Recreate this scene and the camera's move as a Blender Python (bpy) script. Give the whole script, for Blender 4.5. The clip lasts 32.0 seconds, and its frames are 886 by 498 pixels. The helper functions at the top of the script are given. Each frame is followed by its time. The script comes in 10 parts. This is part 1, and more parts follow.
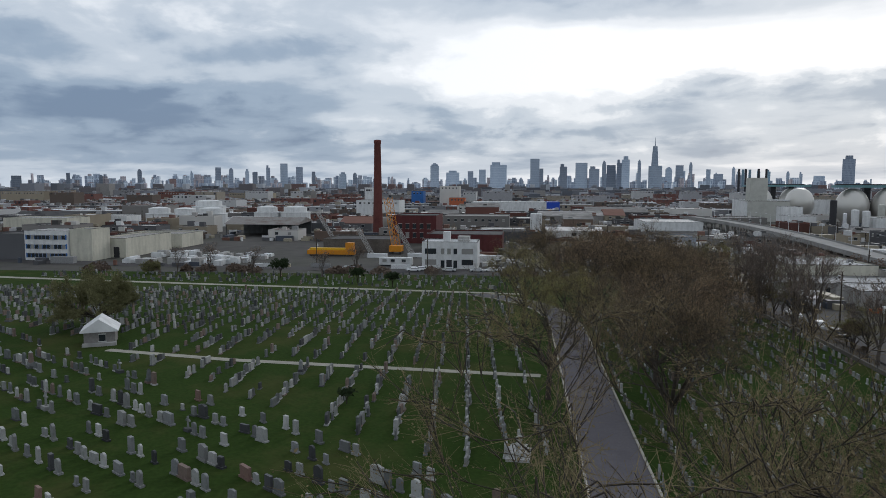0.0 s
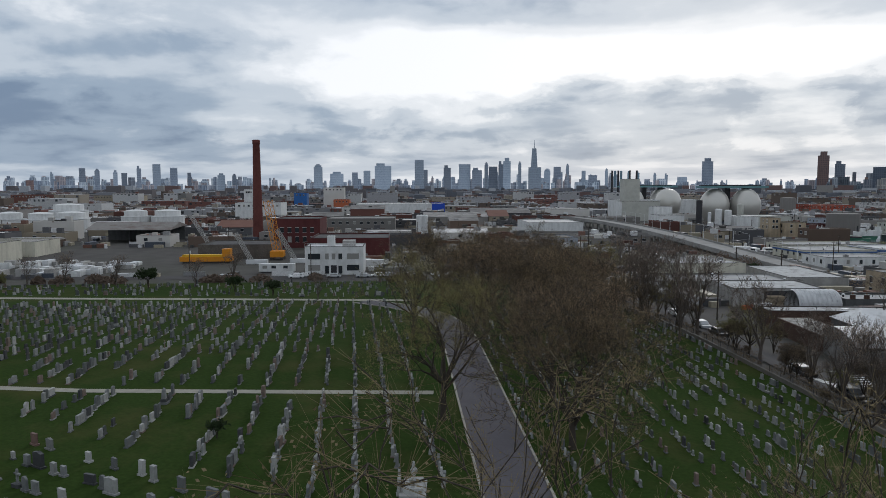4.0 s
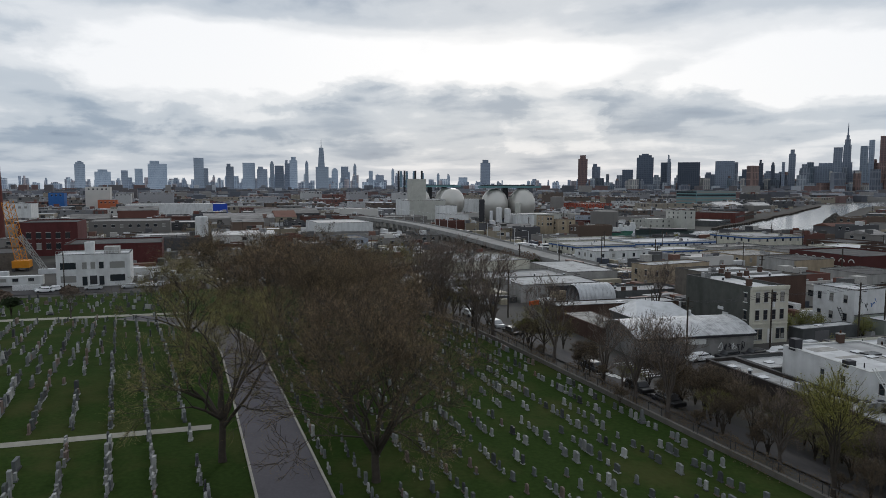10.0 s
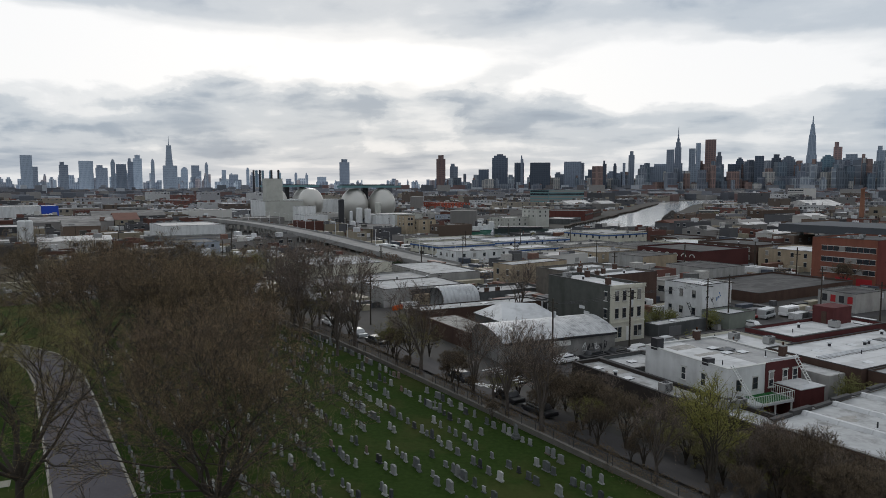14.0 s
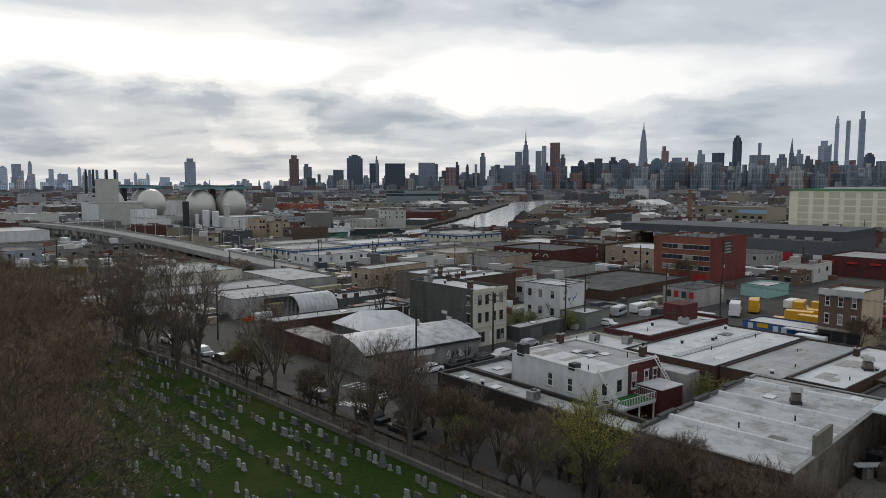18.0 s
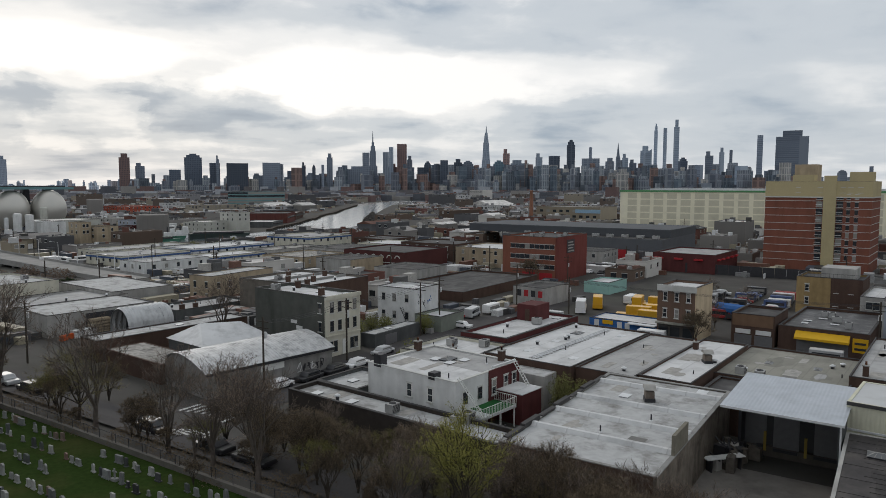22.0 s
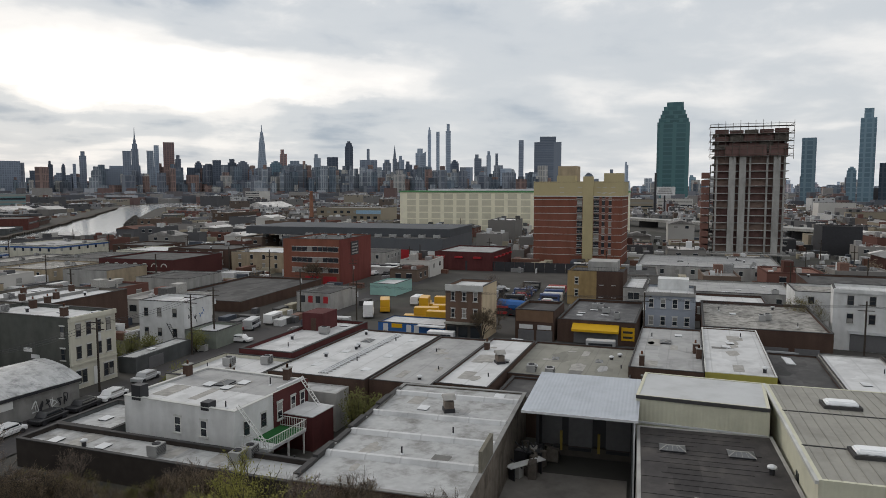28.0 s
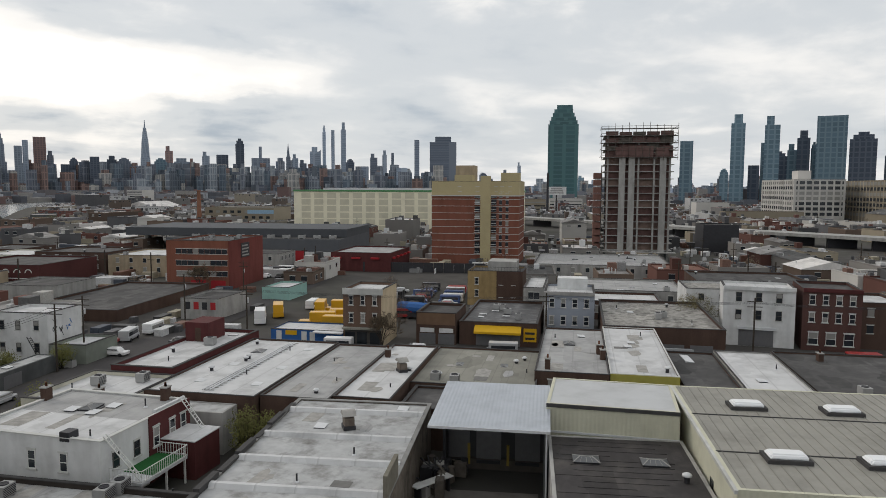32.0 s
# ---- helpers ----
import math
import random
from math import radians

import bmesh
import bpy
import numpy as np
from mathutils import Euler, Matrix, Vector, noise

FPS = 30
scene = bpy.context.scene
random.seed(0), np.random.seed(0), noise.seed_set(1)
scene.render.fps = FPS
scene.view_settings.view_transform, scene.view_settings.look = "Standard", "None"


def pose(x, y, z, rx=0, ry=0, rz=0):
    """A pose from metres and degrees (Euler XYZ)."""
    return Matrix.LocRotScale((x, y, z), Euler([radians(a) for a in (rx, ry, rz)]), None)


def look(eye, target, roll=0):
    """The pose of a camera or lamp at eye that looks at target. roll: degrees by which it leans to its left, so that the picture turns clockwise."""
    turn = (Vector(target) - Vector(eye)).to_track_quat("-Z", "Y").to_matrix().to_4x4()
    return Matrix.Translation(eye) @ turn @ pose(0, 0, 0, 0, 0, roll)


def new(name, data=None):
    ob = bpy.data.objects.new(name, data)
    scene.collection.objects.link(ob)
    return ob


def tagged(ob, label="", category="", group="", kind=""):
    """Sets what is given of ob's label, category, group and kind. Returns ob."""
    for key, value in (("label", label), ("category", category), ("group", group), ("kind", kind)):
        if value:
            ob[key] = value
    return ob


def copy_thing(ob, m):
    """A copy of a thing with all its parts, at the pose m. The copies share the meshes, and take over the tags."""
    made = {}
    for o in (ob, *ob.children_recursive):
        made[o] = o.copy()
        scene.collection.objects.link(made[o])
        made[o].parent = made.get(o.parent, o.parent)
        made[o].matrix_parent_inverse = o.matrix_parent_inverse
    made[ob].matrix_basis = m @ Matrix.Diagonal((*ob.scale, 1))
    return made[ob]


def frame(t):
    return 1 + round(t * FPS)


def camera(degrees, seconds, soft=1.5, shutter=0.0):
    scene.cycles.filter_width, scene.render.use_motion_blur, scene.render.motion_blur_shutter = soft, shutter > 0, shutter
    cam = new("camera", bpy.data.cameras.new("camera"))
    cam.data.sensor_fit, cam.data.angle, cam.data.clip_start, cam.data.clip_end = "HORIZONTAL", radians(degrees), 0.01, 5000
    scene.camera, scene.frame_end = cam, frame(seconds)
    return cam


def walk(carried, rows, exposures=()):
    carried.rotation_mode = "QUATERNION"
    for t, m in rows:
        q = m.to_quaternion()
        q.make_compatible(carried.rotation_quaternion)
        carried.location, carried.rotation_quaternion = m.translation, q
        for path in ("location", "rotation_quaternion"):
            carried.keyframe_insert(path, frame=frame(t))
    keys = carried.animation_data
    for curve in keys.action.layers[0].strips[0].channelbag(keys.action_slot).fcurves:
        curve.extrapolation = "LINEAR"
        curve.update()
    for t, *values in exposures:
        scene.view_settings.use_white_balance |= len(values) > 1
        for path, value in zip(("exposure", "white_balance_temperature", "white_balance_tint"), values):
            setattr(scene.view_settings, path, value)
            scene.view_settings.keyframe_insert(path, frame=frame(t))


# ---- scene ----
cam = camera(65.07, 32.0, soft=0.7)
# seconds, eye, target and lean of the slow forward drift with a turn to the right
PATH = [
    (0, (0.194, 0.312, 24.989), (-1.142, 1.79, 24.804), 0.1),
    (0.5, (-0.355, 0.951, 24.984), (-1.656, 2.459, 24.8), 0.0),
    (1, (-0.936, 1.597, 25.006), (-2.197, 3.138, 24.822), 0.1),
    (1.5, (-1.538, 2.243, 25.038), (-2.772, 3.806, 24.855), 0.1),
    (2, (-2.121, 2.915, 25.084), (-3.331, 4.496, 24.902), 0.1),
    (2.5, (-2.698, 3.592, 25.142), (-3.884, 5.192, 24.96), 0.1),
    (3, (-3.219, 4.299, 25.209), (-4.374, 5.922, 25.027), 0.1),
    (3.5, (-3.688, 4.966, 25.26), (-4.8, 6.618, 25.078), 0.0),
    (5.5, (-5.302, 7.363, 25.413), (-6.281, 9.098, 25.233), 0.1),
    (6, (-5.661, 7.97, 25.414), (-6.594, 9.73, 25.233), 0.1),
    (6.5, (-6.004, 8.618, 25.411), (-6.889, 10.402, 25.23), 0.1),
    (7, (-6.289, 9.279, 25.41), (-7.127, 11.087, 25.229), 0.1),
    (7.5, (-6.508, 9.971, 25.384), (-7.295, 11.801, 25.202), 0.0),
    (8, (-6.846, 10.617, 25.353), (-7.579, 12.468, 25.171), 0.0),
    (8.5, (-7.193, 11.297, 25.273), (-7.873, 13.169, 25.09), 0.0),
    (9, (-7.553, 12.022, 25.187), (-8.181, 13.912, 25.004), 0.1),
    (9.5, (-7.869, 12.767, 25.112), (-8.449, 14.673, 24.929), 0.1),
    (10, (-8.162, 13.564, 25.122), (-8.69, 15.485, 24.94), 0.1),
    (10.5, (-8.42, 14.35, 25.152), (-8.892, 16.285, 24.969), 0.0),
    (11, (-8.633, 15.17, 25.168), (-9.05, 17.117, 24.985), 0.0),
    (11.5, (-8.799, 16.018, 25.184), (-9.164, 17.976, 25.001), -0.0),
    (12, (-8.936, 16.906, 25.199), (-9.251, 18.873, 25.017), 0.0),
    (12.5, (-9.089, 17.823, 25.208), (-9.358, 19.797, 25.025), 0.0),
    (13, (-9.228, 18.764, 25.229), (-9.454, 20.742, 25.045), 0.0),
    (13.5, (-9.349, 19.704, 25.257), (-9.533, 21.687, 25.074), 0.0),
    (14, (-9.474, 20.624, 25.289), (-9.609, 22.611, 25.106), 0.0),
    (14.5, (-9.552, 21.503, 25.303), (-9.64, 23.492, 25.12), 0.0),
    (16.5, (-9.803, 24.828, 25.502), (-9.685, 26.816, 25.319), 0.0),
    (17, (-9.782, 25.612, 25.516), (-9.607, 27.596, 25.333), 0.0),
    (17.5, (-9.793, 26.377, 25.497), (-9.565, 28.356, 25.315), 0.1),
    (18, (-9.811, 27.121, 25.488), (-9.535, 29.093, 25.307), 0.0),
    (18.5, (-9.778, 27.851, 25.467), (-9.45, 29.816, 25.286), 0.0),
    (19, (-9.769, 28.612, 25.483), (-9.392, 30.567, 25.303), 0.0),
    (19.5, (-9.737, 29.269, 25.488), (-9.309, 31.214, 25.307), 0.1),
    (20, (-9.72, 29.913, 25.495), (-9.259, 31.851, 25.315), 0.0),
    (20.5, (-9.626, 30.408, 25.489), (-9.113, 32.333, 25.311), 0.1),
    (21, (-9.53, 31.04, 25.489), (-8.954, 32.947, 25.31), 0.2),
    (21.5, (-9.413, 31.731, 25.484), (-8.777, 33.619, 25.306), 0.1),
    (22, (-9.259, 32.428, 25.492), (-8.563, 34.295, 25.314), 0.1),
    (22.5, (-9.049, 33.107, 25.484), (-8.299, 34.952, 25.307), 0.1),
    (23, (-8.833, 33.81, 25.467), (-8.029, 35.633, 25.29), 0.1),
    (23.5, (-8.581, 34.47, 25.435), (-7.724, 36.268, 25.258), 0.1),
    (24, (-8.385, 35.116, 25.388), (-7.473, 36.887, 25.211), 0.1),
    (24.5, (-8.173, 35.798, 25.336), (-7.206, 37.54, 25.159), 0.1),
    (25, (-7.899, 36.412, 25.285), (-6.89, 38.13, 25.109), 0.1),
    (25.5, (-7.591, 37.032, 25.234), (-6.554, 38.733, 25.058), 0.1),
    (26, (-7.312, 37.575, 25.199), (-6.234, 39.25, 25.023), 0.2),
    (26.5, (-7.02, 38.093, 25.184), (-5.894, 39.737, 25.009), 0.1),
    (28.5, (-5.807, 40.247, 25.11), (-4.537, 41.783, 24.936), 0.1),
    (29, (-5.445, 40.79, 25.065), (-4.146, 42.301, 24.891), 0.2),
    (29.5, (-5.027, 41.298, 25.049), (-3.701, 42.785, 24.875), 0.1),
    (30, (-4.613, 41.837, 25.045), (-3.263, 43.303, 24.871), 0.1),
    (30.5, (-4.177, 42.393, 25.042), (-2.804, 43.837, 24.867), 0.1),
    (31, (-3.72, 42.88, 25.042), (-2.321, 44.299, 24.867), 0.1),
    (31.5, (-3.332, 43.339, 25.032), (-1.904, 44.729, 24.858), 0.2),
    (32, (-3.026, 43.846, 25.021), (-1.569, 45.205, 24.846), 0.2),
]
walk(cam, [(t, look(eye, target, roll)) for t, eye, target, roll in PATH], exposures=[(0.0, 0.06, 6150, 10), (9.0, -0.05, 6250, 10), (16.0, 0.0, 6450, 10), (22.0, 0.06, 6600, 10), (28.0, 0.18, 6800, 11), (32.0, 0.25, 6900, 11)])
# ---- end of path ----

# ---- sky and sun: a broken overcast, brightest toward the west ----
SUN_AZ, SUN_EL = 10.0, 27.0


def toward(az, el):
    a, e = radians(az), radians(el)
    return Vector((-math.sin(a) * math.cos(e), math.cos(a) * math.cos(e), math.sin(e)))


def make_world():
    world = bpy.data.worlds.new("overcast_sky")
    scene.world = world
    world.use_nodes = True
    nt = world.node_tree
    nt.nodes.clear()
    N, L = nt.nodes.new, nt.links.new

    def math_node(op, a, b=None, c=None, clamp=False):
        n = N("ShaderNodeMath")
        n.operation, n.use_clamp = op, clamp
        for i, v in enumerate((a, b, c)):
            if v is None:
                continue
            if isinstance(v, (int, float)):
                n.inputs[i].default_value = v
            else:
                L(v, n.inputs[i])
        return n.outputs[0]

    def ramp(fac, stops):
        n = N("ShaderNodeValToRGB")
        n.color_ramp.interpolation = "EASE"
        els = n.color_ramp.elements
        while len(els) < len(stops):
            els.new(0.5)
        for e, (p, c) in zip(els, stops):
            e.position, e.color = p, (*c, 1)
        L(fac, n.inputs[0])
        return n.outputs[0]

    co = N("ShaderNodeTexCoord").outputs["Generated"]
    sep = N("ShaderNodeSeparateXYZ")
    L(co, sep.inputs[0])
    x, y, z = sep.outputs
    up = math_node("ADD", math_node("MAXIMUM", z, 0.0), 0.13)
    px, py = math_node("DIVIDE", x, up), math_node("DIVIDE", y, up)
    comb = N("ShaderNodeCombineXYZ")
    L(px, comb.inputs[0]), L(py, comb.inputs[1])

    def clouds(scale, detail, rough, distort, offset):
        m = N("ShaderNodeMapping")
        m.inputs["Location"].default_value = offset
        m.inputs["Rotation"].default_value = (0, 0, radians(20))
        m.inputs["Scale"].default_value = (0.9, 1.0, 1.0)
        L(comb.outputs[0], m.inputs[0])
        n = N("ShaderNodeTexNoise")
        n.inputs["Scale"].default_value, n.inputs["Detail"].default_value = scale, detail
        n.inputs["Roughness"].default_value, n.inputs["Distortion"].default_value = rough, distort
        L(m.outputs[0], n.inputs["Vector"])
        return n.outputs[0]

    def span(v, a, b, to=1.0):
        n = N("ShaderNodeMapRange")
        n.interpolation_type = "SMOOTHSTEP"
        n.inputs["From Min"].default_value, n.inputs["From Max"].default_value = a, b
        n.inputs["To Max"].default_value = to
        L(v, n.inputs["Value"])
        return n.outputs[0]

    def layer(height, mid, half):
        d = math_node("DIVIDE", math_node("SUBTRACT", height, mid), half)
        return math_node("EXPONENT", math_node("MULTIPLY", math_node("MULTIPLY", d, d), -1.0))

    big = clouds(0.55, 3.0, 0.5, 0.1, (3.1, 1.7, 0))
    fine = clouds(1.5, 5.0, 0.5, 0.15, (0.4, 5.2, 0))
    az = math_node("ARCTAN2", math_node("MULTIPLY", x, -1.0), y)
    el = math_node("ARCSINE", z)
    # heaped cloud edges, nearly as tall as wide
    dome = N("ShaderNodeCombineXYZ")
    L(math_node("MULTIPLY", az, 1.0), dome.inputs[0]), L(math_node("MULTIPLY", el, 2.1), dome.inputs[1])

    def heap(scale, detail, rough, offset):
        m = N("ShaderNodeMapping")
        m.inputs["Location"].default_value = offset
        L(dome.outputs[0], m.inputs[0])
        n = N("ShaderNodeTexNoise")
        n.inputs["Scale"].default_value, n.inputs["Detail"].default_value = scale, detail
        n.inputs["Roughness"].default_value, n.inputs["Distortion"].default_value = rough, 0.25
        L(m.outputs[0], n.inputs["Vector"])
        return n.outputs[0]

    puff = heap(11.0, 8.0, 0.56, (2.3, 0.7, 0.0))
    curl = heap(9.0, 7.0, 0.55, (7.9, 3.1, 4.0))
    az_w = math_node("MULTIPLY_ADD", math_node("SUBTRACT", curl, 0.5), 0.30, az)
    el_w = math_node("MULTIPLY_ADD", math_node("SUBTRACT", puff, 0.5), 0.085, el)

    def mass_at(a0, e0, wide, tall):
        """One bank or gap of the deck, by bearing and height in degrees, with ragged edges."""
        da = math_node("DIVIDE", math_node("SUBTRACT", az_w, radians(a0)), radians(wide))
        de = math_node("DIVIDE", math_node("SUBTRACT", el_w, radians(e0)), radians(tall))
        rr = math_node("ADD", math_node("MULTIPLY", da, da), math_node("MULTIPLY", de, de))
        return span(rr, 2.5, 0.1)

    wavy = math_node("ADD", z, math_node("MULTIPLY", math_node("SUBTRACT", big, 0.5), 0.16))
    west = math_node("MULTIPLY", span(az, -0.85, -0.15), span(az, 1.05, 0.62))
    # the deck is thin in a belt over the west, thick in a lower bank, thickest to the south
    belt = math_node("MULTIPLY", west, layer(wavy, 0.160, 0.045))
    bank = layer(wavy, 0.080, 0.042)
    south = math_node("MULTIPLY", span(az, 0.72, 1.15), layer(wavy, 0.085, 0.065))
    north = span(az, -0.25, -0.75)
    calm = math_node("MULTIPLY_ADD", north, -0.45, 1.0)
    bright = math_node("MULTIPLY", math_node("SUBTRACT", fine, 0.5), math_node("MULTIPLY", calm, 0.50))
    bright = math_node("MULTIPLY_ADD", math_node("SUBTRACT", puff, 0.5), math_node("MULTIPLY", calm, 0.28), bright)
    bright = math_node("ADD", bright, math_node("MULTIPLY_ADD", north, 0.005, 0.785))
    bright = math_node("MULTIPLY_ADD", math_node("SUBTRACT", big, 0.5), 0.22, bright)
    bright = math_node("MULTIPLY_ADD", belt, 0.13, bright)
    bright = math_node("MULTIPLY_ADD", bank, -0.05, bright)
    bright = math_node("MULTIPLY_ADD", south, -0.10, bright)
    for a0, e0, wide, tall, gain_of in ((66, 5.0, 11, 1.7, -0.09), (62, 8.8, 17, 3.0, -0.08), (58, 2.4, 24, 1.6, -0.07), (22, 2.0, 16, 1.2, -0.03), (34, 9.3, 9, 2.8, 0.15), (19, 6.3, 8.5, 1.7, -0.13),
                                        (15, 9.4, 11, 1.8, 0.10), (-3, 6.1, 6.5, 1.5, -0.14), (6.5, 4.6, 2.6, 2.0, 0.10), (-13, 8.4, 8.5, 1.9, 0.13),
                                        (-26, 8.8, 8, 1.5, 0.09), (4, 14.3, 38, 1.7, -0.06), (-42, 12.0, 22, 2.6, -0.05), (38, 3.2, 14, 1.0, -0.03)):
        bright = math_node("MULTIPLY_ADD", mass_at(a0, e0, wide, tall), gain_of, bright)
    cloud = ramp(bright, [(0.48, (0.20, 0.27, 0.38)), (0.62, (0.35, 0.43, 0.53)), (0.74, (0.60, 0.655, 0.715)),
                          (0.85, (0.86, 0.88, 0.90)), (0.97, (1.07, 1.065, 1.06))])
    sky = N("ShaderNodeTexSky")
    sky.sky_type, sky.sun_disc = "NISHITA", False
    sky.sun_elevation, sky.sun_rotation = radians(SUN_EL), radians(-SUN_AZ)
    sky.air_density, sky.dust_density = 1.2, 2.0
    gain = N("ShaderNodeVectorMath")
    gain.operation = "SCALE"
    L(sky.outputs[0], gain.inputs[0])
    gain.inputs["Scale"].default_value = 0.09
    mix = N("ShaderNodeMix")
    mix.data_type = "RGBA"
    mix.inputs["Factor"].default_value = 0.93
    L(gain.outputs[0], mix.inputs["A"]), L(cloud, mix.inputs["B"])
    bg = N("ShaderNodeBackground")
    L(mix.outputs["Result"], bg.inputs[0])
    bg.inputs[1].default_value = 0.92
    out = N("ShaderNodeOutputWorld")
    L(bg.outputs[0], out.inputs[0])


make_world()
sun_data = bpy.data.lights.new("sun", "SUN")
sun_data.energy, sun_data.angle, sun_data.color = 0.7, radians(16), (1.0, 0.96, 0.9)
sun = new("sun", sun_data)
sun.matrix_world = look(toward(SUN_AZ, SUN_EL) * 300, (0, 0, 0))

# ---- materials ----


def mat(name, col, rough=0.8, var=0.25, scale=1.0, metal=0.0, bump=0.15, dark=None, stain=0.0, stain_scale=0.12, rand=0.0, spec=0.15, seams=0.0, patch=0.0, streak=0.0):
    """A worn surface: grain at `scale`, broad stains toward `dark`, a shade of its own for each object by `rand`."""
    m = bpy.data.materials.new(name)
    m.use_nodes = True
    nt = m.node_tree
    N, L = nt.nodes.new, nt.links.new
    b = nt.nodes["Principled BSDF"]
    b.inputs["Roughness"].default_value, b.inputs["Metallic"].default_value = rough, metal
    b.inputs["Specular IOR Level"].default_value = spec
    geo = N("ShaderNodeNewGeometry")
    n1 = N("ShaderNodeTexNoise")
    n1.inputs["Scale"].default_value, n1.inputs["Detail"].default_value = scale, 6
    L(geo.outputs["Position"], n1.inputs["Vector"])
    n2 = N("ShaderNodeTexNoise")
    n2.inputs["Scale"].default_value, n2.inputs["Detail"].default_value = stain_scale, 5
    n2.inputs["Roughness"].default_value = 0.65
    L(geo.outputs["Position"], n2.inputs["Vector"])
    dark = dark or tuple(c * 0.45 for c in col)
    a = N("ShaderNodeMix")
    a.data_type = "RGBA"
    a.inputs["A"].default_value = (*[c * (1 - var) for c in col], 1)
    a.inputs["B"].default_value = (*[min(1, c * (1 + var)) for c in col], 1)
    L(n1.outputs[0], a.inputs["Factor"])
    r = N("ShaderNodeMapRange")
    r.inputs["From Min"].default_value, r.inputs["From Max"].default_value = 0.48, 0.72
    r.inputs["To Max"].default_value = stain
    L(n2.outputs[0], r.inputs["Value"])
    c = N("ShaderNodeMix")
    c.data_type = "RGBA"
    c.inputs["B"].default_value = (*dark, 1)
    L(r.outputs[0], c.inputs["Factor"]), L(a.outputs["Result"], c.inputs["A"])
    col_out = c.outputs["Result"]
    if rand:
        info = N("ShaderNodeObjectInfo")
        rr = N("ShaderNodeMapRange")
        rr.inputs["To Min"].default_value, rr.inputs["To Max"].default_value = 1 - rand, 1 + rand
        L(info.outputs["Random"], rr.inputs["Value"])
        h = N("ShaderNodeHueSaturation")
        L(rr.outputs[0], h.inputs["Value"]), L(col_out, h.inputs["Color"])
        col_out = h.outputs[0]
    if patch:
        # laid and mended sheets, each of its own tone
        tc = N("ShaderNodeTexCoord")
        mp = N("ShaderNodeMapping")
        mp.inputs["Scale"].default_value = (0.16, 0.42, 0.3)
        L(tc.outputs["Object"], mp.inputs[0])
        vo = N("ShaderNodeTexVoronoi")
        vo.distance = "CHEBYCHEV"
        vo.inputs["Scale"].default_value = 1.0
        L(mp.outputs[0], vo.inputs["Vector"])
        pr = N("ShaderNodeMapRange")
        pr.inputs["To Min"].default_value, pr.inputs["To Max"].default_value = 1 - patch, 1 + patch * 0.7
        L(vo.outputs["Color"], pr.inputs["Value"])
        ph = N("ShaderNodeHueSaturation")
        L(pr.outputs[0], ph.inputs["Value"]), L(col_out, ph.inputs["Color"])
        col_out = ph.outputs[0]
    if streak:
        # dirt washed down a wall
        mp = N("ShaderNodeMapping")
        mp.inputs["Scale"].default_value = (0.55, 0.55, 0.1)
        L(geo.outputs["Position"], mp.inputs[0])
        ns = N("ShaderNodeTexNoise")
        ns.inputs["Scale"].default_value, ns.inputs["Detail"].default_value = 1.0, 6
        L(mp.outputs[0], ns.inputs["Vector"])
        pr = N("ShaderNodeMapRange")
        pr.inputs["From Min"].default_value, pr.inputs["From Max"].default_value = 0.42, 0.72
        pr.inputs["To Min"].default_value, pr.inputs["To Max"].default_value = 1.05, 1 - streak * 0.75
        L(ns.outputs[0], pr.inputs["Value"])
        ph = N("ShaderNodeHueSaturation")
        L(pr.outputs[0], ph.inputs["Value"]), L(col_out, ph.inputs["Color"])
        col_out = ph.outputs[0]
    if seams:
        # lapped edges of the sheets, every `seams` metres, broken by wear
        tc = N("ShaderNodeTexCoord")
        wv = N("ShaderNodeTexWave")
        wv.bands_direction, wv.wave_profile = "Y", "SAW"
        wv.inputs["Scale"].default_value, wv.inputs["Distortion"].default_value = 0.314 / seams / 2, 0.25
        wv.inputs["Detail Scale"].default_value = 0.6
        L(tc.outputs["Object"], wv.inputs["Vector"])
        sr = N("ShaderNodeMapRange")
        sr.inputs["From Min"].default_value, sr.inputs["From Max"].default_value = 0.93, 0.99
        sr.inputs["To Max"].default_value = 0.5
        L(wv.outputs[1], sr.inputs["Value"])
        sm = N("ShaderNodeMix")
        sm.data_type = "RGBA"
        sm.inputs["B"].default_value = (*dark, 1)
        L(sr.outputs[0], sm.inputs["Factor"]), L(col_out, sm.inputs["A"])
        col_out = sm.outputs["Result"]
    L(col_out, b.inputs["Base Color"])
    if bump:
        bp = N("ShaderNodeBump")
        bp.inputs["Strength"].default_value, bp.inputs["Distance"].default_value = bump, 0.05
        L(n1.outputs[0], bp.inputs["Height"]), L(bp.outputs[0], b.inputs["Normal"])
    return m


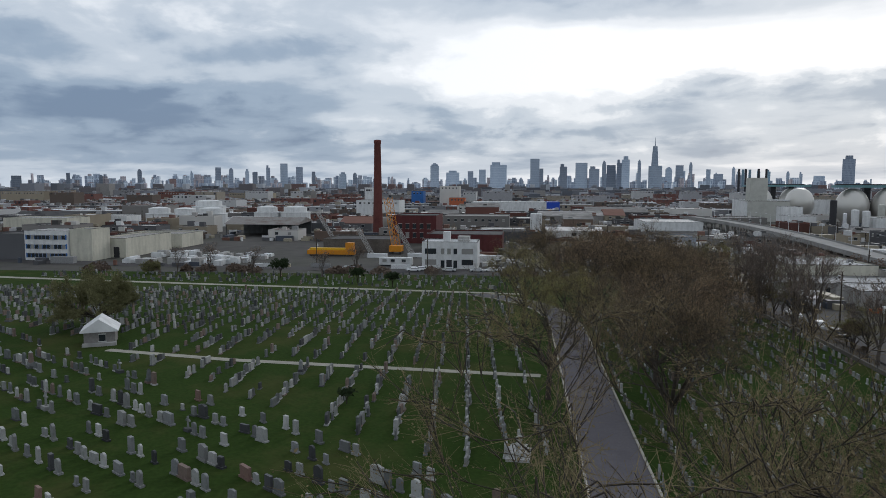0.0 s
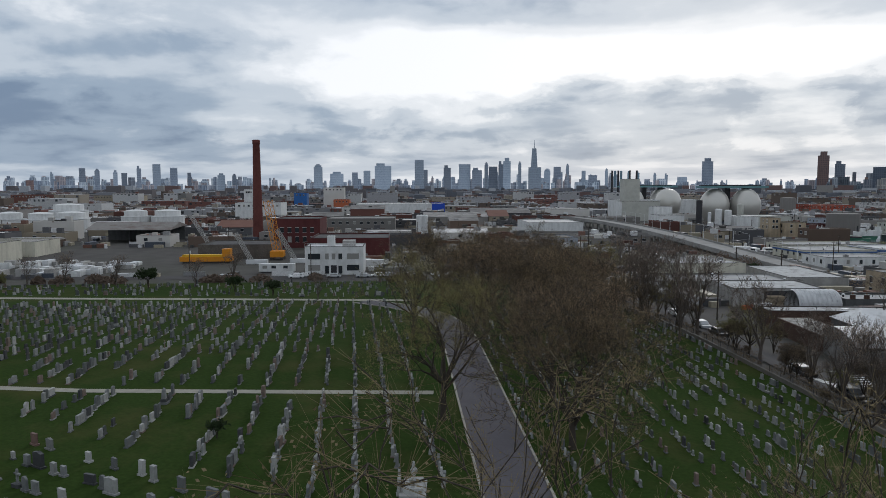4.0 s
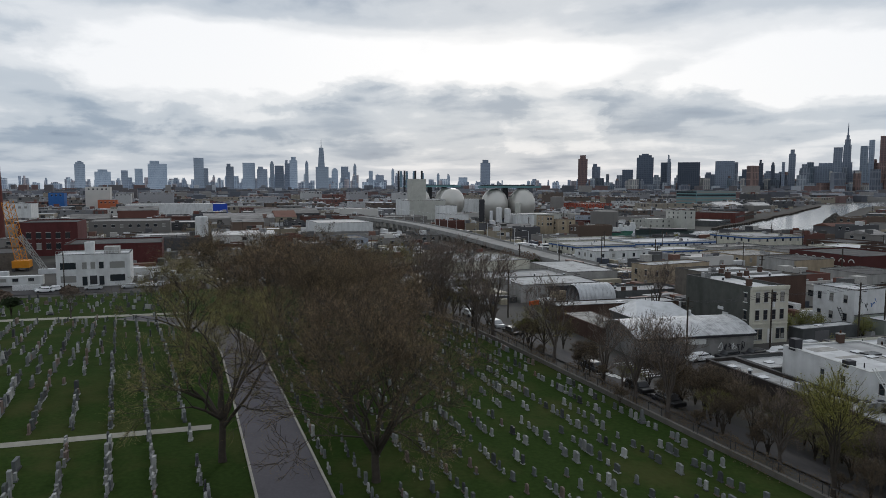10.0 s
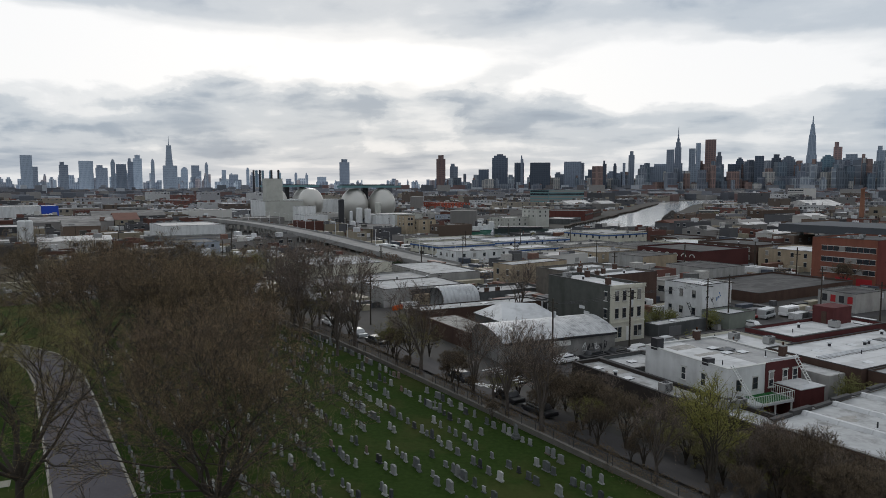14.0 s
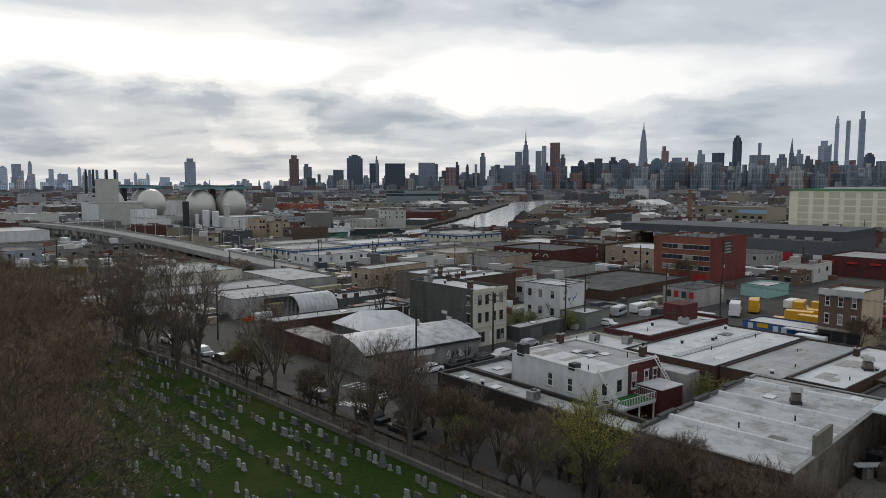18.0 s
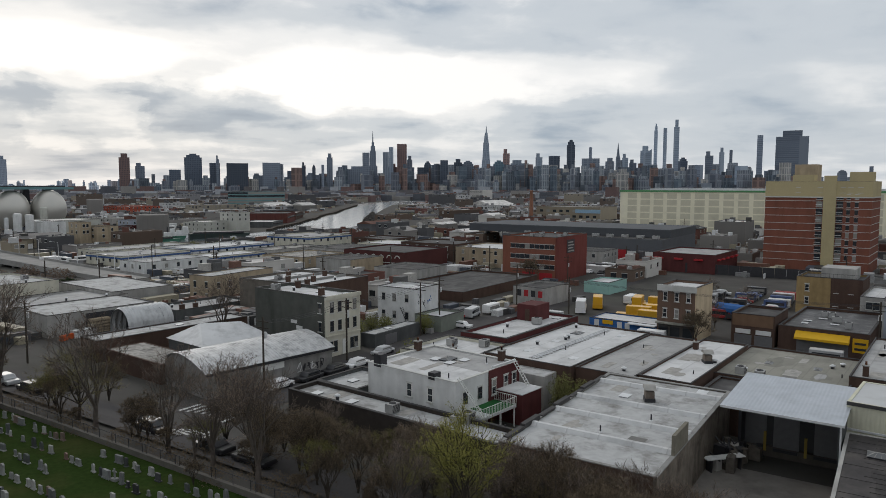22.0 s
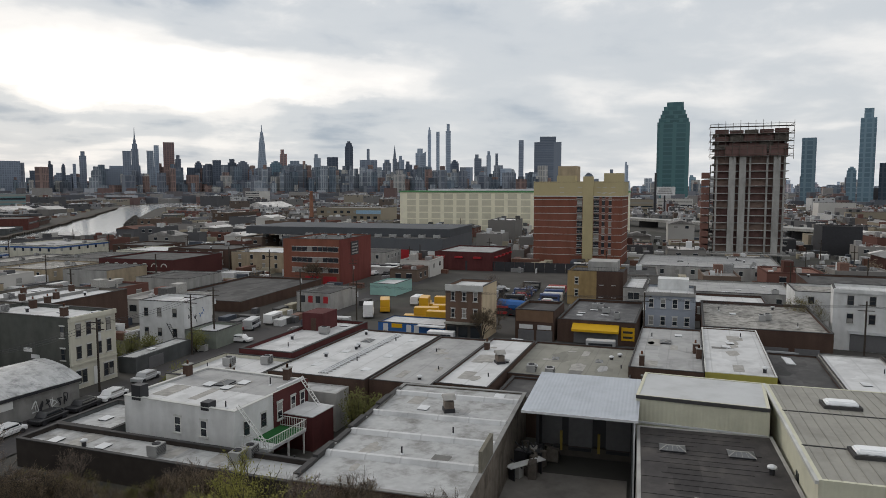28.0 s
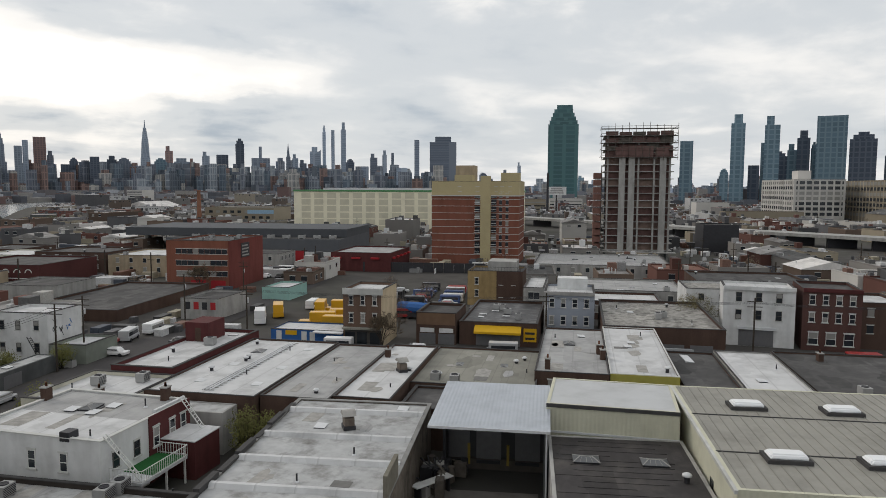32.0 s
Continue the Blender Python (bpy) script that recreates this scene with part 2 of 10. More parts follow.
def island_mat(name, cols, rough=0.8, grid=False):
    """A colour of its own for each loose piece of a joined mesh."""
    m = bpy.data.materials.new(name)
    m.use_nodes = True
    nt = m.node_tree
    N, L = nt.nodes.new, nt.links.new
    b = nt.nodes["Principled BSDF"]
    b.inputs["Roughness"].default_value = rough
    b.inputs["Specular IOR Level"].default_value = 0.3
    geo = N("ShaderNodeNewGeometry")
    r = N("ShaderNodeValToRGB")
    r.color_ramp.interpolation = "CONSTANT"
    while len(r.color_ramp.elements) < len(cols):
        r.color_ramp.elements.new(0.5)
    for i, (e, c) in enumerate(zip(r.color_ramp.elements, cols)):
        e.position, e.color = i / len(cols), (*c, 1)
    L(geo.outputs["Random Per Island"], r.inputs[0])
    n1 = N("ShaderNodeTexNoise")
    n1.inputs["Scale"].default_value, n1.inputs["Detail"].default_value = 3.0, 5
    L(geo.outputs["Position"], n1.inputs["Vector"])
    mr = N("ShaderNodeMapRange")
    mr.inputs["To Min"].default_value, mr.inputs["To Max"].default_value = 0.6, 1.4
    L(n1.outputs[0], mr.inputs["Value"])
    h = N("ShaderNodeHueSaturation")
    L(mr.outputs[0], h.inputs["Value"]), L(r.outputs[0], h.inputs["Color"])
    col_out = h.outputs[0]
    if grid:
        # rows and bays of glazing
        n1.inputs["Scale"].default_value = 0.05
        sx, cb, ad = N("ShaderNodeSeparateXYZ"), N("ShaderNodeCombineXYZ"), N("ShaderNodeMath")
        L(geo.outputs["Position"], sx.inputs[0])
        L(sx.outputs[0], ad.inputs[0]), L(sx.outputs[1], ad.inputs[1])
        L(ad.outputs[0], cb.inputs[0]), L(sx.outputs[2], cb.inputs[1])
        br = N("ShaderNodeTexBrick")
        br.offset = 0.0
        br.inputs["Color1"].default_value, br.inputs["Color2"].default_value = (0.72, 0.74, 0.78, 1), (0.55, 0.58, 0.63, 1)
        br.inputs["Mortar"].default_value = (1.15, 1.13, 1.1, 1)
        br.inputs["Scale"].default_value, br.inputs["Mortar Size"].default_value = 1.0, 2.2
        br.inputs["Brick Width"].default_value, br.inputs["Row Height"].default_value = 11.0, 26.0
        L(cb.outputs[0], br.inputs["Vector"])
        mx = N("ShaderNodeMix")
        mx.data_type, mx.blend_type = "RGBA", "MULTIPLY"
        mx.inputs["Factor"].default_value = 1.0
        L(col_out, mx.inputs["A"]), L(br.outputs[0], mx.inputs["B"])
        col_out = mx.outputs["Result"]
    L(col_out, b.inputs["Base Color"])
    return m


def tower_mat(name, wall, glass, rough=0.7, gloss=0.2):
    """Far facades: fine rows of glazing between spandrels, in the building's own coordinates."""
    m = bpy.data.materials.new(name)
    m.use_nodes = True
    nt = m.node_tree
    N, L = nt.nodes.new, nt.links.new
    b = nt.nodes["Principled BSDF"]
    b.inputs["Roughness"].default_value = rough
    b.inputs["Specular IOR Level"].default_value = gloss
    geo = N("ShaderNodeNewGeometry")
    br = N("ShaderNodeTexBrick")
    br.offset = 0.0
    br.inputs["Color1"].default_value, br.inputs["Color2"].default_value = (*glass, 1), (*[g * 0.8 for g in glass], 1)
    br.inputs["Mortar"].default_value = (*wall, 1)
    br.inputs["Scale"].default_value = 1.0
    br.inputs["Mortar Size"].default_value = 1.1
    br.inputs["Mortar Smooth"].default_value = 0.1
    br.inputs["Brick Width"].default_value, br.inputs["Row Height"].default_value = 7.0, 9.0
    sx = N("ShaderNodeSeparateXYZ")
    L(geo.outputs["Position"], sx.inputs[0])
    cb = N("ShaderNodeCombineXYZ")
    ad = N("ShaderNodeMath")
    ad.operation = "ADD"
    L(sx.outputs[0], ad.inputs[0]), L(sx.outputs[1], ad.inputs[1])
    L(ad.outputs[0], cb.inputs[0]), L(sx.outputs[2], cb.inputs[1])
    L(cb.outputs[0], br.inputs["Vector"])
    info = N("ShaderNodeObjectInfo")
    rr = N("ShaderNodeMapRange")
    rr.inputs["To Min"].default_value, rr.inputs["To Max"].default_value = 0.75, 1.25
    L(info.outputs["Random"], rr.inputs["Value"])
    h = N("ShaderNodeHueSaturation")
    L(rr.outputs[0], h.inputs["Value"]), L(br.outputs[0], h.inputs["Color"])
    L(h.outputs[0], b.inputs["Base Color"])
    return m


def ribbed(name, col, pitch, axis=0, rough=0.4, metal=0.3, stain=0.3, blotch=0.25):
    """Corrugated or standing-seam sheet: ribs across one local axis, in metres."""
    m = mat(name, col, rough, 0.12 if blotch < 0.5 else 0.35, 0.8, metal, 0, stain=stain, stain_scale=blotch)
    nt = m.node_tree
    N, L = nt.nodes.new, nt.links.new
    tc = N("ShaderNodeTexCoord")
    w = N("ShaderNodeTexWave")
    w.bands_direction = "XYZ"[axis]
    w.inputs["Scale"].default_value = 0.314 / pitch
    w.inputs["Distortion"].default_value = 0
    L(tc.outputs["Object"], w.inputs["Vector"])
    bp = N("ShaderNodeBump")
    bp.inputs["Strength"].default_value, bp.inputs["Distance"].default_value = 0.45, 0.06
    L(w.outputs[1], bp.inputs["Height"])
    L(bp.outputs[0], nt.nodes["Principled BSDF"].inputs["Normal"])
    return m


GRASS = mat("grass", (0.024, 0.043, 0.0095), 1.0, 0.45, 2.2, bump=0.4, dark=(0.066, 0.06, 0.024), stain=0.6, stain_scale=0.09, spec=0.03)
ASPHALT = mat("asphalt", (0.068, 0.064, 0.064), 0.95, 0.2, 3.0, dark=(0.045, 0.045, 0.05), stain=0.5)
ROAD_M = mat("cemetery_asphalt", (0.105, 0.098, 0.108), 0.85, 0.18, 4.0, dark=(0.075, 0.07, 0.078), stain=0.6, stain_scale=0.3)
KERB = mat("kerb_stone", (0.34, 0.32, 0.28), 0.9, 0.3, 2.0)
PATH_M = mat("concrete_path", (0.27, 0.26, 0.22), 0.9, 0.25, 1.2, stain=0.4)
URBAN = mat("city_ground", (0.068, 0.064, 0.06), 0.95, 0.45, 0.15, dark=(0.05, 0.058, 0.035), stain=0.5, stain_scale=0.012)
WATER = mat("creek_water", (0.10, 0.12, 0.13), 0.14, 0.1, 0.25, bump=0.35, spec=0.6)
ROOF_W = mat("white_membrane", (0.54, 0.543, 0.545), 0.75, 0.14, 0.7, dark=(0.3, 0.3, 0.3), stain=0.75, stain_scale=0.22, seams=1.6, patch=0.1)
ROOF_G = mat("grey_membrane", (0.345, 0.345, 0.342), 0.8, 0.18, 0.8, dark=(0.22, 0.22, 0.22), stain=0.8, stain_scale=0.22, seams=1.6, patch=0.12)
ROOF_T = mat("tan_roll_roof", (0.24, 0.235, 0.205), 0.85, 0.2, 1.0, dark=(0.13, 0.125, 0.11), stain=0.7, stain_scale=0.25, seams=1.0, patch=0.25)
ROOF_D = mat("dark_tar_roof", (0.07, 0.068, 0.068), 0.8, 0.3, 0.8, dark=(0.17, 0.165, 0.16), stain=0.4, stain_scale=0.3, patch=0.4)
ROOF_M = mat("mottled_roof", (0.30, 0.29, 0.27), 0.85, 0.65, 1.3, dark=(0.07, 0.066, 0.06), stain=1.0, stain_scale=0.7, patch=0.3)
COPING = mat("coping_tar", (0.06, 0.058, 0.058), 0.8, 0.3, 1.0)
COPING_G = mat("grey_coping", (0.24, 0.238, 0.23), 0.8, 0.25, 1.0, stain=0.5)
ROOF_S = mat("stained_membrane", (0.4, 0.405, 0.405), 0.8, 0.3, 1.1, dark=(0.17, 0.166, 0.155), stain=1.0, stain_scale=0.4, patch=0.07)
ROOF_C = mat("coated_roof", (0.47, 0.48, 0.485), 0.7, 0.1, 0.5, dark=(0.33, 0.33, 0.33), stain=0.6, stain_scale=0.2)
COPING_L = mat("pale_coping", (0.5, 0.5, 0.48), 0.8, 0.2, 1.0, stain=0.4)
WHITE = mat("white_paint", (0.60, 0.605, 0.60), 0.7, 0.1, 1.2, dark=(0.38, 0.38, 0.37), stain=0.45, stain_scale=0.35, streak=0.22)
GREYW = mat("grey_render", (0.342, 0.335, 0.32), 0.85, 0.15, 1.0, dark=(0.17, 0.17, 0.17), stain=0.5, streak=0.35)
DGREY = mat("dark_grey_wall", (0.09, 0.095, 0.096), 0.85, 0.2, 1.0, dark=(0.14, 0.145, 0.145), stain=0.5, stain_scale=0.3, streak=0.3)
CREAM = mat("cream_paint", (0.52, 0.50, 0.42), 0.8, 0.12, 1.2, stain=0.35, streak=0.25)
TAN = mat("tan_render", (0.36, 0.295, 0.21), 0.85, 0.15, 1.0, stain=0.4, streak=0.3)
BRICK_R = mat("red_brick", (0.115, 0.045, 0.038), 0.9, 0.25, 6.0, stain=0.35, streak=0.25)
BRICK_B = mat("brown_brick", (0.085, 0.054, 0.043), 0.9, 0.28, 6.0, stain=0.4, streak=0.3)
MAROON = mat("maroon_paint", (0.095, 0.03, 0.03), 0.8, 0.2, 1.0, stain=0.35, streak=0.25)
BLUE_P = mat("blue_paint", (0.035, 0.12, 0.33), 0.6, 0.15, 1.0, stain=0.25)
BLUEGREY = mat("blue_grey_siding", (0.30, 0.33, 0.38), 0.75, 0.12, 1.0, stain=0.25)
TEAL_P = mat("teal_paint", (0.28, 0.46, 0.42), 0.75, 0.12, 1.0, stain=0.3)
YELLOW = mat("yellow_paint", (0.62, 0.36, 0.02), 0.5, 0.1, 1.0, stain=0.15)
YELLOW_W = mat("pale_yellow_panel", (0.78, 0.735, 0.575), 0.75, 0.08, 0.4, stain=0.2)
OCHRE = mat("ochre_brick", (0.44, 0.37, 0.215), 0.85, 0.15, 4.0, stain=0.25)
RED_P = mat("red_paint", (0.36, 0.03, 0.035), 0.6, 0.12, 1.0)
STEEL_W = mat("white_metal", (0.6, 0.61, 0.62), 0.45, 0.1, 1.0, metal=0.2, stain=0.3)
STEEL_D = mat("dark_metal", (0.05, 0.05, 0.055), 0.5, 0.2, 1.0, metal=0.4)
RUST = mat("rusty_steel", (0.17, 0.075, 0.045), 0.8, 0.35, 1.2, stain=0.5)
CONCRETE = mat("concrete", (0.33, 0.325, 0.31), 0.9, 0.2, 0.7, dark=(0.2, 0.195, 0.185), stain=0.55, streak=0.35)
GLASS = mat("window_glass", (0.025, 0.03, 0.036), 0.12, 0.3, 0.5, bump=0, spec=0.7)


def drawn_blinds(m):
    """Behind some panes a pale blind is down."""
    nt = m.node_tree
    N, L = nt.nodes.new, nt.links.new
    b = nt.nodes["Principled BSDF"]
    was = b.inputs["Base Color"].links[0].from_socket
    info = N("ShaderNodeObjectInfo")
    gt = N("ShaderNodeMath")
    gt.operation = "GREATER_THAN"
    gt.inputs[1].default_value = 0.74
    L(info.outputs["Random"], gt.inputs[0])
    mx = N("ShaderNodeMix")
    mx.data_type = "RGBA"
    mx.inputs["B"].default_value = (0.26, 0.255, 0.24, 1)
    L(gt.outputs[0], mx.inputs["Factor"]), L(was, mx.inputs["A"])
    L(mx.outputs["Result"], b.inputs["Base Color"])


drawn_blinds(GLASS)
FRAME_W = mat("white_window_frame", (0.62, 0.62, 0.6), 0.6, 0.1, 1.0)
FRAME_D = mat("dark_window_frame", (0.08, 0.075, 0.07), 0.6, 0.1, 1.0)
SHUTTER = mat("roller_shutter", (0.16, 0.16, 0.165), 0.6, 0.15, 2.0, metal=0.3)
DOME = mat("steel_digester", (0.50, 0.485, 0.45), 0.38, 0.1, 0.05, metal=0.55, bump=0)
TURQ = mat("turquoise_metal", (0.13, 0.24, 0.25), 0.5, 0.1, 0.1)
ORANGE = mat("crane_orange", (0.55, 0.22, 0.02), 0.5, 0.15, 1.0)
BARK = mat("bark", (0.055, 0.046, 0.038), 0.95, 0.35, 3.0)
BARK_G = mat("grey_bark", (0.095, 0.08, 0.069), 0.95, 0.35, 3.0)
TWIG_T = mat("tan_buds", (0.19, 0.15, 0.085), 0.95, 0.5, 1.5, rand=0.1, bump=0)
TWIG_O = mat("olive_brown_buds", (0.15, 0.14, 0.055), 0.95, 0.4, 1.2, rand=0.15, bump=0)
TWIG_S = mat("shrub_twigs", (0.15, 0.115, 0.078), 0.95, 0.4, 1.2, rand=0.25, bump=0)
TWIG_R = mat("rust_buds", (0.29, 0.205, 0.125), 0.95, 0.4, 1.2, rand=0.15, bump=0)
TWIG_B = mat("brown_buds", (0.29, 0.212, 0.118), 0.95, 0.4, 1.2, rand=0.2, bump=0)
TWIG_G = mat("green_buds", (0.22, 0.19, 0.08), 0.95, 0.4, 1.2, rand=0.15, bump=0)
TWIG_K = mat("grey_twigs", (0.25, 0.19, 0.15), 0.95, 0.35, 1.2, rand=0.15, bump=0)
LEAF_Y = mat("young_leaves", (0.21, 0.2, 0.055), 0.9, 0.35, 1.5, rand=0.1, bump=0)
LEAF_D = mat("evergreen", (0.03, 0.045, 0.02), 0.95, 0.3, 1.5, rand=0.2, bump=0)
STONE = [mat("granite_pale", (0.235, 0.238, 0.231), 0.7, 0.2, 5.0, stain=0.4, stain_scale=2.0, rand=0.25),
         mat("granite_grey", (0.165, 0.17, 0.172), 0.6, 0.2, 5.0, stain=0.4, stain_scale=2.0, rand=0.25),
         mat("marble_white", (0.34, 0.34, 0.33), 0.7, 0.15, 3.0, stain=0.4, stain_scale=2.0, rand=0.2),
         mat("granite_dark", (0.055, 0.056, 0.06), 0.4, 0.25, 5.0, rand=0.3),
         mat("granite_red", (0.2, 0.13, 0.11), 0.6, 0.2, 5.0, rand=0.25)]
STONES_MIX = island_mat("mixed_headstones", [(0.22, 0.225, 0.22), (0.12, 0.128, 0.128), (0.32, 0.32, 0.31), (0.05, 0.052, 0.055), (0.17, 0.176, 0.175), (0.10, 0.107, 0.108), (0.15, 0.112, 0.095), (0.075, 0.082, 0.08)])
TIN = ribbed("corrugated_tin", (0.42, 0.45, 0.49), 0.35, 1, 0.4, 0.4)
SEAM = ribbed("standing_seam", (0.285, 0.275, 0.245), 0.9, 1, 0.55, 0.2, stain=0.5)
CORR = ribbed("corrugated_silver", (0.46, 0.465, 0.47), 0.5, 0, 0.45, 0.3, stain=1.0, blotch=0.75)
SIDING = ribbed("cream_siding", (0.53, 0.52, 0.41), 0.4, 1, 0.6, 0.0, stain=0.25)
# facade colours paled toward blue-grey so they carry the distance haze
HAZED_TOWER = [tower_mat("tower_dark", (0.10, 0.118, 0.15), (0.072, 0.092, 0.125)),
         tower_mat("tower_hazed_grey", (0.195, 0.225, 0.27), (0.15, 0.18, 0.23)),
         tower_mat("tower_hazed_pale", (0.285, 0.33, 0.39), (0.225, 0.275, 0.34)),
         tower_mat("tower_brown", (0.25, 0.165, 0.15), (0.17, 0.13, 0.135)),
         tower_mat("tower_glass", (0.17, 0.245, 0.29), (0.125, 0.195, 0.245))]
CITI_G = tower_mat("green_glass", (0.062, 0.15, 0.158), (0.045, 0.118, 0.13), 0.3, 0.4)
FAR_W = [mat("far_white", (0.46, 0.445, 0.42), 0.8, 0.15, 0.1, rand=0.2), mat("far_grey", (0.20, 0.19, 0.18), 0.85, 0.15, 0.1, rand=0.25),
         mat("far_brick", (0.115, 0.056, 0.046), 0.9, 0.2, 0.1, rand=0.3), mat("far_tan", (0.26, 0.225, 0.17), 0.85, 0.15, 0.1, rand=0.25),
         mat("far_dark", (0.09, 0.09, 0.095), 0.85, 0.2, 0.1, rand=0.3), mat("far_brown", (0.12, 0.088, 0.07), 0.85, 0.2, 0.1, rand=0.3)]
FAR_R = [mat("far_roof_white", (0.585, 0.565, 0.545), 0.8, 0.15, 0.3, stain=0.7, stain_scale=0.1, rand=0.15, patch=0.2),
         mat("far_roof_grey", (0.25, 0.24, 0.23), 0.85, 0.2, 0.3, stain=0.7, stain_scale=0.1, rand=0.25, patch=0.3),
         mat("far_roof_dark", (0.08, 0.08, 0.08), 0.85, 0.25, 0.3, stain=0.5, stain_scale=0.1, rand=0.3, patch=0.4),
         mat("far_roof_rust", (0.17, 0.09, 0.07), 0.85, 0.25, 0.15, rand=0.3)]

# ---- building kit: the street grid's own axes (u, v), turned 36 degrees ----
GRID = Matrix.Rotation(radians(36), 4, "Z")
COS, SIN = math.cos(radians(36)), math.sin(radians(36))


def smooth(a):
    a = min(1.0, max(0.0, a))
    return a * a * (3 - 2 * a)


def gz(u, v):
    """Height of the ground: the burial ground lies above the streets."""
    near = max(smooth((u - 49.5) / 16), smooth((v - 105) / 100))
    return -3.3 * near - 1.2 * smooth((math.hypot(u, v) - 150) / 150)


def place(u, v, z=None, turn=0.0):
    return GRID @ Matrix.Translation((u, v, gz(u, v) if z is None else z)) @ Matrix.Rotation(radians(turn), 4, "Z")


def quad_box(bm, x0, x1, y0, y1, z0, z1, mi=0, bottom=True):
    vs = [bm.verts.new(p) for p in ((x0, y0, z0), (x1, y0, z0), (x1, y1, z0), (x0, y1, z0), (x0, y0, z1), (x1, y0, z1), (x1, y1, z1), (x0, y1, z1))]
    faces = [(4, 5, 6, 7), (0, 1, 5, 4), (1, 2, 6, 5), (2, 3, 7, 6), (3, 0, 4, 7)] + ([(3, 2, 1, 0)] if bottom else [])
    for f in faces:
        bm.faces.new([vs[i] for i in f]).material_index = mi
    return vs


def tube(bm, p, q, r0, r1, n=6, mi=0, cap=True):
    p, q = Vector(p), Vector(q)
    d = (q - p).normalized()
    a = d.orthogonal().normalized()
    b = d.cross(a)
    r = [[bm.verts.new(c + (a * math.cos(2 * math.pi * i / n) + b * math.sin(2 * math.pi * i / n)) * w) for i in range(n)] for c, w in ((p, r0), (q, r1))]
    for i in range(n):
        bm.faces.new((r[0][i], r[0][(i + 1) % n], r[1][(i + 1) % n], r[1][i])).material_index = mi
    if cap:
        bm.faces.new(r[1]).material_index = mi
        bm.faces.new(r[0][::-1]).material_index = mi


def lathe(bm, profile, n=24, mi=0, centre=(0, 0)):
    rings = [[bm.verts.new((centre[0] + r * math.cos(2 * math.pi * i / n), centre[1] + r * math.sin(2 * math.pi * i / n), z)) for i in range(n)] for r, z in profile]
    for a, b in zip(rings, rings[1:]):
        for i in range(n):
            bm.faces.new((a[i], a[(i + 1) % n], b[(i + 1) % n], b[i])).material_index = mi
    bm.faces.new(rings[-1]).material_index = mi


def mesh_of(name, bm, mats, smooth_faces=False):
    me = bpy.data.meshes.new(name)
    bm.to_mesh(me)
    bm.free()
    for m in mats if isinstance(mats, (list, tuple)) else (mats,):
        me.materials.append(m)
    if smooth_faces:
        me.shade_smooth()
    return me


def part(name, bm, mats, parent, label="", smooth_faces=False, m=None):
    me = bm if isinstance(bm, bpy.types.Mesh) else mesh_of(name, bm, mats, smooth_faces)
    ob = new(name, me)
    ob.parent = parent
    if m is not None:
        ob.matrix_basis = m
    if label:
        tagged(ob, label)
    return ob


def thing(name, m, label, category, group="", kind=""):
    ob = new(name)
    ob.empty_display_size = 0.5
    ob.matrix_world = m
    return tagged(ob, label, category, group, kind)


def single(name, bm, mats, m, label, category, group="", kind="", smooth_faces=False):
    ob = new(name, mesh_of(name, bm, mats, smooth_faces) if not isinstance(bm, bpy.types.Mesh) else bm)
    ob.matrix_world = m
    return tagged(ob, label, category, group, kind)


def simple_box(name, x0, x1, y0, y1, z0, z1, material, parent, label=""):
    bm = bmesh.new()
    quad_box(bm, x0, x1, y0, y1, z0, z1)
    return part(name, bm, material, parent, label)


WINDOWS = {}
TAKEN = []


def window_mesh(w, h, frame_mat, bars=1):
    """A window unit, facing -y, with its sill line at z = 0: frame, sash bar, recessed pane."""
    key = (round(w, 2), round(h, 2), frame_mat.name, bars)
    if key not in WINDOWS:
        bm = bmesh.new()
        x, y0, y1 = w / 2, -0.05, 0.04
        zs = (0, h / 2, h) if bars else (0, h)
        back = [bm.verts.new((sx * x, y1, z)) for z in (zs[0], zs[-1]) for sx in (-1, 1)]
        front = [[bm.verts.new((sx * x, y0, z)) for sx in (-1, 1)] for z in zs]
        panes = [bm.faces.new((a[0], a[1], b[1], b[0])) for a, b in zip(front, front[1:])]
        lo, hi = front[0], front[-1]
        bm.faces.new((back[0], back[1], lo[1], lo[0]))
        bm.faces.new((hi[0], hi[1], back[3], back[2]))
        bm.faces.new([back[0]] + [r[0] for r in front] + [back[2]])
        bm.faces.new(([back[1]] + [r[1] for r in front] + [back[3]])[::-1])
        inner = bmesh.ops.inset_individual(bm, faces=panes, thickness=(0.14 if frame_mat.name.startswith("white") else 0.09) if min(w, h) > 0.7 else 0.05, depth=-0.04)
        for p in panes:
            p.material_index = 1
        if w < 2.5:
            quad_box(bm, -x - 0.12, x + 0.12, -0.14, -0.01, -0.15, 0.0, 2)
            quad_box(bm, -x - 0.1, x + 0.1, -0.09, -0.01, h, h + 0.17, 2)
        WINDOWS[key] = mesh_of("window", bm, (frame_mat, GLASS, COPING_L))
    return WINDOWS[key]


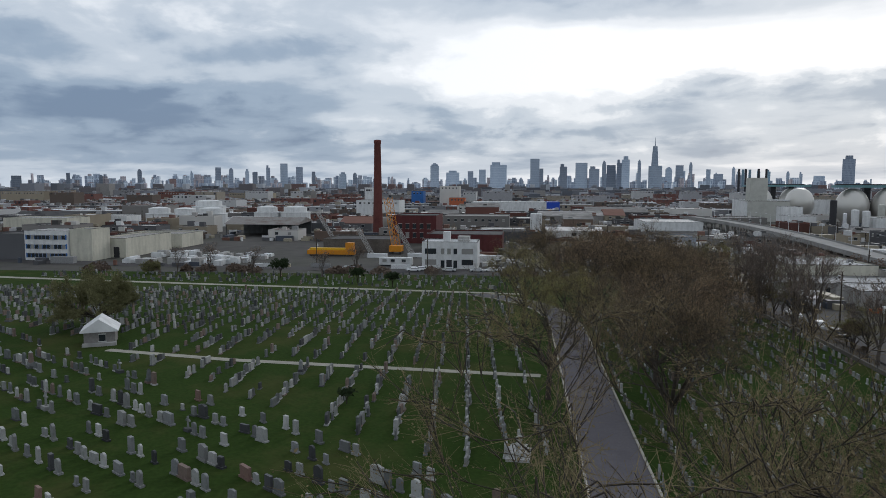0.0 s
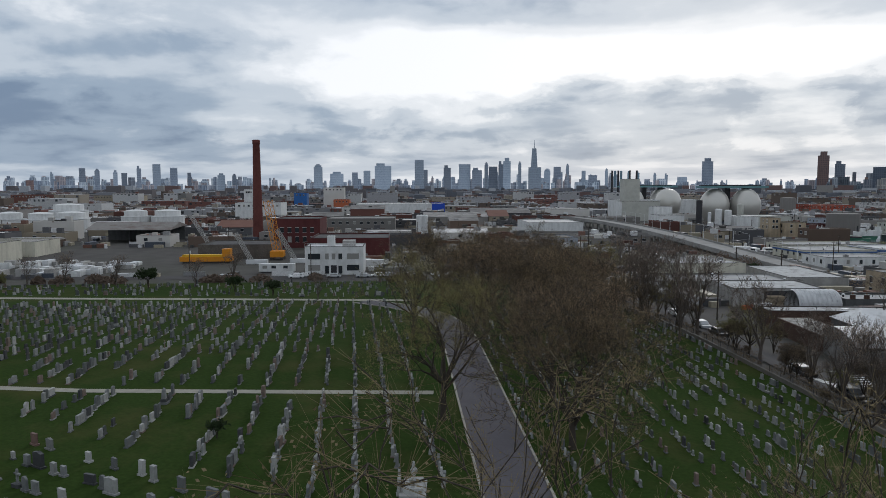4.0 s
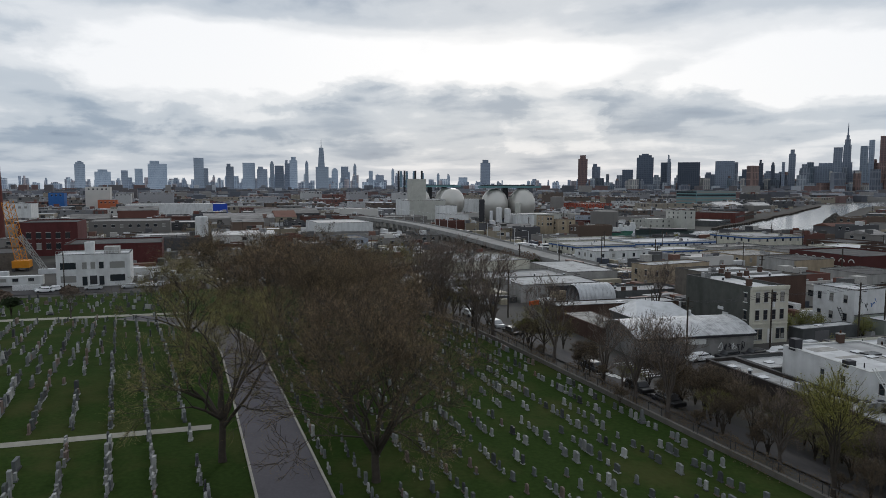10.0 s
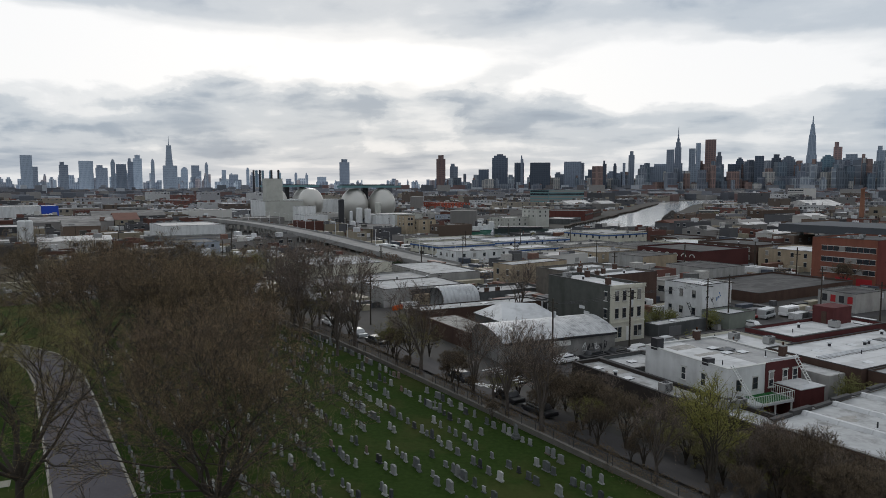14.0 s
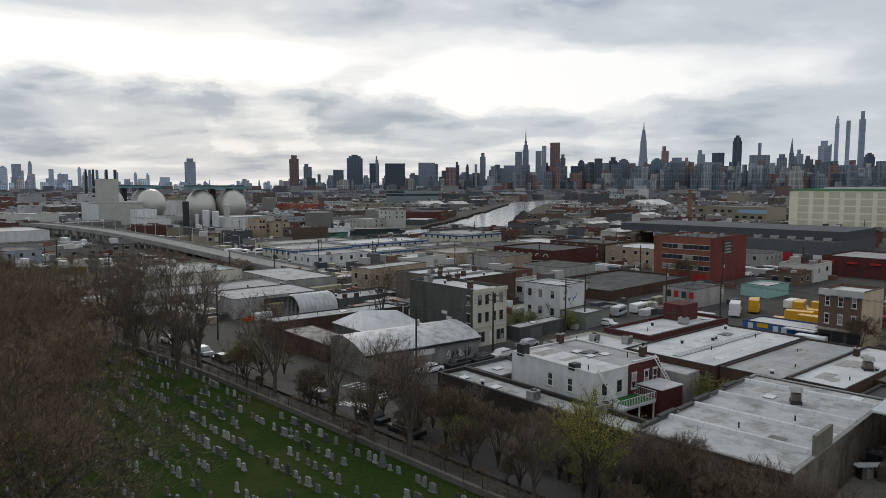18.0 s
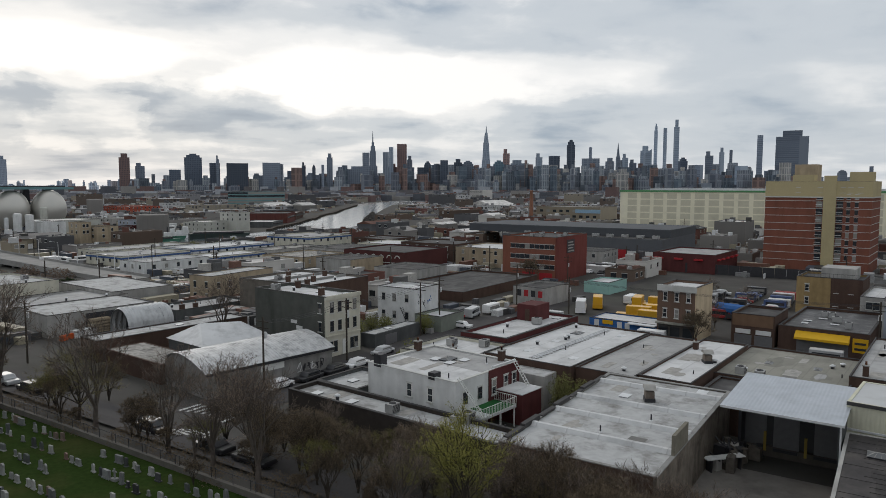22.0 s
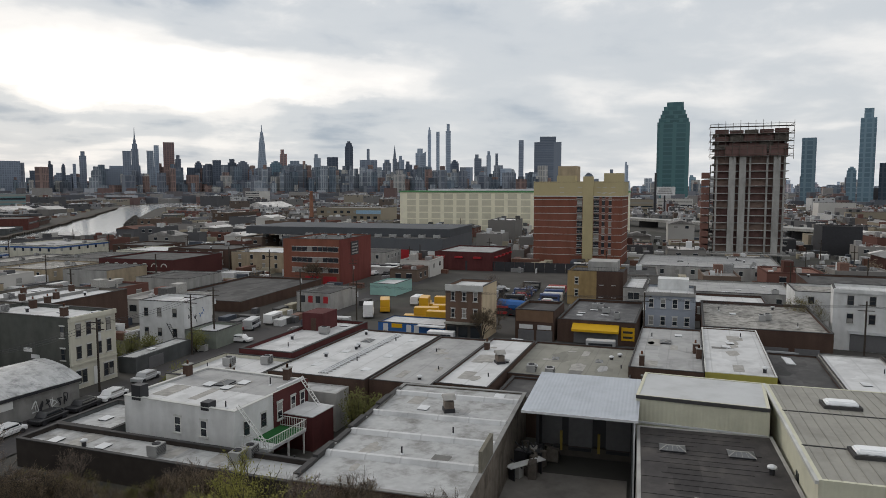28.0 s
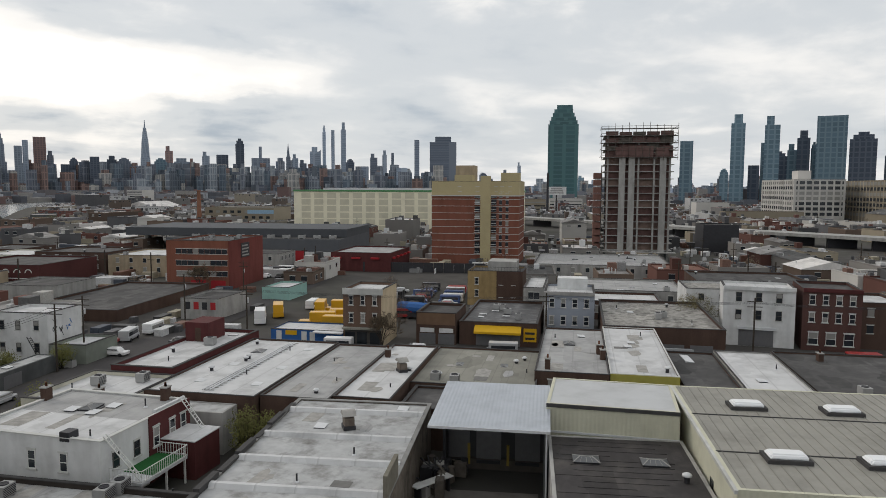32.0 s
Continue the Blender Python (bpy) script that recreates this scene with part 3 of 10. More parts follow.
def window_kit(w, h, frame_mat):
    """A sash window in pieces: frame with lintel and meeting rail, pane, sill."""
    key = ("kit", round(w, 2), round(h, 2), frame_mat.name)
    if key not in WINDOWS:
        x, e = w / 2, 0.08
        bm = bmesh.new()
        for a in ((-x, -x + e, 0, h), (x - e, x, 0, h), (-x + e, x - e, 0, e), (-x + e, x - e, h / 2 - e / 2, h / 2 + e / 2), (-x + e, x - e, h - e, h)):
            quad_box(bm, a[0], a[1], -0.06, 0.03, a[2], a[3])
        quad_box(bm, -x - 0.1, x + 0.1, -0.1, -0.01, h, h + 0.18, 1)
        fr = mesh_of("window", bm, (frame_mat, COPING_L))
        bm = bmesh.new()
        quad_box(bm, -x + e * 0.5, x - e * 0.5, -0.03, -0.01, e * 0.5, h / 2 - 0.01)
        pane = mesh_of("pane", bm, GLASS)
        bm = bmesh.new()
        quad_box(bm, -x - 0.14, x + 0.14, -0.16, -0.01, -0.15, -0.002)
        WINDOWS[key] = (fr, pane, mesh_of("sill", bm, COPING_L))
    return WINDOWS[key]


def on_face(face, s, z, w, d):
    """Pose of something on a wall of a w x d block centred on its origin: s along the wall, facing outward."""
    if face == "v0":
        return Matrix.Translation((s, -d / 2, z))
    if face == "v1":
        return Matrix.Translation((s, d / 2, z)) @ Matrix.Rotation(math.pi, 4, "Z")
    if face == "u0":
        return Matrix.Translation((-w / 2, s, z)) @ Matrix.Rotation(-math.pi / 2, 4, "Z")
    return Matrix.Translation((w / 2, s, z)) @ Matrix.Rotation(math.pi / 2, 4, "Z")


def windows(parent, w, d, face, cols, rows, size, frame_mat=FRAME_W, bars=1, label=""):
    near = parent.name.split(".")[0] in ("town_house", "row_house", "corner_house", "lodge")
    if near:
        frame_me, pane_me, sill_me = window_kit(size[0], size[1], frame_mat)
    else:
        me = window_mesh(size[0], size[1], frame_mat, bars)
    for z in rows:
        for s in cols:
            if near:
                ob = part("window", frame_me, None, parent, label, m=on_face(face, s, z, w, d))
                for q in (0.0, size[1] / 2):
                    part("pane", pane_me, None, ob, m=Matrix.Translation((0, 0, q)))
                part("sill", sill_me, None, ob)
            else:
                part("window", me, None, parent, label, m=on_face(face, s, z, w, d))


def spread(a, b, n):
    return [a + (b - a) * (i + 0.5) / n for i in range(n)]


def block(name, label, category, u0, u1, v0, v1, top, wall, roof, base=None, parapet=0.45, coping=COPING, group="", sides=None, turn=None):
    """A flat-roofed building: four wall slabs with a parapet, a recessed roof sheet and copings. Returns its empty and size."""
    TAKEN.append((u0, u1, v0, v1))
    w, d = u1 - u0, v1 - v0
    uc, vc = (u0 + u1) / 2, (v0 + v1) / 2
    g = min(gz(u, v) for u in (u0, u1) for v in (v0, v1)) - 0.15 if base is None else base
    if len(label.split()) < 4:
        label += " among the street workshops"
    if turn is None:
        turn = -4.0 if 70 < u0 < 330 and v0 < 106 and not (name == "large_workshop") else 0.0
    ob = thing(name, place(uc, vc, g, turn), label, category, group)
    h = top - g
    t = 0.3 if group != "workshop row" else 0.14
    if group == "workshop row":
        parapet = min(parapet, 0.2)
    sides = sides or {}
    for face, a in (("v0", (-w / 2, w / 2, -d / 2, -d / 2 + t)), ("v1", (-w / 2, w / 2, d / 2 - t, d / 2)),
                    ("u0", (-w / 2, -w / 2 + t, -d / 2 + t, d / 2 - t)), ("u1", (w / 2 - t, w / 2, -d / 2 + t, d / 2 - t))):
        simple_box("wall", *a, 0, h, sides.get(face, wall), ob)
    simple_box("roof", -w / 2 + t, w / 2 - t, -d / 2 + t, d / 2 - t, h - parapet - 0.2, h - parapet, roof, ob)
    if parapet > 0.1:
        bm = bmesh.new()
        e = 0.06 if group != "workshop row" else 0.02
        quad_box(bm, -w / 2 - e, w / 2 + e, -d / 2 - e, -d / 2 + t + e, h, h + 0.09)
        quad_box(bm, -w / 2 - e, w / 2 + e, d / 2 - t - e, d / 2 + e, h, h + 0.09)
        quad_box(bm, -w / 2 - e, -w / 2 + t + e, -d / 2 + t + e, d / 2 - t - e, h, h + 0.09)
        quad_box(bm, w / 2 - t - e, w / 2 + e, -d / 2 + t + e, d / 2 - t - e, h, h + 0.09)
        part("coping", bm, coping, ob)
    return ob, w, d, h


UNITS = {}


def roof_unit(kind, u, v, z, turn=0.0):
    """Small things on roofs, each standing on its own."""
    if kind not in UNITS:
        if kind == "ac":
            ob = thing("air_conditioner", place(u, v, z, turn), "grey metal air conditioning unit on a flat roof", "air conditioner", "rooftop units")
            bm = bmesh.new()
            quad_box(bm, -0.75, 0.75, -0.55, 0.55, 0.15, 1.15)
            for x in (-0.6, 0.6):
                quad_box(bm, x - 0.06, x + 0.06, -0.5, 0.5, 0, 0.15)
            part("body", bm, mat("galvanised_casing", (0.34, 0.34, 0.335), 0.5, 0.15, 1.0, metal=0.2, stain=0.4), ob)
            bm = bmesh.new()
            lathe(bm, [(0.42, 1.15), (0.42, 1.22), (0.36, 1.22), (0.34, 1.17), (0.08, 1.17), (0.0801, 1.2)], 14)
            part("fan_guard", bm, STEEL_D, ob)
            bm = bmesh.new()
            for i in range(6):
                quad_box(bm, -0.7, 0.7, -0.575, -0.55, 0.25 + i * 0.14, 0.31 + i * 0.14)
            part("louvre", bm, STEEL_D, ob)
        elif kind == "vent":
            ob = thing("roof_vent", place(u, v, z, turn), "galvanised mushroom vent on a flat roof", "roof vent", "rooftop units")
            bm = bmesh.new()
            lathe(bm, [(0.22, 0), (0.22, 0.55)], 10)
            part("duct", bm, STEEL_D, ob)
            bm = bmesh.new()
            lathe(bm, [(0.24, 0.5), (0.4, 0.55), (0.36, 0.7), (0.12, 0.82)], 12)
            part("cowl", bm, STEEL_W, ob, smooth_faces=True)
        elif kind == "pipe":
            ob = thing("vent_pipe", place(u, v, z, turn), "thin dark vent pipe rising from a flat roof", "pipe", "rooftop units")
            bm = bmesh.new()
            tube(bm, (0, 0, 0), (0, 0, 0.9), 0.07, 0.07, 7)
            part("pipe", bm, STEEL_D, ob)
            bm = bmesh.new()
            lathe(bm, [(0.2, 0), (0.11, 0.14), (0.075, 0.16)], 8)
            part("flashing", bm, STEEL_W, ob)
        elif kind == "hatch":
            ob = thing("roof_hatch", place(u, v, z, turn), "low metal roof hatch with a sloping lid", "roof hatch", "rooftop units")
            simple_box("curb", -0.6, 0.6, -0.45, 0.45, 0, 0.28, STEEL_D, ob)
            bm = bmesh.new()
            vs = quad_box(bm, -0.66, 0.66, -0.5, 0.5, 0.28, 0.36)
            for k in (6, 7):
                vs[k].co.z += 0.16
            part("lid", bm, STEEL_W, ob)
        elif kind == "skylight":
            ob = thing("skylight", place(u, v, z, turn), "hipped wired-glass skylight on a low curb", "skylight", "rooftop skylights")
            simple_box("curb", -0.95, 0.95, -0.7, 0.7, 0, 0.3, STEEL_D, ob)
            bm = bmesh.new()
            vs = [bm.verts.new(p) for p in ((-1, -0.75, 0.3), (1, -0.75, 0.3), (1, 0.75, 0.3), (-1, 0.75, 0.3), (-0.45, 0, 0.7), (0.45, 0, 0.7))]
            for f in ((0, 1, 5, 4), (1, 2, 5), (2, 3, 4, 5), (3, 0, 4)):
                bm.faces.new([vs[i] for i in f])
            part("glazing", bm, mat("wired_glass", (0.075, 0.08, 0.085), 0.3, 0.3, 1.0, bump=0, spec=0.5), ob)
            bm = bmesh.new()
            for a, b in ((0, 4), (1, 5), (2, 5), (3, 4), (4, 5)):
                c = [(-1, -0.75, 0.3), (1, -0.75, 0.3), (1, 0.75, 0.3), (-1, 0.75, 0.3), (-0.45, 0, 0.7), (0.45, 0, 0.7)]
                tube(bm, c[a], c[b], 0.05, 0.05, 5)
            for x in (-0.3, 0, 0.3):
                for y in (-0.74, 0.74):
                    tube(bm, (x * 1.6, y, 0.31), (x, 0, 0.71), 0.015, 0.015, 4)
            part("glazing_bar", bm, GREYW, ob)
        elif kind == "hood":
            ob = thing("vent_hood", place(u, v, z, turn), "rust-stained metal vent hood on a flat roof", "vent hood", "rooftop units")
            casing = mat("rusty_casing", (0.16, 0.135, 0.115), 0.7, 0.3, 1.5, metal=0.2, dark=(0.08, 0.04, 0.025), stain=0.8, stain_scale=0.8)
            simple_box("curb", -0.6, 0.6, -0.5, 0.5, 0, 0.35, STEEL_D, ob)
            simple_box("casing", -0.5, 0.5, -0.42, 0.42, 0.35, 1.0, casing, ob)
            bm = bmesh.new()
            ring = [(-0.75 + 1.5 * i / 8, 1.0 + 0.62 * math.sin(math.pi * (0.12 + 0.76 * i / 8))) for i in range(9)]
            rows = [[bm.verts.new((x, y, q)) for x, q in ring] for y in (-0.55, 0.55)]
            for i in range(8):
                bm.faces.new((rows[0][i], rows[0][i + 1], rows[1][i + 1], rows[1][i]))
            for r in rows:
                bm.faces.new(r)
            bm.faces.new((rows[0][0], rows[1][0], rows[1][8], rows[0][8]))
            part("cowl", bm, mat("weathered_zinc", (0.33, 0.32, 0.30), 0.5, 0.2, 1.0, metal=0.3, stain=0.6, stain_scale=0.8), ob)
        else:
            ob = thing("roof_chimney", place(u, v, z, turn), "small brick chimney stack with clay pots", "chimney", "roof chimneys")
            simple_box("shaft", -0.45, 0.45, -0.3, 0.3, 0, 1.3, BRICK_B, ob)
            simple_box("cap", -0.52, 0.52, -0.37, 0.37, 1.3, 1.42, CONCRETE, ob)
            for x in (-0.2, 0.2):
                bm = bmesh.new()
                lathe(bm, [(0.13, 1.42), (0.1, 1.8), (0.12, 1.84), (0.07, 1.84)], 9)
                part("pot", bm, RUST, ob)
        UNITS[kind] = ob
        return ob
    return copy_thing(UNITS[kind], place(u, v, z, turn))

# ---- ground ----


def steps(lo, hi, near_lo, near_hi, step):
    a = [near_lo + step * i for i in range(int((near_hi - near_lo) / step) + 1)]
    s, x = step, a[-1]
    while x < hi:
        s *= 1.22
        x = min(hi, x + s)
        a.append(x)
    s, x = step, a[0]
    while x > lo:
        s *= 1.22
        x = max(lo, x - s)
        a.insert(0, x)
    return a


def sheet(us, vs, height):
    bm = bmesh.new()
    rows = [[bm.verts.new((u, v, height(u, v))) for v in vs] for u in us]
    for a, b in zip(rows, rows[1:]):
        for i in range(len(vs) - 1):
            bm.faces.new((a[i], b[i], b[i + 1], a[i + 1]))
    return bm


LAWN = (-240.0, 49.0, -60.0, 219.0)


def under(u, v):
    inside = LAWN[0] + 3 < u < LAWN[1] - 3 and LAWN[2] + 3 < v < LAWN[3] - 3
    return gz(u, v) - (0.6 if inside else 0.06)


single("ground", sheet(steps(-3300, 3300, -258, 204, 6), steps(-3300, 3300, -78, 300, 6), under), URBAN, GRID.copy(), "worn grey-brown city ground of lots and yards", "ground", kind="structure", smooth_faces=True)
lawn_u = [LAWN[0] + 4.0139 * i for i in range(73)]
lawn_v = [LAWN[2] + 4.5 * i for i in range(63)]
single("lawn", sheet(lawn_u, lawn_v, lambda u, v: gz(u, v)), GRASS, GRID.copy(), "mown dark green cemetery grass with worn patches", "lawn", kind="structure", smooth_faces=True)


def ribbon(name, pts, width, lift, material, label, category, kerbs=0.0):
    """A strip along a line of (u, v) points, draped on the ground."""
    fine = []
    for a, b in zip(pts, pts[1:]):
        n = max(1, int(math.dist(a, b) / 3))
        fine += [(a[0] + (b[0] - a[0]) * i / n, a[1] + (b[1] - a[1]) * i / n) for i in range(n)]
    fine.append(pts[-1])
    bm, kb = bmesh.new(), bmesh.new()
    prev = prev_k = None
    for i, p in enumerate(fine):
        q, r = fine[max(0, i - 1)], fine[min(len(fine) - 1, i + 1)]
        d = Vector((r[0] - q[0], r[1] - q[1], 0)).normalized()
        s = Vector((-d.y, d.x, 0)) * width / 2
        c = Vector((p[0], p[1], 0))
        row = []
        for k in (-1, -0.5, 0, 0.5, 1):
            w = c + s * k
            row.append(bm.verts.new((w.x, w.y, gz(w.x, w.y) + lift + 0.03 * (1 - k * k))))
        if prev:
            for j in range(4):
                bm.faces.new((prev[j], row[j], row[j + 1], prev[j + 1])[::-1])
        prev = row
        if kerbs:
            rows_k = []
            for side in (-1, 1):
                e = s.normalized() * side
                a0, a1 = c + s * side, c + s * side + e * kerbs
                rows_k.append([kb.verts.new((w.x, w.y, gz(w.x, w.y) + h)) for w, h in ((a0, 0.02), (a0, lift + 0.11), (a1, lift + 0.11), (a1, -0.1))])
            if prev_k:
                for o, n2 in zip(prev_k, rows_k):
                    for j in range(3):
                        kb.faces.new((o[j], n2[j], n2[j + 1], o[j + 1]))
            prev_k = rows_k
    ob = single(name, bm, material, GRID.copy(), label, category, kind="structure")
    if kerbs:
        single("kerb", kb, KERB, GRID.copy(), "pale worn stone kerb along the asphalt", "kerb", kind="structure")
    return ob


ribbon("road", [(9.2, -60), (9.25, 60), (9.3, 110), (9.3, 124), (8.8, 134), (7.2, 145), (3.5, 156), (-2.5, 166), (-10, 174)], 5.6, 0.05, ROAD_M, "grey-violet asphalt cemetery drive with pale kerbs", "road", 0.22)
ribbon("path", [(3.6, 90.2), (-40, 93.6), (-61, 97.2)], 1.5, 0.03, PATH_M, "narrow pale concrete path across the grass", "path")
ribbon("path", [(3, 175.5), (-11, 177.5), (-85, 188), (-150, 199), (-235, 214)], 3.4, 0.03, PATH_M, "pale far cemetery drive between the rows", "path")
ribbon("street", [(58.5, -80), (58.0, 150), (57.0, 215)], 11.0, 0.04, ASPHALT, "grey asphalt street along the cemetery wall", "street")
ribbon("street", [(64, 104), (160, 104), (240, 104)], 9.0, 0.06, ASPHALT, "grey asphalt side street between low buildings", "street")
ribbon("street", [(135.5, -60), (135.5, 60), (134, 130), (131, 230)], 12.0, 0.05, ASPHALT, "wide asphalt avenue through low workshops", "street")
ribbon("street", [(56, 226), (0, 226), (-120, 238), (-300, 262)], 10.0, 0.05, ASPHALT, "asphalt street beyond the burial ground", "street")

# the creek, seen as a bright reach between the yards
bm = bmesh.new()
left = [(300, 376), (338, 388), (364, 409), (398, 428), (424, 446), (450, 464), (512, 511), (560, 540), (618, 585), (700, 645), (853, 754), (950, 832), (1250, 960)]
right = [(304, 362), (336, 364), (366, 362), (396, 371), (420, 380), (455, 408), (500, 438), (543, 475), (640, 540), (734, 607), (888, 713), (960, 755), (1280, 880)]
lv = [bm.verts.new((u, v, -4.36)) for u, v in left]
rv = [bm.verts.new((u, v, -4.36)) for u, v in right]
for i in range(len(left) - 1):
    bm.faces.new((lv[i], rv[i], rv[i + 1], lv[i + 1]))
single("creek", bm, WATER, GRID.copy(), "pale grey creek water reflecting the overcast sky", "water", kind="structure")
# dark timber bulkhead along the far bank, stepped where quays meet
steps = ((338, 388, 364, 409, 0), (364, 409, 424, 446, 1.5), (424, 446, 470, 479, 0), (470, 479, 512, 511, 2.5), (512, 511, 575, 554, 0.5), (575, 554, 640, 601, 3), (640, 601, 853, 754, 1))
for a, b, c, d, off in steps:
    run, ang = math.hypot(c - a, d - b), math.degrees(math.atan2(d - b, c - a))
    bm = bmesh.new()
    quad_box(bm, 0, run, -off - 0.6, 3, 0, 1.5)
    for k in range(int(run / 5)):
        quad_box(bm, 5 * k, 5 * k + 0.5, -off - 1.1, -off - 0.6, 0, 1.9)
    single("bulkhead", bm, BARK, place(a, b, -4.6, ang), "dark timber bulkhead along the creek bank", "quay wall", "quay walls")

# painted crossings where the side street meets the street by the wall
PAINT = mat("road_paint", (0.5, 0.5, 0.48), 0.8, 0.2, 3.0, dark=(0.2, 0.2, 0.2), stain=0.6, stain_scale=1.5)
for cu, cv, along in ((67.0, 104.0, "v"), (58.5, 97.5, "u")):
    ob = thing("crosswalk", place(cu, cv), "worn white striped crossing on asphalt", "crosswalk", kind="structure")
    bar = bmesh.new()
    quad_box(bar, -1.6, 1.6, -0.25, 0.25, 0.0, 0.012)
    bar = mesh_of("stripe", bar, PAINT)
    for i in range(8):
        s = (i - 3.5) * 1.15
        u, v = (cu, cv + s) if along == "v" else (cu + s, cv)
        part("stripe", bar, None, ob, m=Matrix.Translation((u - cu, v - cv, gz(u, v) - gz(cu, cv) + 0.1)) @ Matrix.Rotation(0 if along == "v" else math.pi / 2, 4, "Z"))

# ---- the blocks beside the burial ground ----
rng = random.Random(7)


def picket_rail(name, parent, x0, x1, y0, y1, z, h, material, n, label=""):
    """A straight run of railing: rails and pickets in one piece."""
    bm = bmesh.new()
    a, b = Vector((x0, y0, z)), Vector((x1, y1, z))
    up = Vector((0, 0, 1))
    for f in (0.12, 1.0):
        tube(bm, a + up * h * f, b + up * h * f, 0.045, 0.045, 4)
    for i in range(n + 1):
        p = a.lerp(b, i / n)
        tube(bm, p, p + up * h, 0.03, 0.03, 4)
    return part(name, bm, material, parent, label)


def ladder(parent, p, q, width, material):
    bm = bmesh.new()
    p, q = Vector(p), Vector(q)
    side = (q - p).cross(Vector((0, 0, 1))).normalized() * width / 2
    for s in (-1, 1):
        tube(bm, p + side * s, q + side * s, 0.06, 0.06, 4)
    n = int((q - p).length / 0.35)
    for i in range(1, n):
        c = p.lerp(q, i / n)
        tube(bm, c - side, c + side, 0.045, 0.045, 4)
    return part("ladder", bm, material, parent, "white-painted leaning ladder")


def curb(name, parent, x0, x1, y0, y1, z, h, material):
    """A low rounded fold across a roof."""
    bm = bmesh.new()
    vs = quad_box(bm, x0, x1, y0, y1, z, z + h)
    for k in (4, 7):
        vs[k].co.x += (x1 - x0) * 0.3
    for k in (5, 6):
        vs[k].co.x -= (x1 - x0) * 0.3
    return part(name, bm, material, parent)


# white row building with its red rear, roof deck and annexe
ob, w, d, h = block("row_house", "white-painted row building with a red rear and roof deck", "house", 78.5, 91.3, 72.9, 87.5, 3.0, WHITE, ROOF_W, parapet=0.12, coping=COPING_L, turn=-7.0)
windows(ob, w, d, "u0", [-3.4, 0.0], [3.4], (0.85, 1.7), FRAME_W)
simple_box("roof_patch", -0.4, w / 2 - 0.32, -d / 2 + 0.32, d / 2 - 0.32, h - 0.12, h - 0.112, ROOF_G, ob, "greyer re-laid half of the roof")
for y, a in ((5.6, 0.62), (-3.6, 0.5)):
    simple_box("flue_box", -w / 2 - 0.05, -w / 2 + 1.1, y - a, y + a, h - 0.3, h + (1.3 if y > 0 else 0.55), STEEL_D, ob, "black tarred flue")
simple_box("red_wall", -0.1, w / 2 + 0.02, -d / 2 - 0.1, -d / 2, 0, h + 0.15, MAROON, ob, "dark red painted rear wall")
windows(ob, w, d + 0.2, "v0", [0.9, 3.4, 5.2], [3.5], (0.9, 1.9), FRAME_W)
windows(ob, w, d, "v0", [-4.6, -1.8], [3.5], (0.85, 1.5), FRAME_D)
simple_box("deck_floor", -5.6, 1.0, -d / 2 - 3.4, -d / 2 - 0.02, 2.5, 2.75, STEEL_W, ob)
simple_box("turf", -3.8, 0.9, -d / 2 - 3.2, -d / 2 - 0.1, 2.75, 2.8, mat("artificial_turf", (0.02, 0.10, 0.03), 0.95, 0.2, 4.0), ob, "bright green artificial turf")
picket_rail("railing", ob, -5.6, 1.0, -d / 2 - 3.4, -d / 2 - 3.4, 2.75, 1.1, FRAME_W, 22, "white picket railing")
picket_rail("railing", ob, 1.0, 1.0, -d / 2 - 3.4, -d / 2 - 0.1, 2.75, 1.1, FRAME_W, 11, "white picket railing")
picket_rail("railing", ob, -5.6, -5.6, -d / 2 - 3.4, -d / 2 - 0.1, 2.75, 1.1, FRAME_W, 11, "white picket railing")
for x in (-5.4, -2, 0.8):
    simple_box("deck_post", x - 0.08, x + 0.08, -d / 2 - 3.3, -d / 2 - 3.14, 0, 2.5, FRAME_W, ob)
ladder(ob, (-4.9, -d / 2 - 2.8, 2.8), (-6.0, -d / 2 - 0.1, h + 0.5), 0.7, FRAME_W)
simple_box("annexe", 1.6, w / 2 - 0.5, -d / 2 - 3.8, -d / 2 - 0.11, 0, 3.9, MAROON, ob, "dark red rear annexe")
simple_box("annexe_roof", 1.5, w / 2 - 0.4, -d / 2 - 3.9, -d / 2 - 0.12, 3.9, 4.0, ROOF_W, ob)
ladder(ob, (5.4, -d / 2 - 2.2, 4.0), (5.0, -d / 2 - 0.1, h + 0.7), 0.7, FRAME_W)
simple_box("flue_duct", 1.5, w / 2, -d / 2 + 0.4, -d / 2 + 0.7, h, h + 0.3, STEEL_W, ob)
for u, v, k, q in ((85.8, 82, "hatch", 0.35), (86.6, 80.6, "skylight", 0.55), (85.2, 79.4, "hatch", 0.3), (87.4, 78.6, "hatch", 0.3), (78.9, 75.5, "pipe", 0.8), (90.2, 74.6, "stack", 1.0), (88.6, 86.9, "stack", 1.0), (87.5, 75.3, "pipe", 1.0)):
    roof_unit(k, u, v, 2.9, 0).scale = (1.1, 1.1, q)

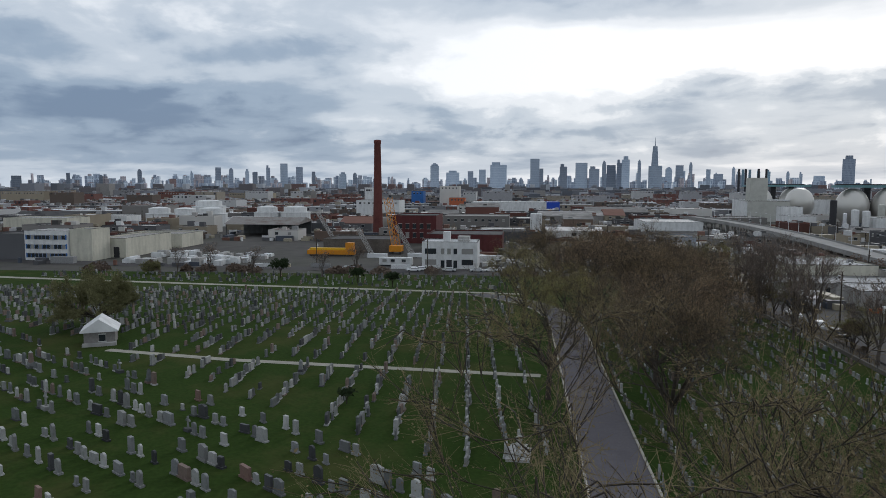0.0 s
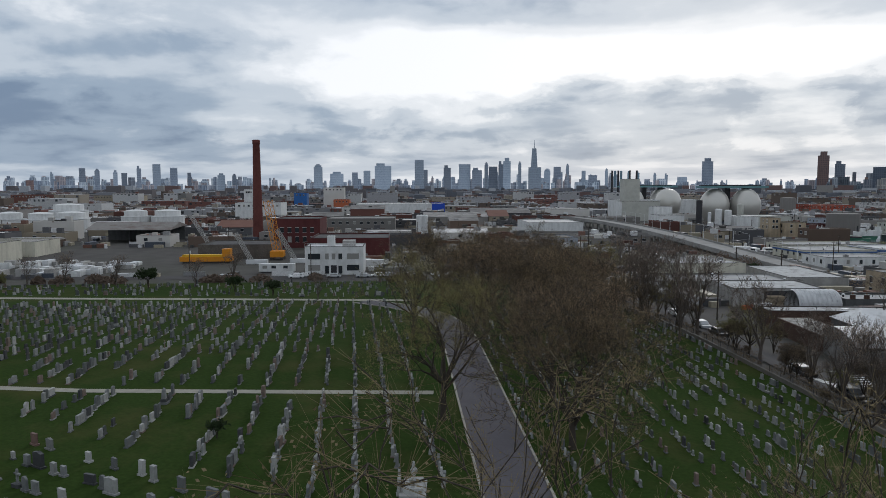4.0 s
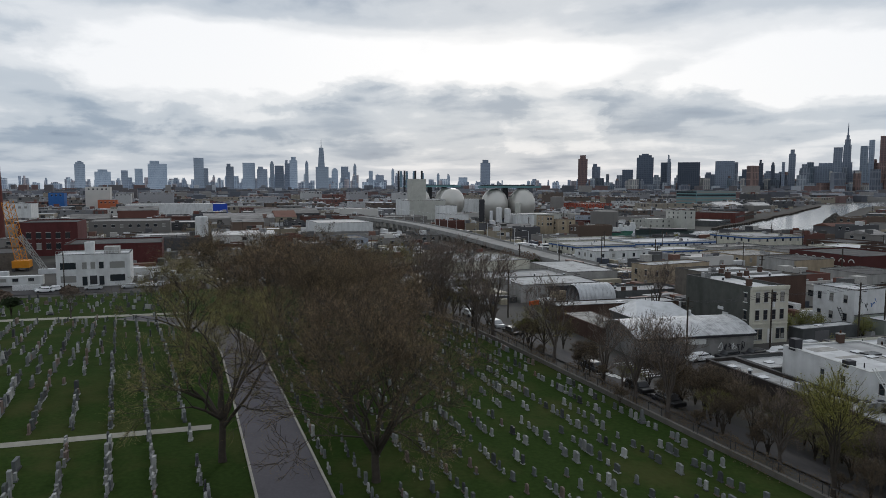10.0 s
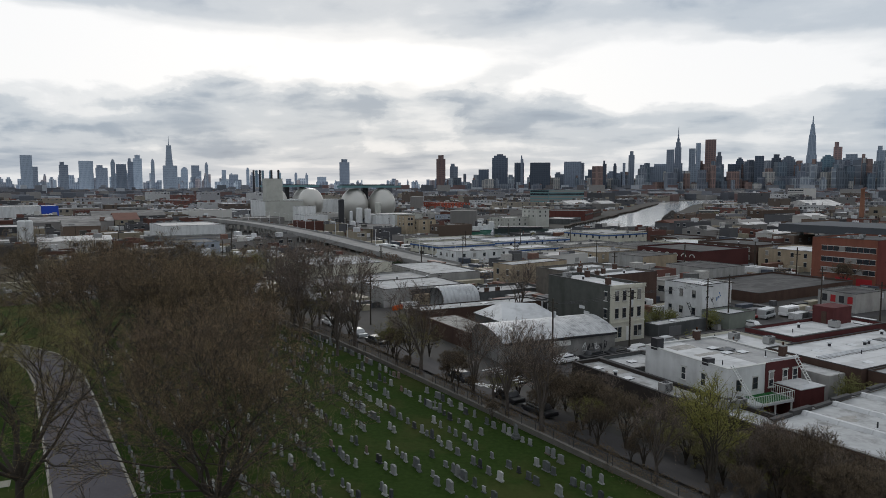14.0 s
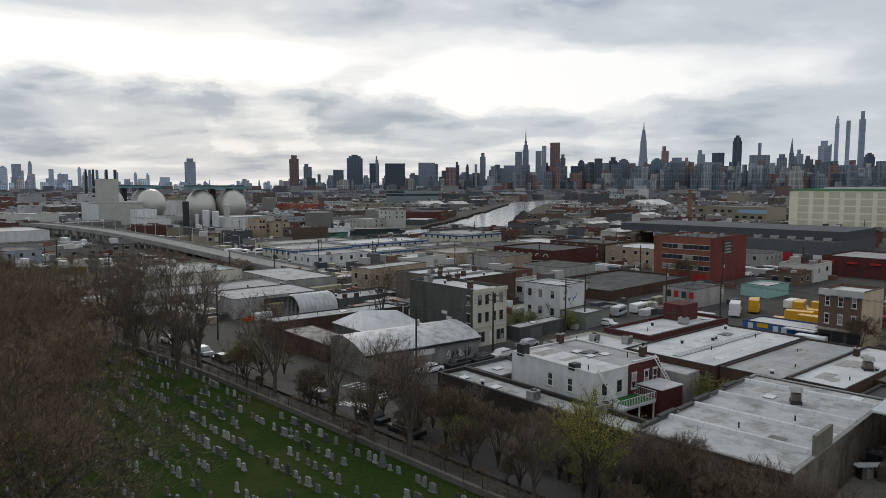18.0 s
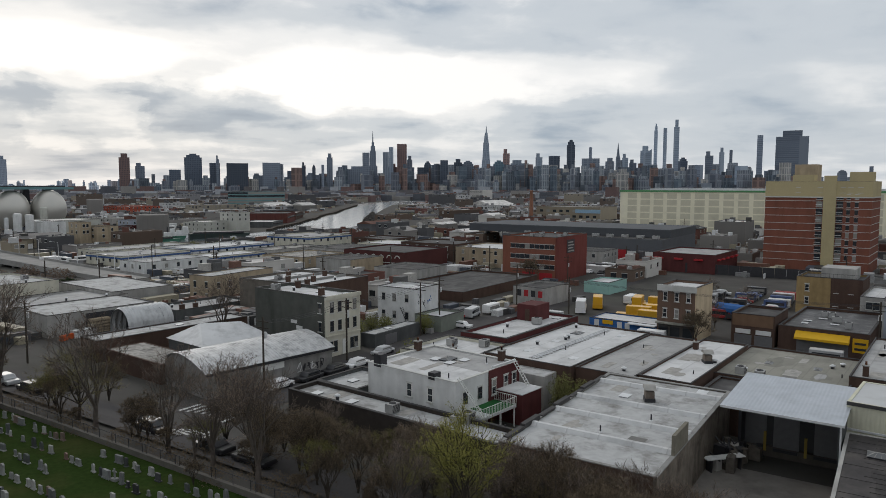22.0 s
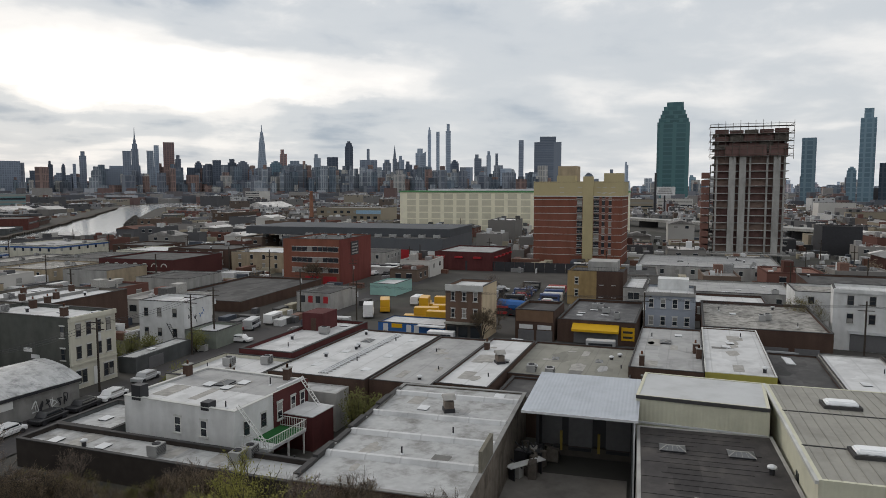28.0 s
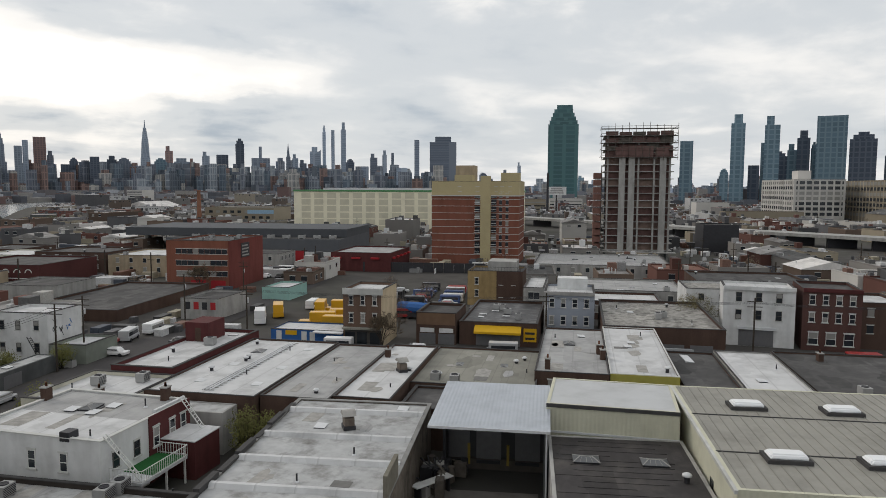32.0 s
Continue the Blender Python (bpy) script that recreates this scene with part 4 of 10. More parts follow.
# low dark-walled shop in front
ob, w, d, h = block("low_shop", "low flat-roofed shop with a dark brown flank", "workshop", 72.2, 77.2, 62.2, 96.4, -0.4, mat("dark_brown_wall", (0.045, 0.038, 0.034), 0.9, 0.3, 1.0, stain=0.3), ROOF_S)
block("low_shop", "low flat-roofed yard building beside the white row", "workshop", 78.2, 87.0, 88.6, 96.2, -0.4, DGREY, ROOF_S)
for u, v, k in ((75, 93, "hatch"), (74.8, 87, "hatch"), (74.4, 89.0, "vent"), (74.4, 80.4, "ac"), (75.0, 71.8, "ac"), (76.6, 71.4, "ac"), (76.3, 66.5, "pipe"), (82, 93, "hatch")):
    roof_unit(k, u, v, -0.85, 0)

# maroon building with a stair bulkhead, and the cream link
ob, w, d, h = block("maroon_workshop", "maroon-painted workshop with a white roof and bulkhead", "workshop", 103.4, 127.2, 80.0, 88.6, 2.6, MAROON, ROOF_W)
simple_box("bulkhead", w / 2 - 7.5, w / 2 - 2.6, d / 2 - 4.2, d / 2 - 0.5, h - 0.45, h + 2.4, MAROON, ob)
simple_box("bulkhead_door", w / 2 - 7.55, w / 2 - 7.5, d / 2 - 3.0, d / 2 - 2.1, h - 0.45, h + 1.6, BRICK_B, ob)
for u, v, k in ((108, 84, "pipe"), (113, 86, "vent"), (118, 83, "ac"), (124.6, 82.4, "hatch")):
    roof_unit(k, u, v, 2.15, 90)
ob, w, d, h = block("cream_workshop", "low cream-walled workshop with a pale flat roof", "workshop", 91.3, 103.2, 80.4, 92.0, 1.9, CREAM, ROOF_W)
for u, v, k in ((93.4, 84.2, "stack"), (99, 88, "ac"), (97, 90, "pipe"), (101, 83.5, "ac")):
    roof_unit(k, u, v, 1.45, 0)

# row of flat workshop roofs
ob, w, d, h = block("workshop", "wide white-roofed workshop with skylights and a pipe rack", "workshop", 95.5, 123.2, 66.0, 79.7, 2.0, BRICK_B, ROOF_W, parapet=0.3, group="workshop row")
for i in range(26):
    x = -w / 2 + 2 + i * 0.98
    simple_box("pipe_rack_sleeper", x, x + 0.16, -0.9, 0.6, h - 0.28, h - 0.14, GREYW, ob)
bm = bmesh.new()
for y in (-0.55, -0.15, 0.25):
    tube(bm, (-w / 2 + 1.6, y, h - 0.02), (w / 2 - 1.4, y, h - 0.02), 0.09, 0.09, 6)
part("pipe_rack", bm, STEEL_W, ob)
for u, v, k in ((101.3, 76.2, "hatch"), (109.3, 75.5, "hatch"), (116.5, 75, "skylight"), (100.7, 68.9, "hatch"), (108.2, 68.6, "hatch"), (105.6, 76.9, "vent"), (111.5, 74.7, "pipe"), (112.2, 74.7, "vent"),
                (110.9, 74.6, "vent"), (118.6, 68.4, "hatch"), (120.8, 77, "vent"), (104.5, 71.8, "pipe"), (117.5, 70.8, "pipe")):
    roof_unit(k, u, v, 1.7, 0)
ob, w, d, h = block("workshop", "grey-roofed brick workshop with a tarred parapet", "workshop", 95.7, 122.0, 57.8, 65.8, 1.9, BRICK_B, ROOF_G, group="workshop row")
for u, v, k in ((112.9, 63, "pipe"), (98, 62.8, "hatch"), (98.4, 61, "vent"), (103.5, 60, "pipe"), (118, 60.4, "hatch")):
    roof_unit(k, u, v, 1.45, 0)
ob, w, d, h = block("workshop", "white-roofed brick workshop with large fans", "workshop", 96.2, 122.4, 51.0, 57.6, 2.0, BRICK_B, ROOF_W, group="workshop row")
roof_unit("hood", 108.5, 52.9, 1.75, 30).scale = (1.15, 1.15, 1.15)
for u, v, k in ((115.9, 56.2, "stack"), (105, 55.5, "hatch"), (101.5, 53, "pipe"), (109, 52, "vent")):
    roof_unit(k, u, v, 1.55, 0)
ob, w, d, h = block("workshop", "tan roll-roofed workshop with hipped skylights", "workshop", 104.4, 123.8, 35.5, 50.8, 1.5, BRICK_B, ROOF_T, group="workshop row")
for u, v, k in ((115.2, 46.2, "skylight"), (115.1, 40.2, "skylight"), (118.4, 37.5, "vent"), (116.6, 38.6, "vent"), (107.5, 48.5, "ac"), (109, 48.2, "vent"), (106.6, 46, "ac"), (112, 37.2, "pipe")):
    roof_unit(k, u, v, 1.05, 0)
block("workshop", "small flat-roofed workshop link with a grey roof", "workshop", 92.0, 95.3, 69.0, 80.2, 1.2, GREYW, ROOF_S, parapet=0.05)
block("workshop", "dark-edged grey workshop roof behind the canopy", "workshop", 95.6, 104.2, 36.0, 50.8, 1.2, BRICK_B, ROOF_D, parapet=0.2)
ob, w, d, h = block("workshop", "grey-roofed red brick workshop with roof stacks", "workshop", 107.6, 135.0, 26.3, 35.3, 2.6, BRICK_B, ROOF_G, parapet=0.2, group="workshop row")
windows(ob, w, d, "u0", [1.4, 2.4], [h - 2.2], (0.9, 1.2), FRAME_W)
for u, v, k in ((124.6, 31.1, "skylight"), (110.2, 34.6, "stack"), (116, 27.2, "stack"), (119, 27.4, "stack"), (128, 33, "pipe"), (130, 29, "hatch")):
    roof_unit(k, u, v, 2.4, 0)
ob, w, d, h = block("workshop", "patched white-roofed workshop with a yellow wall band", "workshop", 107.6, 136.8, 18.0, 26.1, 2.6, BRICK_B, ROOF_W, parapet=0.15, group="workshop row", coping=COPING_L)
simple_box("wall_band", -w / 2 - 0.1, -w / 2, -d / 2, d / 2, h - 1.1, h, mat("dull_yellow", (0.34, 0.31, 0.08), 0.8, 0.2, 1.0, stain=0.3), ob, "dull yellow fascia band")
for u, v, k in ((123.6, 22.9, "hatch"), (126.2, 22.1, "hatch"), (110, 20, "vent"), (131, 20, "pipe")):
    roof_unit(k, u, v, 2.45, 0)
ob, w, d, h = block("workshop", "dark flat-roofed workshop with patched tar", "workshop", 105.0, 127.0, 11.1, 17.7, 1.2, BRICK_B, ROOF_D, group="workshop row")
roof_unit("hatch", 123.5, 14.7, 0.75, 0).scale = (3, 1.2, 0.8)
roof_unit("hatch", 110, 14, 0.75, 0)
ob, w, d, h = block("workshop", "pale grey roofed workshop with one hatch", "workshop", 104.6, 127.2, 3.1, 10.9, 1.5, GREYW, ROOF_W, parapet=0.25, group="workshop row")
roof_unit("hatch", 111.8, 8.3, 1.3, 0)
roof_unit("pipe", 118, 4.5, 1.25, 0)
ob, w, d, h = block("workshop", "black-roofed low workshop with worn pale streaks", "workshop", 97.0, 127.4, -24.0, 2.9, 1.4, BRICK_B, ROOF_D, group="workshop row")
for u, v, k in ((124.1, -3.3, "stack"), (108, -2, "ac"), (112, -8, "hatch"), (104, -12, "vent"), (118, -14, "ac")):
    roof_unit(k, u, v, 0.95, 0)

# big workshop with folds across its roof
ob, w, d, h = block("large_workshop", "large flat-roofed workshop with folded stained membrane", "workshop", 66.6, 95.2, 47.3, 61.9, 2.0, mat("weathered_render", (0.165, 0.142, 0.118), 0.9, 0.5, 1.3, dark=(0.075, 0.06, 0.048), stain=1.0, stain_scale=0.5, streak=0.5), ROOF_S, parapet=0.12, coping=COPING_G, sides={"u0": mat("sooty_red_brick", (0.1, 0.066, 0.052), 0.9, 0.35, 5.0, dark=(0.05, 0.036, 0.03), stain=0.7, stain_scale=0.4)})
for u in (73.1, 78.8, 84.6, 91.8):
    curb("roof_fold", ob, u - 81.1 - 0.5, u - 81.1 + 0.5, -d / 2 + 0.3, d / 2 - 0.3, h - 0.13, 0.38, ROOF_W)
for k, u in enumerate((69.5, 73, 77, 80.6, 84.6, 88, 91.6)):
    simple_box("stepped_coping", u - 81.1 - 1.7, u - 81.1 + 1.7, d / 2 - 0.4, d / 2 + 0.12, h - 0.1 + 0.12 * k * 0.4, h + 0.22 + 0.2 * (k % 2), COPING, ob)
simple_box("wall_stub", -w / 2 + 5.2, -w / 2 + 9.6, -d / 2 - 0.02, -d / 2 + 0.3, h, h + 1.9, mat("mossy_panel", (0.2, 0.185, 0.15), 0.9, 0.35, 1.5, stain=0.6), ob, "upright mossy grey parapet panel")
roof_unit("hood", 87.0, 54.2, 1.88, 25)
for u, v, k in ((74.5, 55.1, "pipe"), (80.5, 52, "pipe"), (87.2, 57, "hatch"), (93.4, 50, "hatch")):
    roof_unit(k, u, v, 1.85, 0)

# loading dock under a tin canopy, with its yard
ob = thing("loading_dock", place(88.4, 40.3, -3.4, -1.5), "dark loading dock under a sloping tin canopy", "loading dock")
simple_box("back_wall", 5.7, 6.1, -5.0, 5.0, 0, 7.8, DGREY, ob)
simple_box("side_wall", 1.2, 5.7, 4.8, 5.1, 0, 7.4, STEEL_D, ob)
simple_box("side_wall", -5.6, 5.7, -5.1, -4.8, 0, 7.4, DGREY, ob)
bm = bmesh.new()
vs = quad_box(bm, -6.3, 6.2, -5.35, 5.35, 7.5, 7.62)
for k in (1, 2, 5, 6):
    vs[k].co.z += 0.5
part("canopy", bm, TIN, ob, "pale blue-grey corrugated tin roof")
simple_box("fascia", -6.36, -6.3, -5.35, 5.35, 7.4, 7.63, STEEL_W, ob)
simple_box("corner_post", -5.9, -5.75, -5.1, -4.95, 0, 7.45, STEEL_W, ob, "slim white steel post")
simple_box("platform", 3.0, 5.7, -4.8, 4.8, 0, 1.1, mat("worn_dock_edge", (0.09, 0.08, 0.07), 0.9, 0.3, 1.0), ob)
for y in (-1.3, 2.6):
    simple_box("bollard", 2.14, 2.32, y - 0.13, y + 0.13, 0.9, 3.0, mat("dull_yellow_post", (0.27, 0.2, 0.05), 0.7, 0.2), ob, "yellow steel guard post")
for y in (-3.2, 0.7, 3.9):
    simple_box("dock_door", 3.18, 3.3, y - 1.25, y + 1.25, 1.1, 5.4, SHUTTER, ob)
    simple_box("dock_bumper", 2.8, 3.0, y - 1.2, y + 1.2, 0.75, 1.05, STEEL_D, ob)
# wall colour is darkened to hold the shade under the canopy
simple_box("dock_wall", 3.3, 3.6, -4.8, 4.8, 1.2, 7.4, mat("dock_shade_wall", (0.06, 0.06, 0.062), 0.9, 0.2, 1.0), ob)
single("yard", sheet([66.8, 75, 86.0], [36.0, 41, 47.3], lambda u, v: gz(u, v) + 0.1), mat("yard_concrete", (0.17, 0.158, 0.145), 0.95, 0.3, 0.8, dark=(0.075, 0.07, 0.063), stain=0.7, stain_scale=0.25), GRID.copy(), "stained concrete loading yard", "yard", kind="structure")
rng_s = random.Random(77)
RUST = mat("scrap_metal", (0.13, 0.115, 0.1), 0.7, 0.5, 2.0, metal=0.3, stain=0.7)
for k in range(26):
    # a heap of old machines, drums and pipes beside the dock
    u, v = rng_s.gauss(87.4, 1.5), rng_s.gauss(45.0, 0.8)
    ob = thing("scrap_piece", place(u, v, gz(u, v) + 0.1, rng_s.uniform(0, 90)), "rusty grey scrap machine part heaped beside a dock", "scrap", "scrap heap")
    tall = rng_s.uniform(0.5, 1.7)
    if k % 3 == 0:
        bm = bmesh.new()
        lathe(bm, [(0.001, 0), (0.36, 0), (0.38, tall * 0.5), (0.36, tall), (0.001, tall)], 10)
        part("drum", bm, (RUST, STEEL_D, STEEL_D)[k % 4 % 3], ob)
    else:
        simple_box("casing", -0.6, 0.6, -0.4, 0.4, 0, tall, (RUST, STEEL_D, RUST, GREYW)[k % 4], ob)
        bm = bmesh.new()
        tube(bm, (-0.8, 0.2, tall * 0.9), (rng_s.uniform(0.5, 1.3), -0.3, tall + rng_s.uniform(0, 0.7)), 0.08, 0.08, 6)
        part("pipe", bm, STEEL_D if k % 2 else RUST, ob)
ob = thing("scrap_board", place(84.6, 45.7, gz(84.6, 45.7) + 0.1, -42), "long white board laid on trestles in a yard", "board")
simple_box("board", -2.2, 2.2, -0.5, 0.5, 1.3, 1.4, WHITE, ob)
for x in (-1.7, 1.7):
    simple_box("trestle", x - 0.06, x + 0.06, -0.45, 0.45, 0, 1.3, STEEL_D, ob)

# metal hall with seamed roof, cream hall, dark ribbed roof
ob, w, d, h = block("metal_hall", "cream-sided metal hall with a brown standing-seam roof", "hall", 69.6, 94.6, -26.0, 22.8, 5.0, SIDING, SEAM, parapet=0.03, turn=-1.5)
for u in (76.6, 85.6):
    simple_box("roof_lap", u - 82.1 - 0.06, u - 82.1 + 0.06, -d / 2 + 0.2, d / 2 - 0.2, h - 0.03, h + 0.04, COPING, ob)
bm = bmesh.new()
for i in range(54):
    y = -d / 2 + 0.45 + i * 0.9
    quad_box(bm, -w / 2 + 0.2, w / 2 - 0.2, y - 0.018, y + 0.02, h - 0.03, h + 0.02)
tagged(part("roof_seam", bm, SEAM, ob), kind="stuff")
simple_box("wall_window", -w / 2 + 6.4, -w / 2 + 7.4, d / 2, d / 2 + 0.06, h - 4.6, h - 2.2, GLASS, ob)
simple_box("gutter", -w / 2 - 0.2, w / 2, d / 2, d / 2 + 0.25, h - 0.25, h + 0.02, COPING_L, ob)
dome_first = None
for u, v in ((88.7, 17.1), (88.1, 9.1), (76.1, 18.0), (75.8, 11.2), (88, 1), (75.6, 3)):
    if dome_first is None:
        dome_first = thing("dome_skylight", place(u, v, 5.0), "long white domed plastic skylight on a metal roof", "skylight", "domed skylights")
        simple_box("curb", -1.0, 1.0, -1.6, 1.6, -0.03, 0.28, COPING, dome_first)
        bm = bmesh.new()
        vs = quad_box(bm, -0.85, 0.85, -1.45, 1.45, 0.28, 0.62)
        for p in vs[4:]:
            p.co.x *= 0.7
            p.co.y *= 0.85
        bmesh.ops.bevel(bm, geom=[e for e in bm.edges if e.calc_length() > 0], offset=0.12, segments=2, affect="EDGES")
        part("dome", bm, mat("milky_plastic", (0.74, 0.75, 0.76), 0.35, 0.05, 1.0, bump=0, spec=0.5), dome_first)
    else:
        copy_thing(dome_first, place(u, v, 5.0))
ob, w, d, h = block("cream_hall", "cream-sided raised hall with a white flat roof", "hall", 86.9, 96.0, 22.95, 34.9, 5.0, SIDING, ROOF_C, parapet=0.06, turn=-6.0)
simple_box("fascia", -w / 2 - 0.12, -w / 2, -d / 2, d / 2, h - 0.32, h + 0.02, COPING, ob)
simple_box("base_flashing", -w / 2 - 0.08, -w / 2, -d / 2, d / 2, h - 2.75, h - 2.55, STEEL_W, ob)
RIBBED_D = mat("black_ribbed_roof", (0.05, 0.046, 0.046), 0.75, 0.3, 1.0, dark=(0.12, 0.11, 0.10), stain=0.5, stain_scale=0.35, patch=0.25)
ob, w, d, h = block("dark_workshop", "low workshop with a black ribbed roof", "workshop", 60.5, 86.3, 23.2, 35.2, 2.4, GREYW, RIBBED_D, parapet=0.05, coping=COPING_L)
rng_rib = random.Random(4)
for i in range(23):
    a = d / 2 - 0.35 - (rng_rib.uniform(0, 2.5) if i % 3 else 0)
    b = -d / 2 + 0.35 + (rng_rib.uniform(0.5, 7.0) if i % 2 else rng_rib.uniform(0, 3))
    simple_box("roof_rib", -w / 2 + 0.8 + i * 1.08, -w / 2 + 0.89 + i * 1.08, b, a, h - 0.05, h - 0.012, RIBBED_D, ob)
for u, v, k in ((80.7, 32.2, "skylight"), (80.7, 26.6, "skylight"), (77.2, 24.8, "vent"), (70, 30, "skylight"), (66, 27, "pipe")):
    roof_unit(k, u, v, 2.35, 90)

# long mottled roof and the houses across the avenue
ob, w, d, h = block("warehouse", "brown brick warehouse with a mottled flat roof", "warehouse", 139.6, 168.0, 4.2, 23.6, 2.2, BRICK_B, ROOF_M)
for s in (-6, -1.5, 5):
    simple_box("shutter", -w / 2 - 0.05, -w / 2, s - 1.8, s + 1.8, 0.15, 3.0, SHUTTER, ob)
simple_box("base_wall", -w / 2 - 0.08, -w / 2, -d / 2, d / 2, 0, 1.0, GREYW, ob)
for u, v, k in ((150, 14, "ac"), (151.6, 12.8, "ac"), (160, 20, "pipe"), (146, 9, "pipe"), (163, 10, "vent"), (156, 18, "hatch")):
    roof_unit(k, u, v, 1.75, 0)


def cornice(parent, w, d, h, material, face="u0", drop=0.55):
    if face == "u0":
        simple_box("cornice", -w / 2 - 0.35, -w / 2, -d / 2, d / 2, h - drop, h + 0.12, material, parent)
    else:
        simple_box("cornice", -w / 2, w / 2, -d / 2 - 0.35, -d / 2, h - drop, h + 0.12, material, parent)


ob, w, d, h = block("town_house", "blue-grey sided two-storey house with white sashes", "house", 158.0, 170.0, 24.0, 33.6, 5.0, BLUEGREY, ROOF_W, group="houses", sides={"v1": GREYW})
windows(ob, w, d, "u0", spread(-4.4, 4.4, 4), [2.2, 5.6], (0.95, 1.7), FRAME_W)
windows(ob, w, d, "v1", [-3, 2], [5.6], (0.9, 1.5), FRAME_W)
cornice(ob, w, d, h, GREYW)
simple_box("bulkhead", 1.5, 5.5, -3.5, 2.5, h - 0.45, h + 1.8, WHITE, ob)
ob, w, d, h = block("town_house", "white three-storey house with dark sashes", "house", 153.0, 162.0, -11.0, 1.0, 7.4, WHITE, ROOF_W, group="houses", turn=-11.0)
windows(ob, w, d, "u0", spread(-5, 5, 3), [5.0, 8.2], (1.0, 1.7), FRAME_D)
simple_box("shop_fascia", -w / 2 - 0.5, -w / 2, -3.0, 3.5, 3.2, 3.7, STEEL_W, ob)
simple_box("shutter", -w / 2 - 0.06, -w / 2, -2.6, 3.2, 0.15, 3.1, SHUTTER, ob)
cornice(ob, w, d, h, WHITE)
ob, w, d, h = block("town_house", "red brick three-storey house with a dark cornice", "house", 150.6, 162.0, -21.4, -12.1, 7.6, mat("dull_red_brick", (0.095, 0.05, 0.044), 0.9, 0.25, 6.0, stain=0.35, streak=0.25), ROOF_D, group="houses", turn=-11.0)
windows(ob, w, d, "u0", spread(-4.2, 4.2, 4), [5.2, 8.3], (0.95, 1.7), FRAME_W)
windows(ob, w, d, "u0", spread(-4.2, 4.2, 3), [1.2], (1.6, 2.2), FRAME_W)
cornice(ob, w, d, h, MAROON)
# tan flank render is lightened to carry the brighter light on that side
ob, w, d, h = block("town_house", "brown brick three-storey house with a bare tan flank", "house", 143.5, 153.0, 62.4, 69.8, 7.0, mat("warm_brown_brick", (0.15, 0.098, 0.074), 0.9, 0.2, 5.0, stain=0.35, streak=0.25), ROOF_W, group="houses", sides={"v0": mat("bare_tan_render_lit", (0.52, 0.42, 0.29), 0.85, 0.12, 1.0, stain=0.3, streak=0.25)})
windows(ob, w, d, "u0", spread(-3.3, 3.3, 3), [4.4, 7.6], (0.8, 1.7), FRAME_W)
cornice(ob, w, d, h, COPING_L, drop=1.0)
simple_box("shop_front", -w / 2 - 0.08, -w / 2, -3.4, 3.4, 0.15, 3.2, FRAME_D, ob)
simple_box("shop_awning", -w / 2 - 1.2, -w / 2, -3.6, 3.6, 3.3, 3.6, ROOF_T, ob)
for s in (-2.2, 0.2, 2.4):
    simple_box("shop_glass", -w / 2 - 0.12, -w / 2 - 0.08, s - 0.9, s + 0.9, 0.6, 2.7, GLASS, ob)
ob, w, d, h = block("shop", "long low blue-painted shop with a yellow sign", "shop", 144.6, 152.0, 69.8, 84.0, -1.0, BLUE_P, ROOF_W, parapet=0.15)
simple_box("sign", -w / 2 - 0.1, -w / 2, 2.0, 4.2, 1.6, 2.4, YELLOW, ob, "small yellow shop sign")
simple_box("canopy", -w / 2 - 1.6, -w / 2, -d / 2, -1.5, 2.4, 2.6, STEEL_W, ob)
for s in (-1, 0.6, 5.5):
    simple_box("door", -w / 2 - 0.05, -w / 2, s - 0.5, s + 0.5, 0.15, 2.3, FRAME_W, ob)
ob, w, d, h = block("town_house", "ochre-rendered house with a brown brick half", "house", 192.0, 204.0, 38.0, 51.5, 4.8, mat("ochre_render", (0.33, 0.235, 0.115), 0.85, 0.2, 1.0, stain=0.4, streak=0.3), ROOF_D, group="houses", sides={"v0": BRICK_B})
simple_box("brick_front", -w / 2 - 0.12, -w / 2, -d / 2, -0.4, 0, h, BRICK_B, ob)
windows(ob, w, d, "u0", [-4.5, -1.5, 4.5], [2.4, 5.4], (0.9, 1.6), FRAME_W)
simple_box("roof_room", -4, 4, -5, 2, h - 0.45, h + 2.2, GREYW, ob)
picket_rail("roof_railing", ob, -5.8, -5.8, -6.2, 6.2, h, 1.0, STEEL_D, 16)

# cream corner house with a dark flank, and the sheds round it
ob, w, d, h = block("corner_house", "three-storey cream house with a dark grey flank", "house", 97.3, 105.5, 111.4, 130.2, 7.0, mat("dark_olive_render", (0.08, 0.084, 0.076), 0.88, 0.25, 1.0, dark=(0.11, 0.11, 0.1), stain=0.6, stain_scale=0.3, streak=0.3), ROOF_W, sides={"v0": CREAM}, turn=-4.0)
windows(ob, w, d, "v0", spread(-3.6, 3.6, 4), [4.5, 7.7], (0.85, 1.8), FRAME_D)
windows(ob, w, d, "v0", [-2.9, -1.9, 2.0, 3.0], [0.9], (0.85, 1.9), FRAME_D)
simple_box("door", -0.3, 0.8, -d / 2 - 0.06, -d / 2, 0.2, 2.8, FRAME_W, ob)
simple_box("cornice", -w / 2, w / 2, -d / 2 - 0.3, -d / 2, h - 0.5, h + 0.15, CREAM, ob)
simple_box("string_course", -w / 2, w / 2, -d / 2 - 0.15, -d / 2, 3.6, 3.85, CREAM, ob)
windows(ob, w, d, "u0", [-8.0], [4.5, 7.7], (0.8, 1.6), FRAME_D)
for y, z in ((-1.2, 5.2), (-2.6, 4.3)):
    simple_box("wall_patch", -w / 2 - 0.04, -w / 2, y - 0.9, y + 0.7, z, z + 0.6, WHITE, ob, "torn white poster remnant")
